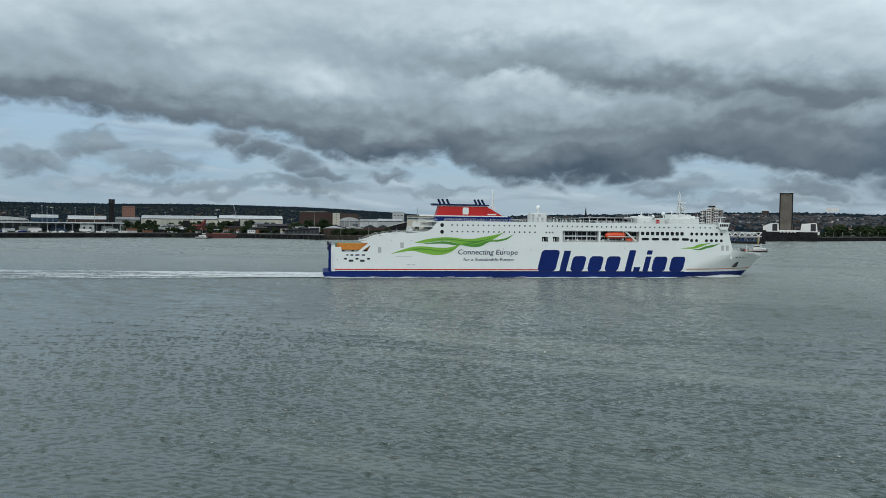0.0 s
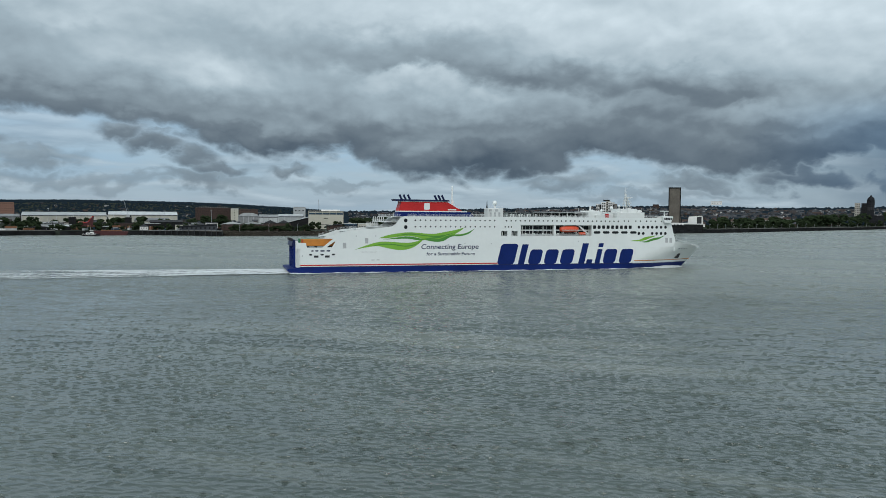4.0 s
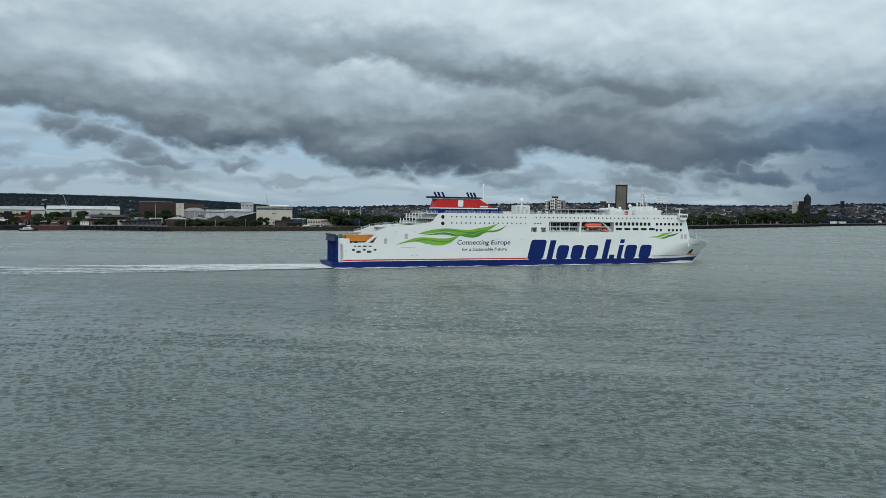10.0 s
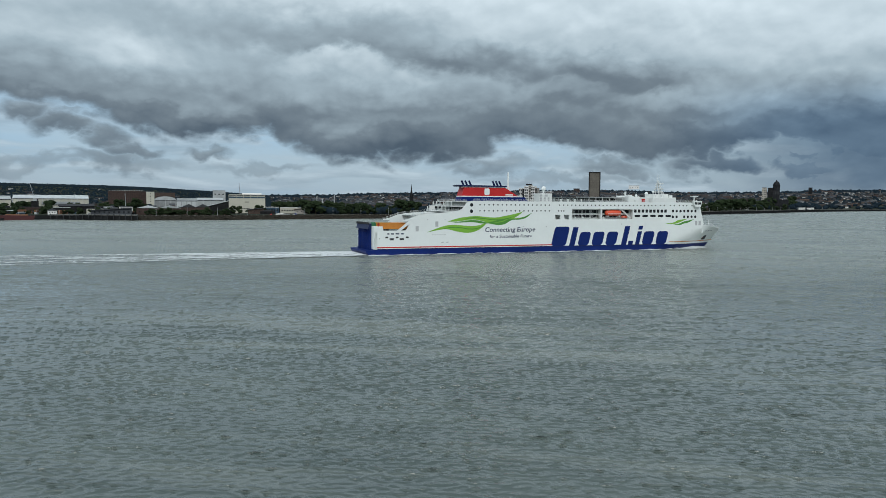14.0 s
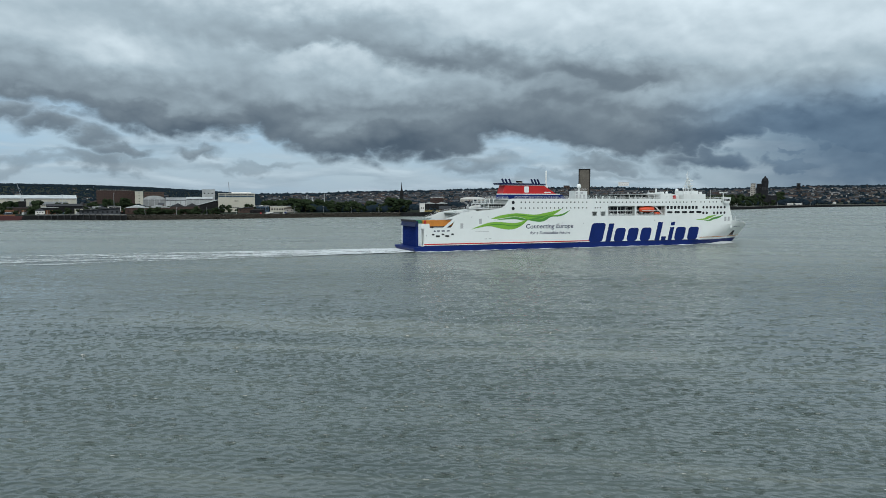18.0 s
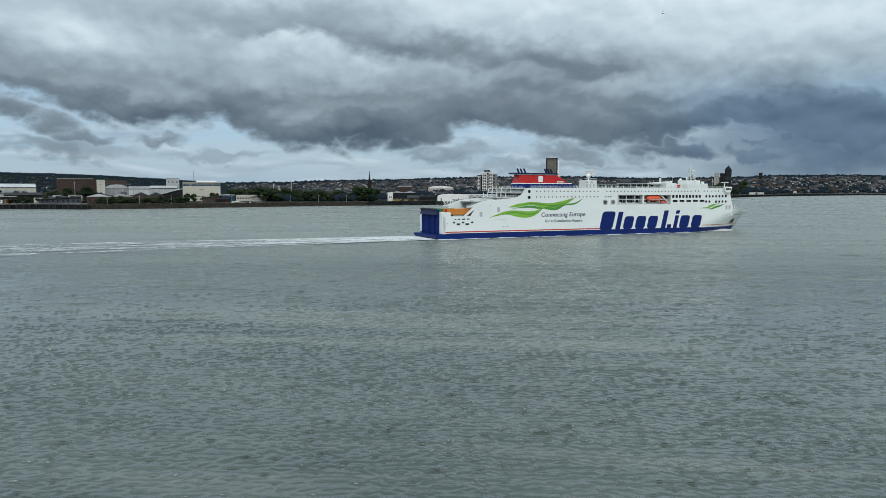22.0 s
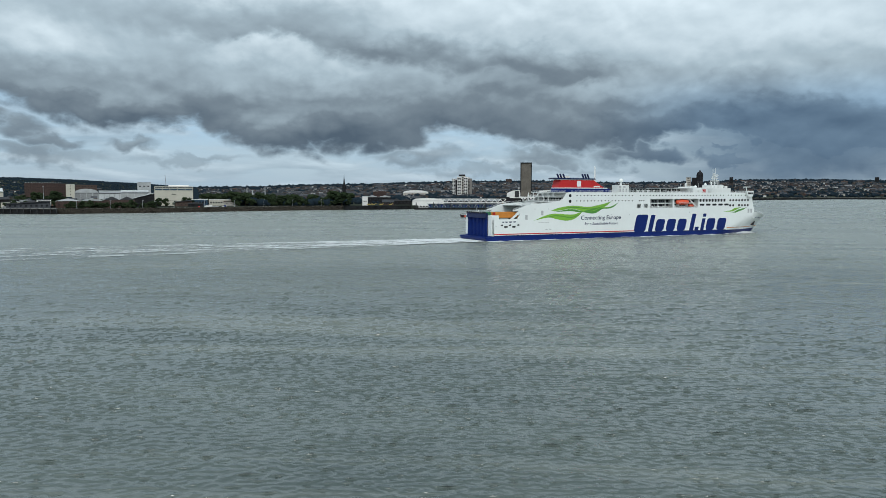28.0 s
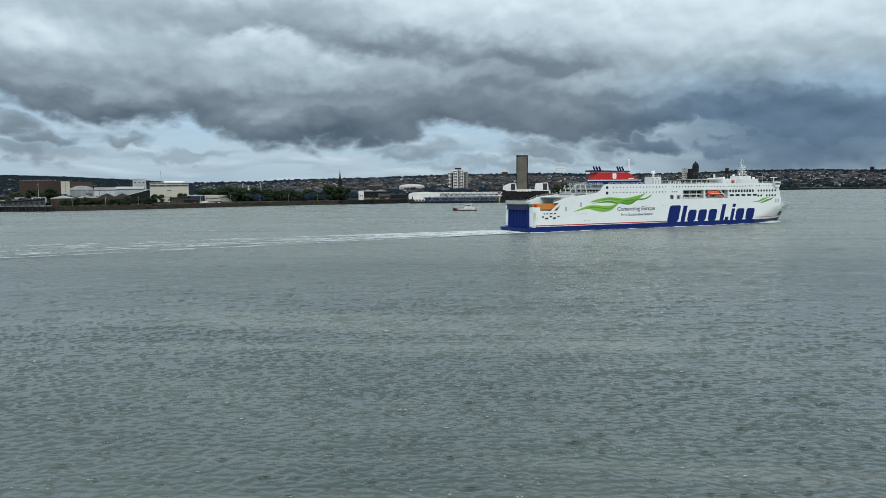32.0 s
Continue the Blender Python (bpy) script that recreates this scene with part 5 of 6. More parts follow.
building("flat_block", -1.2, -.75, 2700, .95, 14, BRICK, DARKROOF, "brown block of flats on the hill", "apartment block", "flat", 0, 4, 4, (2, 1.8))
for a0, a1 in ((14.32, 14.72), (14.8, 15.28)):
    building("promenade_shelter", a0, a1, bank(a1) + 16, -.33, 5, RENDER_WHITE, RENDER_WHITE, "low white promenade shelter", "shelter", "flat", 0, 1, 5, (1.6, 1.4))
for a0, a1, r, top in ((4.2, 5.0, 1520, -.08), (6.0, 6.7, 1700, .02), (7.6, 8.1, 1860, .07), (3.5, 4.0, 1650, .12)):
    building("riverside_flats", a0, a1, r, top, 12, PALE_WALL, TILE, "pale riverside flats with brown roof", "apartment block", "gable", 4, 3, 9, (1.2, 1.2))

for k in range(14):
    x, y = spot(-35.0 + k * .16, 1905)
    rl = thing("roof_vent", pose(x, y, 41.5, 0, 0, 34), "small white roof vent on the brick mill", "roof vent", "mill roof vents")
    part("cowl", boxes((-1, 1, -1, 1, 0, 1.6), bevel=.2), RENDER_WHITE, rl)
    part("curb", boxes((-1.2, 1.2, -1.2, 1.2, -.3, 0)), DARKROOF, rl)
# ferry terminal canopy on the west quay
can = thing("terminal_canopy", pose(*spot(-53, 1040), 5.0, 0, 0, 53), "long flat-roofed ferry terminal canopy", "canopy")
part("roof", boxes((-95, 104, 0, 26, 10.4, 11.6)), SHEET, can)
part("back_wall", boxes((-95, 100, 24, 25, 0, 10.4)), SHEDROOF, can)
for k in range(22):
    part("post", boxes((-94 + 9.2 * k, -93.4 + 9.2 * k, 1, 1.6, 0, 10.4)), STEEL, can)
for k, (x, w2, h) in enumerate(((-80, 16, 7), (-52, 10, 8), (-14, 22, 6), (20, 18, 8), (78, 14, 7))):
    part("hut", boxes((x, x + w2, 10, 20, 0, h)), TEAL if k % 2 else RENDER_WHITE, can)
for k in range(6):
    az = -56.3 + k * 1.55 + .1 * math.sin(k * 3)
    t = trailer("trailer", 12 + (k % 3), (RENDER_WHITE, SHEET, RENDER_WHITE, TEAL)[k % 4], GREY, "parked %s covered trailer on the ferry quay" % ("white", "grey", "white", "blue")[k % 4])
    t.matrix_world = pose(*spot(az, 985 + 14 * (k % 3)), 5.3, 0, 0, -az + 8 * (k % 2))


def car(colour, van, label):
    """A parked car or van lying along x."""
    l, h = (5.4, 2.3) if van else (4.3, 1.45)
    t = thing("van" if van else "car", pose(0, 0, -80), label, "van" if van else "car", "vehicles on the ferry quay")
    if van:
        body = prism([(-l / 2, .35), (l / 2, .35), (l / 2, 1.1), (l / 2 - .9, 1.35), (l / 2 - 1.5, h), (-l / 2, h)], -.95, .95)
        glass = boxes((l / 2 - 2.2, l / 2 - 1.45, -.97, .97, 1.4, 2.0))
    else:
        body = prism([(-l / 2, .3), (l / 2, .3), (l / 2, .75), (l / 2 - 1.1, .95), (l / 2 - 1.8, h), (-l / 2 + .9, h), (-l / 2 + .1, .95)], -.88, .88)
        glass = prism([(l / 2 - 1.3, .97), (l / 2 - 1.85, h - .1), (-l / 2 + 1.0, h - .1), (-l / 2 + .5, .97)], -.9, .9)
    part("body", body, colour, t)
    part("window_glass", glass, GLASS, t)
    me = mesh_of(boxes((-.32, .32, -.1, .1, 0, .64), bevel=.12), "wheel")
    for u in (-l * .31, l * .31):
        for yy in (-.85, .85):
            part("wheel", me, BLACK, t).location = (u, yy, 0)
    return t


kinds = [car(RENDER_WHITE, True, "parked white van on the ferry quay"), car(GREY, False, "parked silver car on the ferry quay"), car(RENDER_WHITE, False, "parked white car on the ferry quay"), car(BLACK, False, "parked black car on the ferry quay"), car(RED, False, "parked red car on the ferry quay"), car(BLUE, True, "parked blue van on the ferry quay")]
lot = np.random.default_rng(29)
for k in range(54):
    az = lot.uniform(-56.4, -47.0) if k < 44 else lot.uniform(-24.0, -22.0)
    r = bank(az) + lot.choice((16, 24, 31, 40)) + lot.uniform(-1.5, 1.5)
    copy_thing(kinds[int(lot.choice(6, p=(.28, .2, .24, .12, .08, .08)))], pose(*spot(az, r), land(az, r), 0, 0, -az + lot.choice((0, 180, 90)) + lot.uniform(-4, 4)))
for t in kinds:
    for o in (*t.children_recursive, t):
        bpy.data.objects.remove(o)


def light_mast(az, r, top, tilt=0.0):
    x, y = spot(az, r)
    z0 = land(az, r)
    h = 25 + r * math.tan(radians(top)) - z0
    t = thing("light_mast", pose(x, y, z0, 0, 0, -az), "tall grey steel floodlight mast", "light mast", "dock light masts")
    part("pole", lathe([(.45, 0), (.2, h)], 6), STEEL, t)
    part("lamp_ring", lathe([(.3, h), (1.3, h + .2), (1.3, h + .7), (.3, h + .8)], 8), GREY, t)


for az, top in ((-53.4, .5), (-52.4, .62), (-52.1, .55), (-51.75, .5), (-50.4, .55), (-49.2, .6), (-44.6, .3), (-37.2, .2), (-34.0, .25)):
    light_mast(az, 1180, top)

# landmarks
x, y = spot(-48.1, 1700)
dt = thing("dark_shaft_tower", pose(x, y, 6, 0, 0, 48), "dark brick tunnel shaft tower", "tower")
part("shaft", boxes((-4.9, 4.9, 0, 10, 0, 44)), DARKB, dt)
part("head", boxes((-5.9, 5.9, -.8, 10.8, 44, 54), bevel=.4), DARKB, dt)
for k in (-3, 0, 3):
    part("louvre", boxes((k - .8, k + .8, -.95, -.8, 45.5, 52.5)), BLACK, dt)
x, y = spot(.335, 1300)
vt = thing("vent_tower", pose(x, y, 6, 0, 0, -.3), "tall weathered concrete tunnel ventilation tower", "tower")
part("shaft", prism([(-10.6, 0), (10.6, 0), (10.2, 18), (9.65, 24), (9.65, 68), (-9.65, 68), (-9.65, 24), (-10.2, 18)], 0, 16), CONCRETE, vt)
for sx in (-1, 1):
    part("corner_fin", boxes((sx * 9.0 - .8, sx * 9.0 + .8, -.8, .1, 3, 68.6)), DARKB, vt)
part("parapet", boxes((-9.9, 9.9, -.9, 16.4, 67.6, 69.0)), DARKB, vt)
for sx in (-1, 1):
    part("side_block", prism([(sx * 10.4, 0), (sx * 16, 0), (sx * 10.2, 22)], 2, 14), DARKB, vt)
x, y = spot(.6, 1284)
vb = thing("vent_station", pose(x, y, 1.5, 0, 0, -.6), "white sculpted ventilation station on a dark plinth", "vent station")
part("plinth", boxes((-39, 39, 0, 26, 0, 12.6)), DARKB, vb, "dark plinth wall")
part("low_roof", boxes((-37, 35, 1, 22, 12.6, 15.0), bevel=.4), RENDER_WHITE, vb)
for cx, d in ((-27, -1), (27, 1)):
    part("sculpted_block", prism([(cx - 12, 12.6), (cx + 12, 12.6), (cx + 10.8, 25.6), (cx + 8, 26.6), (cx + (-4 if d > 0 else 4) - 6, 25.2), (cx - 11, 21.0)], .2, 20), RENDER_WHITE, vb, "white sculpted vent block")
    part("vent_mouth", boxes((cx + 2.2, cx + 9.4, -.1, .3, 14.0, 25.0)), BLACK, vb, "dark vent mouth")
for k in range(5):
    part("parked_van", boxes((-14 + 5 * k, -11 + 5 * k, -2.4, -.4, 11.2, 13.2), bevel=.3), RENDER_WHITE, vb)
x, y = spot(-4.61, 1500)
tb = thing("tower_block", pose(x, y, land(-4.6, 1500), 0, 0, 4.6 - 20), "white residential tower block with dark window columns", "tower block")
for k, (x0, x1, h, m) in enumerate(((-19, -12, 40, RENDER_WHITE), (-12, -8, 38, DARKB), (-8, 1, 43.5, RENDER_WHITE), (1, 6, 45, PALE_WALL), (6, 14, 43, RENDER_WHITE), (14, 19, 40, PALE_WALL))):
    part("block", boxes((x0, x1, 1.5 * (k % 2), 14, 0, h)), m, tb)
    me = mesh_of(boxes((-1.7, 1.7, -.1, 0, 0, 1.8)), "window")
    for fl in range(13):
        for c in ((x0 + x1) / 2 - 2, (x0 + x1) / 2 + 2) if x1 - x0 > 6 else ((x0 + x1) / 2,):
            part("window", me, GLASS, tb).location = (c, 1.5 * (k % 2), 3 + fl * (h - 4) / 13)
part("plant_room", boxes((-6, 5, 4, 11, 45, 48), bevel=.2), DARKB, tb)
for k in range(4):
    part("roof_aerial", bar((-4 + 3 * k, 6, 48), (-4 + 3 * k, 6, 50.5), .12), STEEL, tb)
x, y = spot(-13.47, 1600)
ch = thing("church", pose(x, y, land(-13.5, 1600), 0, 0, 13), "dark stone church with tall pointed spire", "church")
part("tower", boxes((-3.6, 3.6, 0, 7.2, 0, 22)), DARKB, ch)
part("spire", lathe([(4.1, 22), (1.5, 34), (.08, 49)], 8, at=(0, 3.6, 0)), DARKB, ch)
part("nave", boxes((3.6, 26, -2, 9, 0, 9)), DARKB, ch)
part("nave_roof", prism([(3.2, 9), (26.4, 9), (26.4, 9.3), (25, 14.5), (4, 14.5), (3.2, 9.3)], 2.6, 4.4), SLATE, ch)
for sx in (-1, 1):
    part("pinnacle", lathe([(.7, 20), (.6, 24), (.05, 28)], 6, at=(sx * 3.3, .3, 0)), DARKB, ch)
x, y = spot(12.88, 2160)
th = thing("town_hall", pose(x, y, land(12.9, 2160), 0, 0, -12.9), "dark stone town hall with domed tower", "town hall")
zt = 25 + 2160 * math.tan(radians(1.59)) - land(12.9, 2160)
part("main_block", boxes((-30, 30, 2, 22, 0, zt - 52), bevel=.3), TOWNSTONE, th)
part("tower_base", boxes((-8.2, 8.2, 0, 16, 0, zt - 26), bevel=.4), TOWNSTONE, th)
part("belfry", lathe([(8.6, zt - 26), (8.6, zt - 14), (9.4, zt - 13.6), (8.4, zt - 12.6)], 8, at=(0, 9, 0)), TOWNSTONE, th)
part("dome", lathe([(8.2, zt - 12.6), (7.2, zt - 8.4), (4.6, zt - 5), (2, zt - 3.4), (1.6, zt - 1.2), (.1, zt)], 12, at=(0, 9, 0)), TOWNSTONE, th)
for k in range(4):
    part("arch_opening", boxes((-6.6 + 3.8 * k, -4.6 + 3.8 * k, -.15, 0, zt - 38, zt - 30)), BLACK, th)
x, y = spot(-39.6, 1150)
cr = thing("dock_crane", pose(x, y, 5, 0, 0, 39.6), "grey lattice jib crane on a dark tower", "crane")
part("crane_tower", boxes((-4.5, 4.5, 0, 8, 0, 15), bevel=.3), DARKB, cr)
part("cab", boxes((-2.5, 2, 1, 6, 15, 19), bevel=.2), GREY, cr)
for o in (-.7, .7):
    part("jib_rail", bar((0, 3 + o, 17), (-5.8, 3 + o, 39), .3), STEEL, cr)
for k in range(9):
    part("jib_brace", bar((-5.8 * k / 9, 2.3, 17 + 22 * k / 9), (-5.8 * (k + 1) / 9, 3.7, 17 + 22 * (k + 1) / 9), .14), STEEL, cr)
part("stay_rope", bar((2, 3, 21), (-5.8, 3, 39), .1), STEEL, cr)
part("counterweight", boxes((2, 4, 1.5, 5.5, 15.2, 18)), BLACK, cr)
x, y = spot(-26.2, 1250)
lm = thing("leaning_derrick", pose(x, y, 6, 0, 0, 26.2), "slender leaning derrick mast", "derrick")
part("post", bar((1.6, 0, 0), (-1.2, 0, 44.4), .38), STEEL, lm)
part("foot", boxes((-2, 4, -2, 2, 0, 4), bevel=.2), GREY, lm)
part("stay_rope", bar((4, 0, 3), (-1.2, 0, 44), .09), STEEL, lm)
for az, z in ((-20.6, 22), (-19.3, 26), (-20.2, 18)):
    x, y = spot(az, 1700)
    st = thing("steel_chimney", pose(x, y, land(az, 1700), 0, 0, 0), "thin grey steel chimney", "chimney", "steel chimneys")
    part("stack", lathe([(1.0, 0), (.8, z)], 8), SHEET, st)
    part("collar", lathe([(1.1, z), (1.1, z + .6)], 8), GREY, st)

# landing stage with its bridge
x, y = spot(-5.0, 1045)
ls = thing("landing_stage", pose(x, y, 0, 0, 0, 5.0 + 3), "blue floating landing stage with white diagonal braces", "landing stage")
part("pontoon", boxes((-58, 74, -8, 12, -.5, 2.6)), DARKB, ls)
part("shelter_wall", boxes((-38, 66, -4, 6, 2.6, 7.6)), TEAL, ls, "blue clad passenger shelter")
part("shelter_roof", boxes((-40, 68, -5.5, 7.5, 7.6, 8.2)), SHEDROOF, ls)
for k in range(18):
    a = -36 + 5.6 * k
    part("brace", bar((a, -4.3, 3.0), (a + (2.6 if k % 2 else -2.6), -4.3, 7.4), .22), GREY, ls)
    part("panel", boxes((a - 1.3, a + 1.2, -4.12, -4.0, 3.2, 6.8)), NAVY if k % 3 else BLUE, ls)
for k in range(6):
    part("mooring_post", lathe([(.7, -1), (.7, 9.5), (.2, 10)], 8, at=(-55 + 24 * k, -8.6, 0)), YELLOW if k == 5 else BLACK, ls)
bdg = thing("link_bridge", pose(x, y + 14, 0, 0, 0, 5.0 + 2), "white steel truss passenger bridge", "bridge")
part("bridge_deck", boxes((-26, 70, 0, 5, 8.6, 9.4)), GREY, bdg)
for yy in (0.1, 4.9):
    for z in (9.3, 14.4):
        part("chord", boxes((-26, 70, yy - .3, yy + .3, z, z + .6)), RENDER_WHITE, bdg)
    for k in range(24):
        a = -26 + 4 * k
        part("truss_brace", bar((a, yy, 9.6), (a + 4, yy, 14.6) if k % 2 else (a + 4, yy, 9.6), .34) if k % 2 else bar((a, yy, 14.6), (a + 4, yy, 9.6), .34), RENDER_WHITE, bdg)
    for k in (0, 11, 23):
        part("bridge_pier", boxes((-26 + 4 * k, -24.8 + 4 * k, yy - .5, yy + .5, -1, 8.7)), GREY, bdg)
tm = building("ferry_terminal", -8.3, -5.9, 1085, -.52, 18, RENDER_WHITE, RENDER_WHITE, "white ferry terminal with arched opening", "terminal", "arch", 3, 1, 10, (3.2, 1.8))
part("arch_mouth", plate([[(6 + 5 * math.cos(q), 5 * math.sin(q)) for q in np.linspace(0, math.pi, 10)]], .3), BLACK, tm).location = (4, -.2, 0.3)
building("terminal_hall", -6.4, -1.6, 1110, -.56, 16, DARKB, SHEDROOF, "low dark ferry terminal hall with grey roof", "terminal", "gable", 3, 1, 16, (2, 2))
building("terminal_depot", -1.9, -.9, 1190, -.42, 14, DARKB, DARKROOF, "dark brick ferry terminal depot", "depot", "flat", 0, 1, 5, (2, 2))
for k in range(4):
    az = -11.6 + .5 * k + .2 * math.sin(k * 5)
    x, y = spot(az, 1062 + 4 * (k % 2))
    dg = thing("yard_machine", pose(x, y, land(az, 1066), 0, 0, 20 * k), "yellow yard machine on the quay", "machine", "yard machines")
    part("body", boxes((-2.4, 2.4, -1.2, 1.2, .8, 2.4), bevel=.2), YELLOW, dg)
    part("cab", boxes((-.8, .9, -1.1, 1.1, 2.4, 3.9), bevel=.15), GLASS, dg)
    part("arm", bar((2, 0, 2), (5, 0, 3.4), .25), YELLOW, dg)


def promenade_lamp(az, d=10):
    r = bank(az) + d
    x, y = spot(az, r)
    t = thing("street_lamp", pose(x, y, land(az, r), 0, 0, -az), "slender grey promenade street lamp", "street lamp", "promenade lamps")
    part("pole", lathe([(.22, 0), (.12, 9)], 6), STEEL, t)
    part("lamp_head", boxes((-.2, 1.4, -.2, .2, 8.9, 9.15)), GREY, t)


for k in range(26):
    promenade_lamp(2.8 + .52 * k)
for k in range(9):
    promenade_lamp(-32 + 2.1 * k, 16)

# containers and clutter along the dock edge
def container(az, r, turn, col, lab, up=0):
    x, y = spot(az, r)
    t = thing("container", pose(x, y, land(az, r) + 2.62 * up, 0, 0, turn), lab, "container", "dock containers")
    part("box", boxes((-6, 6, -1.22, 1.22, .05, 2.55), bevel=.05), col, t)
    part("door_bar", boxes((5.98, 6.05, -.3, -.2, .2, 2.4)), STEEL, t)
    part("corner_post", boxes((-6.03, -5.85, -1.25, -1.05, 0, 2.6)), STEEL, t)


for k in range(64):
    az = -46.8 + k * .31 + .17 * math.sin(k * 2.3)
    col, lab = ((GREY, "grey-white shipping container on the dock"), (RUST, "rust-brown shipping container on the dock"), (TEAL, "blue shipping container on the dock"), (SHEET, "grey shipping container on the dock"), (DARKB, "black shipping container on the dock"))[(k * 7) % 5]
    container(az, 985 + 26 * (k * 5 % 7), -az + (k * 37 % 90), col, lab)
    if k % 4 == 0:
        container(az, 985 + 26 * (k * 5 % 7), -az + (k * 37 % 90), RUST, "rust-brown shipping container stacked on another", 1)


# small sheds, stores and workshops packed behind the dock edge
yard = np.random.default_rng(41)
for k in range(70):
    a0 = yard.uniform(-47.2, -22.0)
    r = yard.uniform(1000, 1330)
    w = yard.uniform(8, 26)
    h = yard.uniform(3.5, 7.5) + (r - 1000) * .006
    wall, roof, lab = ((DARKB, DARKROOF, "dark brick dock store with felt roof"), (BRICK, SLATE, "brown brick dock workshop with slate roof"), (SHEET, SHEET, "grey sheeted dock store"), (DARKB, SHEET, "dark dock shed with pale sheet roof"), (PALE_WALL, TILE, "pale dock building with tiled roof"), (CREAM, DARKROOF, "cream dock store with dark roof"))[int(yard.choice(6, p=(.28, .24, .12, .16, .12, .08)))]
    top = math.degrees(math.atan((land(a0, r) + h - 25) / r))
    building("dock_shed", a0, a0 + math.degrees(w / r), r, top, yard.uniform(7, 14), wall, roof, lab if "grey" not in lab else "small grey sheeted dock store", "shed", ("gable", "flat", "lean", "gable", "front")[k % 5], yard.uniform(1.2, 2.4), 1, max(1, int(w / 5)), (1.1, 1.2))

# rubble along the water's edge
def rubble():
    g = np.random.default_rng(17)
    t = bmesh.new()
    bmesh.ops.create_icosphere(t, subdivisions=1, radius=1)
    ico = np.array([v.co for v in t.verts])
    tri = np.array([[v.index for v in f.verts] for f in t.faces])
    t.free()
    vs, fs = [], []
    for i in range(5200):
        az = g.uniform(-38.6, -13.6)
        s = g.random()
        x, y = spot(az, bank(az) - 1.6 + 9.6 * s)
        k = g.uniform(.35, 1.25) * (1.25 if g.random() < .1 else 1)
        vs.append(ico * g.uniform(.6, 1.2, (len(ico), 1)) * np.array((k * 1.3, k, k * .8)) + np.array((x, y, 5.2 * s if az > -33.2 else .6 + 1.2 * s)))
        fs.append(tri + i * len(ico))
    me = bpy.data.meshes.new("rubble")
    me.from_pydata(np.concatenate(vs).tolist(), [], np.concatenate(fs).tolist())
    return tagged(part("rubble", me, STONES), "dark brown boulders along the river's edge", "rubble", kind="stuff")


STONES = leafy("wet_and_dry_boulders", (0.012, 0.011, 0.010), (0.085, 0.075, 0.060), 0.2)
rubble()


# moored and working boats
def workboat(name, length, hull, house, label, aft=0.0):
    t = thing(name, pose(0, 0, 0), label, "boat")
    b = length * .13
    us = np.linspace(-length / 2, length / 2, 12)
    bm = bmesh.new()
    rings = []
    for u in us:
        s = max(0, (u / (length / 2) - .35) / .65)
        hb = b * (1 - s ** 2.2)
        deck = 1.7 + 1.3 * s ** 1.5
        rings.append([bm.verts.new((u + (.8 * s if i in (0, 4) else 0), yy, zz)) for i, (yy, zz) in enumerate(((-hb, deck), (-hb * .92, .4), (0, -1), (hb * .92, .4), (hb, deck)))])
    for p, q in zip(rings, rings[1:]):
        for i in range(4):
            bm.faces.new((p[i], p[i + 1], q[i + 1], q[i]))
        bm.faces.new((p[4], p[0], q[0], q[4]))
    bm.faces.new(rings[0])
    bmesh.ops.recalc_face_normals(bm, faces=bm.faces)
    part("hull", bm, hull, t)
    part("rubbing_strake", boxes((-length / 2 - .1, length * .25, -b - .12, -b + .02, 1.1, 1.4)), RENDER_WHITE, t)
    part("rubbing_strake", boxes((-length / 2 - .1, length * .25, b - .02, b + .12, 1.1, 1.4)), RENDER_WHITE, t)
    part("cabin", boxes((-length * .28 - aft, length * .18 - aft, -b * .7, b * .7, 1.5, 3.6), bevel=.15), house, t)
    wh = part("wheelhouse", boxes((-length * .06 - aft, length * .14 - aft, -b * .6, b * .6, 3.6, 5.8), bevel=.15), house, t)
    part("wheelhouse_glass", boxes((-length * .065 - aft, length * .146 - aft, -b * .61, b * .61, 4.4, 5.3)), GLASS, wh)
    part("roof", boxes((-length * .08 - aft, length * .17 - aft, -b * .66, b * .66, 5.8, 6.0)), house, wh)
    for u in np.linspace(-length * .22, length * .02, 4):
        for sy in (-1, 1):
            part("window", boxes((u - aft, u + .8 - aft, sy * b * .7 - .03, sy * b * .7 + .03, 2.2, 2.9)), GLASS, t)
    part("mast", bar((-aft, 0, 5.8), (-.6 - aft, 0, 9.8), .14), STEEL, t)
    part("yardarm", bar((-.3 - aft, -1, 7.6), (-.3 - aft, 1, 7.6), .06), STEEL, t)
    rl = bmesh.new()
    for sy in (-1, 1):
        bar((-length * .48, sy * b * .95, 2.4), (length * .3, sy * b * .95, 2.5), .05, rl, 4)
        for u in np.linspace(-length * .48, length * .3, 9):
            bar((u, sy * b * .95, 1.5), (u, sy * b * .95, 2.4), .04, rl, 4)
    part("railing", rl, STEEL, t)
    return t


work = workboat("workboat", 18, DARKB, RENDER_WHITE, "dark-hulled workboat with white wheelhouse, moored at the dock wall")
work.matrix_world = pose(*spot(-42.0, 930), 0, 0, 0, 42.3)
PILOT_RED = paint("dark_red_hull_paint", (0.062, 0.012, 0.012), 0.45, 0.1, 0.3)
pilot = workboat("pilot_boat", 23, paint("black_red_hull_paint", (0.030, 0.007, 0.008), 0.5, 0.1, 0.3), RENDER_WHITE, "black-red and white pilot boat on the river", 3.6)
part("orange_stripe", boxes((5.2, 7.6, 2.2, 3.0, .5, 1.9)), ORANGE, pilot)
part("fore_hatch", boxes((1.8, 4.4, -1.2, 1.2, 1.7, 2.7), bevel=.2), RENDER_WHITE, pilot)
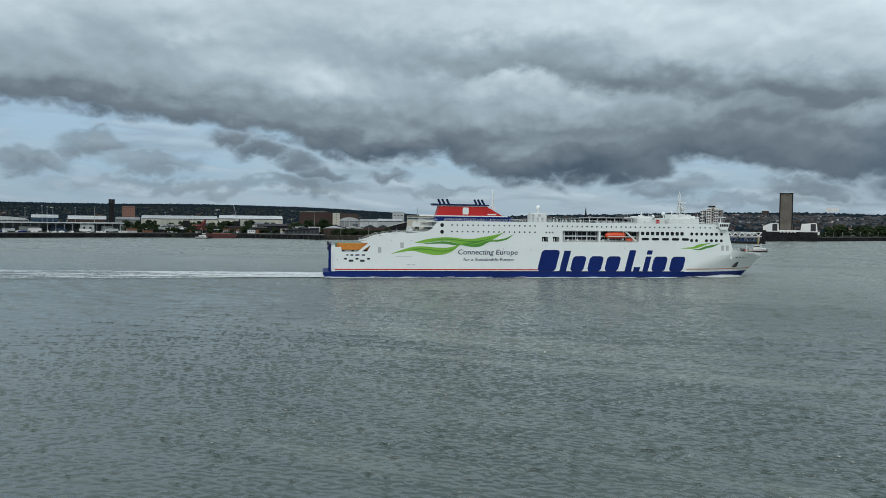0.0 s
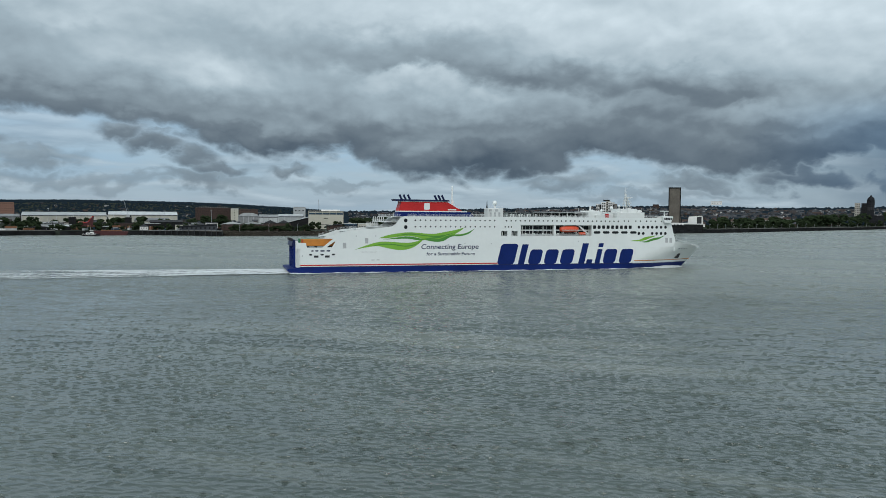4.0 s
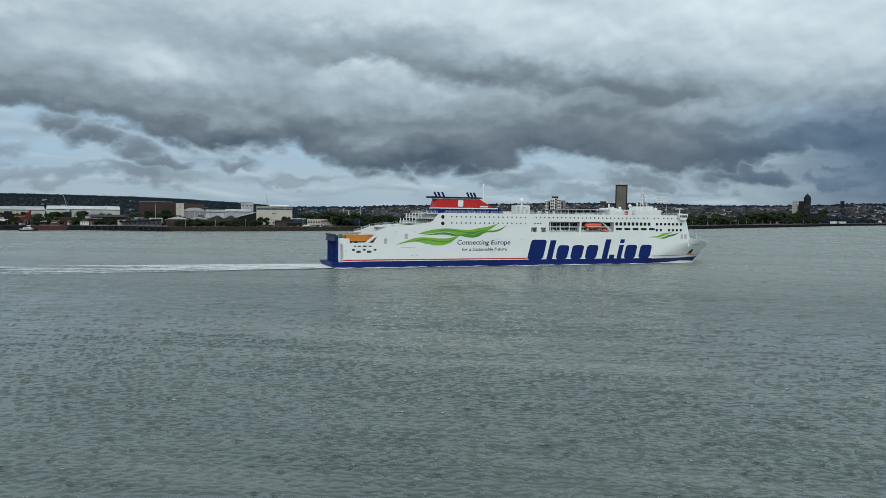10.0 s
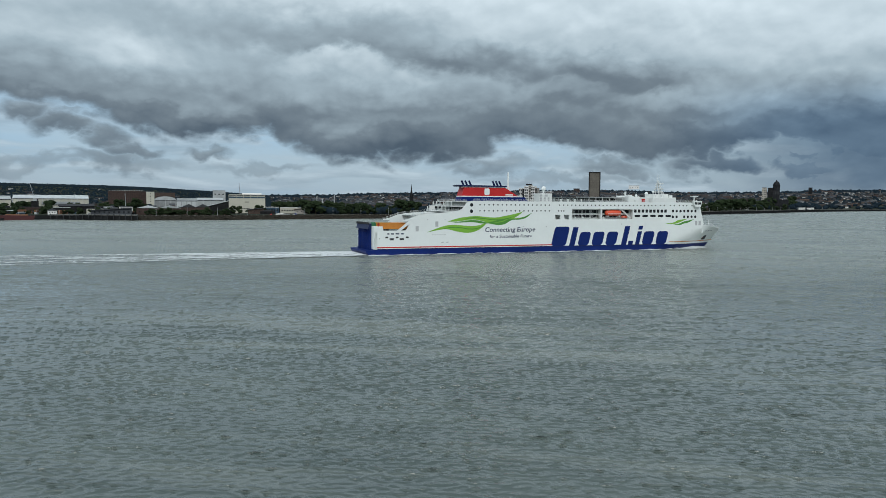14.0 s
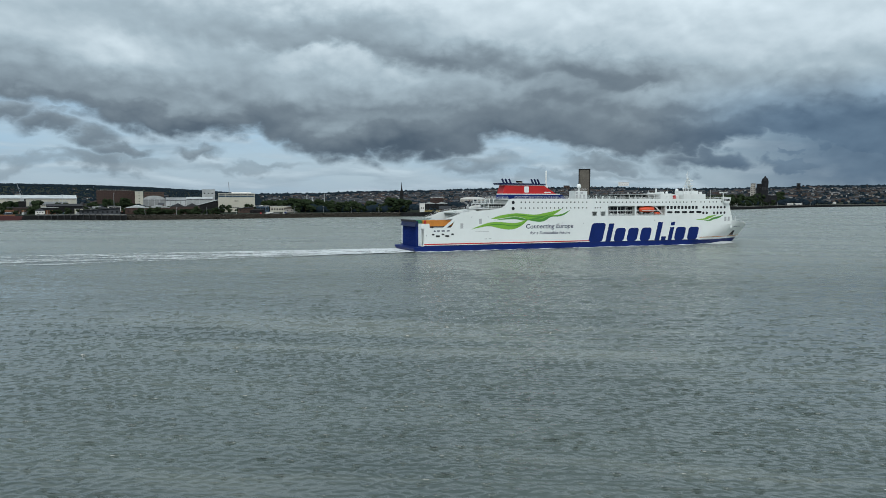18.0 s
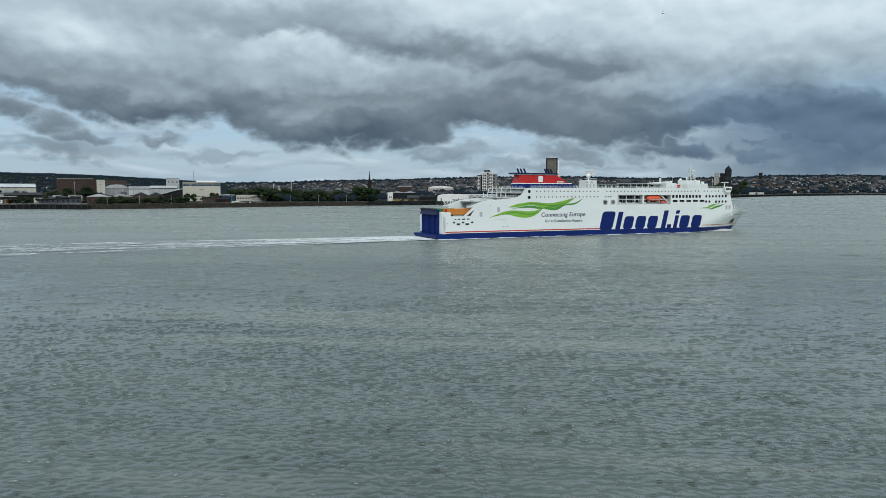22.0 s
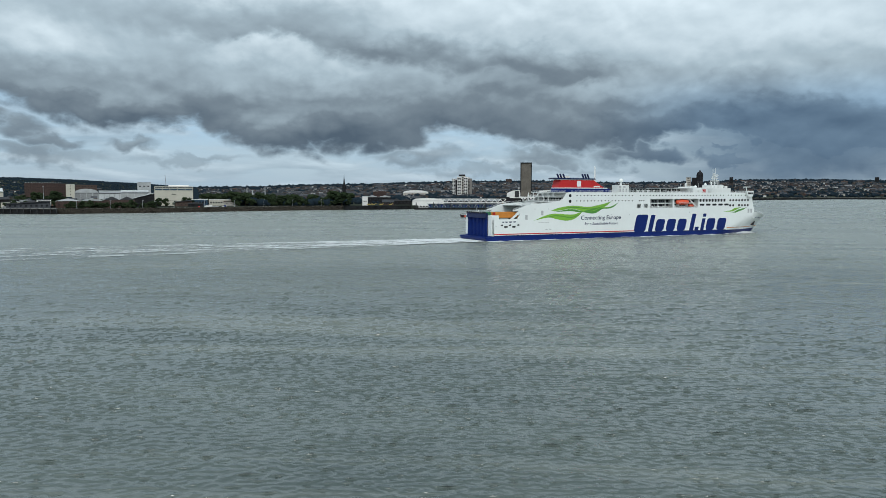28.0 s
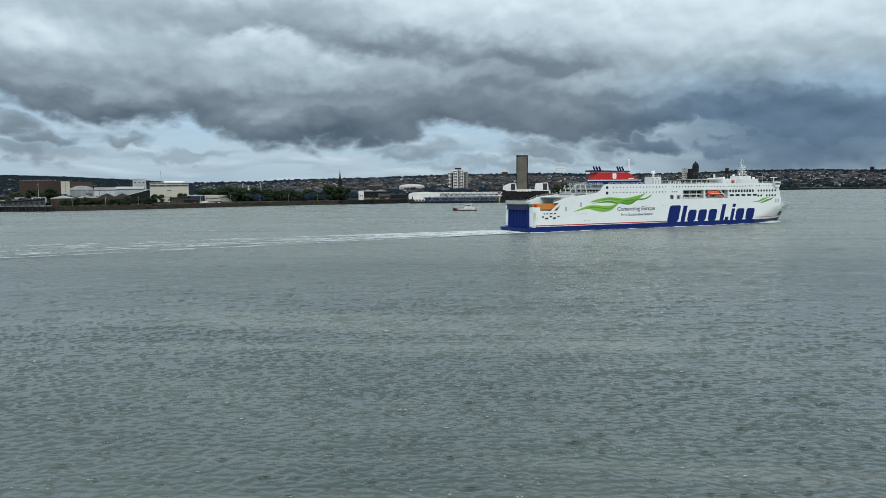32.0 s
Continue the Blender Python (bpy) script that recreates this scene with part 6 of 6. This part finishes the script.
part("radar_arch", boxes((-6.2, -5.6, -2.2, 2.2, 3.6, 7.4), bevel=.1), RENDER_WHITE, pilot)
rs = thing("red_ship", pose(*spot(-42.3, 1060), -1, 0, 0, 42.3), "red ship in the dock with a raised bow", "ship")
part("hull", prism([(-12, 4), (7, 4), (9.5, 22.6), (7.4, 22.0), (2.5, 15.0), (-11, 12.6)], 0, 9), PILOT_RED, rs)
part("rail_band", prism([(-11, 12.5), (2.5, 14.9), (7.4, 21.9), (9.5, 22.6), (9.5, 23.0), (7.2, 22.5), (2.3, 15.5), (-11, 13.1)], -.1, 9.1), RED, rs)
part("deckhouse", boxes((-9, -2, 2, 7, 13, 16), bevel=.2), BRICK_PALE, rs)
rb = thing("red_barge", pose(*spot(-40.64, 945), 0, 0, 0, 40.9), "long low rust-red barge at the dock wall", "barge")
part("hull", prism([(-18, -1), (15, -1), (17, 4.6), (-19, 5.4)], 0, 8), PILOT_RED, rb)
part("hatch", boxes((-12, 10, 1.5, 6.5, 4.6, 6.2), bevel=.2), RUST, rb)
part("bollard", lathe([(.3, 0), (.3, 1)], 6, at=(12, 1, 4.7)), BLACK, rb)


# trees, houses and woods
def leaf_ball(rng, n, lobes, size):
    """A crown of many small uneven leaf clumps gathered round its lobes."""
    t = bmesh.new()
    bmesh.ops.create_icosphere(t, subdivisions=1, radius=1)
    ico = np.array([v.co for v in t.verts])
    tri = np.array([[v.index for v in f.verts] for f in t.faces])
    t.free()
    vs, fs = [], []
    for i in range(n):
        c, r = lobes[rng.integers(len(lobes))]
        d = rng.normal(size=3)
        d /= np.linalg.norm(d)
        p = np.array(c) + d * r * rng.uniform(.45, 1.05) * np.array((1, 1, .85))
        k = size * rng.uniform(.6, 1.35)
        vs.append(ico * rng.uniform(.55, 1.25, (len(ico), 1)) * k * np.array((1, 1, .7)) + p)
        fs.append(tri + i * len(ico))
    return np.concatenate(vs), np.concatenate(fs)


def raw_mesh(name, v, f):
    me = bpy.data.meshes.new(name)
    me.from_pydata(v.tolist(), [], f.tolist())
    return me


def tree(seed, h, spread):
    rng = np.random.default_rng(seed)
    t = thing("tree", pose(0, 0, -80), "broad dark green leafy tree on the far bank", "tree", "trees on the far bank")
    bm = lathe([(.5, 0), (.32, h * .3), (.2, h * .62)], 7)
    lobes = [((0, 0, h * .60), h * .30), ((0, 0, h * .30), h * .24)]
    for k in range(6):
        a = k * 1.05 + rng.uniform(-.3, .3)
        e = (math.cos(a) * spread * rng.uniform(.4, .75), math.sin(a) * spread * rng.uniform(.4, .75), h * rng.uniform(.16, .78))
        bar((0, 0, h * rng.uniform(.12, .40)), e, .13, bm, 4)
        lobes.append((e, h * rng.uniform(.15, .24)))
    part("trunk", bm, BARK, t)
    part("crown", raw_mesh("crown", *leaf_ball(rng, 92, lobes, h * .122)), LEAF, t)
    return t


def house(seed, long, wall, roof):
    rng = np.random.default_rng(seed)
    h, dp = rng.uniform(5.2, 6.6), rng.uniform(8, 10)
    t = thing("house", pose(0, 0, -80), {"red_brown_brick": "brick terraced houses with pitched roof", "pale_house_wall": "pale-walled terraced houses with pitched roof", "white_render": "white rendered houses with pitched roof"}[wall.name], "house", "houses on the far bank")
    part("wall", boxes((-long / 2, long / 2, -dp / 2, dp / 2, -3, h)), wall, t)
    bm = prism([(-dp / 2 - .5, h - .2), (0, h + 3.6), (dp / 2 + .5, h - .2)], -long / 2 - .3, long / 2 + .3)
    bm.transform(Matrix(((0, 1, 0, 0), (1, 0, 0, 0), (0, 0, 1, 0), (0, 0, 0, 1))))
    bmesh.ops.recalc_face_normals(bm, faces=bm.faces)
    part("roof", bm, roof, t)
    n = max(1, int(long / 7))
    me = mesh_of(boxes((-.7, .7, -.1, 0, 0, 1.5)), "window")
    for i in range(n):
        x = -long / 2 + long * (i + .5) / n
        part("chimney", boxes((x - .5 + long / n / 2.6, x + .5 + long / n / 2.6, -.4, .4, h + 2.6, h + 5.0)), BRICK, t)
        for z in (.9, 3.5):
            part("window", me, GLASS, t).location = (x - 1.2, -dp / 2, z)
    return t


TREES = [tree(11, 11, 4.5), tree(12, 13, 5), tree(13, 9, 4.5), tree(14, 15, 5.5), tree(15, 7, 4)]
HOUSES = [house(21, 24, BRICK, SLATE), house(22, 16, BRICK, TILE), house(23, 20, PALE_WALL, SLATE), house(24, 12, RENDER_WHITE, TILE), house(25, 28, BRICK, TILE), house(26, 14, PALE_WALL, TILE)]
rng = np.random.default_rng(8)


def put_tree(az, r, k=None, size=1.0):
    k = int(rng.integers(5)) if k is None else k
    x, y = spot(az, r)
    m = pose(x, y, land(az, r) - .3, 0, 0, rng.uniform(0, 360)) @ Matrix.Diagonal((size, size, size * rng.uniform(.85, 1.1), 1))
    t = copy_thing(TREES[k], m)
    t.scale = m.to_scale()


def put_house(az, r, k=None, turn=None):
    k = int(rng.choice(6, p=(.27, .22, .15, .12, .16, .08))) if k is None else k
    x, y = spot(az, r)
    copy_thing(HOUSES[k], pose(x, y, land(az, r), 0, 0, -az + (rng.choice((0, 18, -24, 70)) + rng.uniform(-8, 8) if turn is None else turn)))


# single trees close to the water
for az in (-26.7, -26.25, -25.6, -24.85, -24.45):
    put_tree(az, 1060, (2, 4, 0, 1, 2)[int(abs(az * 10)) % 5], 1.05)
for az in np.arange(-32.5, -27.0, .24):
    put_tree(az + rng.uniform(-.12, .12), 932 + rng.uniform(0, 24), int(rng.choice((2, 4, 4, 0))), rng.uniform(.8, 1.15))
for az in np.arange(-21.7, -13.0, .13):
    put_tree(az + rng.uniform(-.08, .08), 1040 + rng.uniform(0, 110), None, rng.uniform(.95, 1.55))
for az in np.arange(-23.6, -20.4, .15):
    put_tree(az, 1130 + rng.uniform(0, 90), 3, rng.uniform(1.1, 1.5))
for az in np.arange(-35.6, -32.7, .2):
    put_tree(az, 1380 + rng.uniform(0, 90), None, rng.uniform(1.1, 1.7))
for az in np.arange(2.7, 9.2, .1):
    put_tree(az, bank(az) + 36 + rng.uniform(0, 200), None, rng.uniform(.9, 1.6))
for az in np.arange(-47, -36, .3):
    put_tree(az + rng.uniform(-.15, .15), rng.uniform(1120, 1420), None, rng.uniform(.8, 1.5))
for az in np.arange(8.9, 14.0, .07):
    put_tree(az + rng.uniform(-.05, .05), bank(az) + 45 + rng.uniform(0, 260), None, rng.uniform(1.3, 2.1))
for az in np.arange(-47, -27.5, .27):
    put_tree(az + rng.uniform(-.2, .2), 978 + rng.uniform(0, 130), int(rng.choice((2, 4, 0))), rng.uniform(.55, 1.15))
# house rows up the slope
for i in range(24):
    az = rng.uniform(-56, -35)
    put_house(az, bank(az) + 850 + 1500 * rng.random())
for az0, az1, n, near in ((-23, -13, 40, 180), (-13, -1.5, 55, 240), (-1.5, 9, 55, 130), (9, 26, 110, 110)):
    for i in range(n):
        az = rng.uniform(az0, az1)
        if 11.3 < az < 13.4 and rng.random() < .7:
            continue
        s = rng.random() ** 1.25
        put_house(az, bank(az) + near + (ridge(az) - bank(az) - near - 60) * s)
for t in TREES + HOUSES:
    for o in (*t.children_recursive, t):
        bpy.data.objects.remove(o)


def woods(name, picks, size, label):
    """Far woodland: many uneven clumps on the slopes, too far to pick apart."""
    g = np.random.default_rng(3)
    t = bmesh.new()
    bmesh.ops.create_icosphere(t, subdivisions=1, radius=1)
    ico = np.array([v.co for v in t.verts])
    tri = np.array([[v.index for v in f.verts] for f in t.faces])
    t.free()
    vs, fs = [], []
    for i, (az, r) in enumerate(picks):
        x, y = spot(az, r)
        k = size * g.uniform(.5, 1.3)
        vs.append(ico * g.uniform(.7, 1.2, (len(ico), 1)) * np.array((k * 1.2, k * 1.2, k)) + np.array((x, y, land(az, r) + k * .45)))
        fs.append(tri + i * len(ico))
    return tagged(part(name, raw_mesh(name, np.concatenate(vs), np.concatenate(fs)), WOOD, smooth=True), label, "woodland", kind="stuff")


west, east = [], []
while len(west) < 9000:
    az = rng.uniform(-60, -24)
    s = rng.random() ** .45
    west.append((az, bank(az) + 700 + (ridge(az) + 60 - bank(az) - 700) * s))
while len(east) < 13000:
    az = rng.uniform(-25, 28)
    s = rng.random() ** .75
    east.append((az, bank(az) + 150 + (ridge(az) + 40 - bank(az) - 150) * s))
west += [(az, ridge(az) + rng.uniform(-160, 40)) for az in np.arange(-60, -24, .006)]
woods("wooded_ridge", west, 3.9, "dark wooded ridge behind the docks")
park = [(az, bank(az) + 150 + rng.uniform(0, 200)) for az in np.arange(9.0, 14.2, .018)]
park += [(az, bank(az) + 60 + rng.uniform(0, 260)) for az in np.arange(13.8, 27, .05)]
park += [(az, max(1280, bank(az) + 150) + rng.uniform(0, 380)) for az in np.arange(-13, 2.6, .04)]
park += [(az, 1060 + rng.uniform(0, 110)) for az in np.arange(-21.8, -13.2, .05)]
park += [(az, ridge(az) - rng.uniform(-30, 260)) for az in np.arange(-24, 27, .02)]
park += [(az, 2790 + rng.uniform(-60, 20)) for az in np.arange(2.0, 4.6, .03)]
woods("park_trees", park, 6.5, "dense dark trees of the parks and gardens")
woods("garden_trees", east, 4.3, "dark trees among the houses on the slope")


def far_roofs(name, n, body, label, lo, hi):
    """Rows of houses too far to pick apart: small gabled bodies on the slope."""
    g = np.random.default_rng(17)
    vs, fs = [], []
    for i in range(n):
        az = g.uniform(lo, hi)
        near = bank(az) + (260 if az < 0 else 160)
        r = near + (ridge(az) - 230 - near) * g.random() ** .9
        x, y = spot(az, r)
        l, w2, h, k = (g.uniform(3.5, 6) if g.random() < .7 else g.uniform(7, 13)), g.uniform(3.0, 4.4), g.uniform(4.4, 6.2), g.uniform(2.6, 4.0)
        a = radians(-az) + g.choice((0, .3, -.5, 1.3, 1.57, 1.8)) + g.normal(0, .1)
        z0 = land(az, r)
        if body:
            p = np.array([(sx * l, sy * w2, z) for z in (-3, h) for sx, sy in ((-1, -1), (1, -1), (1, 1), (-1, 1))] + [(l, 0, h + k - .3), (-l, 0, h + k - .3)])
            f = [(3, 2, 1, 0), (0, 1, 5, 4), (1, 2, 6, 8, 5), (2, 3, 7, 6), (3, 0, 4, 9, 7)]
        else:
            p = np.array([(-l - .3, -w2 - .4, h - .1), (l + .3, -w2 - .4, h - .1), (l + .3, w2 + .4, h - .1), (-l - .3, w2 + .4, h - .1), (-l - .3, 0, h + k), (l + .3, 0, h + k)])
            f = [(0, 1, 5, 4), (2, 3, 4, 5), (0, 4, 3), (1, 2, 5)]
        c, s = math.cos(a), math.sin(a)
        q = np.stack([x + p[:, 0] * c - p[:, 1] * s, y + p[:, 0] * s + p[:, 1] * c, z0 + p[:, 2]], 1)
        fs += [tuple(v + len(vs) for v in face) for face in f]
        vs += q.tolist()
    me = bpy.data.meshes.new(name)
    me.from_pydata(vs, [], fs)
    m = bpy.data.materials.new(name + "_surface")
    m.use_nodes = True
    t = m.node_tree
    b = t.nodes["Principled BSDF"]
    isle = t.nodes.new("ShaderNodeNewGeometry").outputs["Random Per Island"]
    rp = t.nodes.new("ShaderNodeValToRGB")
    t.links.new(isle, rp.inputs[0])
    rp.color_ramp.interpolation = "CONSTANT"
    cols = ((0, (.066, .056, .051)), (.3, (.13, .105, .09)), (.45, (.074, .055, .048)), (.6, (.34, .31, .28)), (.8, (.68, .67, .64))) if body else ((0, (.050, .054, .060)), (.35, (.054, .047, .044)), (.65, (.085, .090, .098)), (.94, (.24, .24, .24)))
    for k2, (pp, cc) in enumerate(cols):
        el = rp.color_ramp.elements[k2] if k2 < 2 else rp.color_ramp.elements.new(pp)
        el.position, el.color = pp, (*cc, 1)
    pos = t.nodes.new("ShaderNodeTexCoord").outputs["Object"]
    t.links.new(blend(t, step(t, fbm(t, pos, .4, 4), .3, .7, 0, .35), rp.outputs[0], (.03, .03, .03)), b.inputs["Base Color"])
    b.inputs["Roughness"].default_value, b.inputs["Specular IOR Level"].default_value = .85, 0.0
    return tagged(part(name, me, m), label, "houses", kind="stuff")


far_roofs("far_house_walls", 2600, True, "brick and pale house walls packed on the far slope", -24, 27)
far_roofs("ridge_house_walls", 130, True, "pale house walls among the trees of the ridge", -57, -30)
far_roofs("ridge_house_roofs", 130, False, "grey and brown roofs among the trees of the ridge", -57, -30)
far_roofs("far_house_roofs", 2600, False, "grey and brown roofs packed on the far slope", -24, 27)


# a gull crossing high over the river
def gull():
    t = thing("gull", pose(0, 0, 60), "white and grey gull gliding over the river", "bird")
    part("body", lathe([(.02, -.30), (.09, -.12), (.11, .05), (.07, .2), (.05, .27), (.01, .36)], 8), RENDER_WHITE, t).rotation_euler = (0, radians(90), 0)
    for s in (-1, 1):
        part("wing", prism([(-.08, 0), (.10, 0), (.12, .02), (-.10, .02)], 0, .34), SHEET, t, "pale grey wing").matrix_local = pose(0, .05 * s, .04, 22 * s, 0, 0 if s > 0 else 180)
        part("wing_tip", prism([(-.07, 0), (.07, 0), (-.02, .015)], 0, .36), GREY, t).matrix_local = pose(-.03, .36 * s, .17, -6 * s, 0, -12 * s if s > 0 else 192)
    part("tail", boxes((-.42, -.24, -.06, .06, -.01, .02)), RENDER_WHITE, t)
    return t


bird = gull()


def motions():
    """The ferry steams down the river; its cargo, wake and the small boats go with it or on their own way."""
    way = lambda t: (SHIP * (-188.75 + 5.844 * t), SHIP * (288.02 + 3.775 * t), 33.37 - 0.032 * t)
    times = [0, 4, 8, 12, 16, 20, 24, 28, 32]
    rows = [(t, pose(way(t)[0], way(t)[1], 0, 0, 0, way(t)[2])) for t in times]
    walk(the_ferry, rows)
    walk(wake, rows)
    for ob, u, y, z in CARGO:
        walk(ob, [(t, m @ pose(u * SHIP, y * SHIP, z + lift(z))) for t, m in rows])
    small = [(0, -1.65, 741), (16, -2.8, 733), (30, -3.87, 727), (32, -4.0, 731)]
    walk(pilot, [(t, pose(*spot(az, r), 0, 0, 0, 180 - az - 6)) for t, az, r in small])
    walk(bird, [(t, pose(-194.4 + 9.72 * t, 166.6 - 1.387 * t, 136.2 - 3.69 * t, 0, 0, -8)) for t in (0, 16, 32)])
    walk(water, [(0, pose(-9, 6, 0)), (32, pose(9, -6, 0))])


motions()
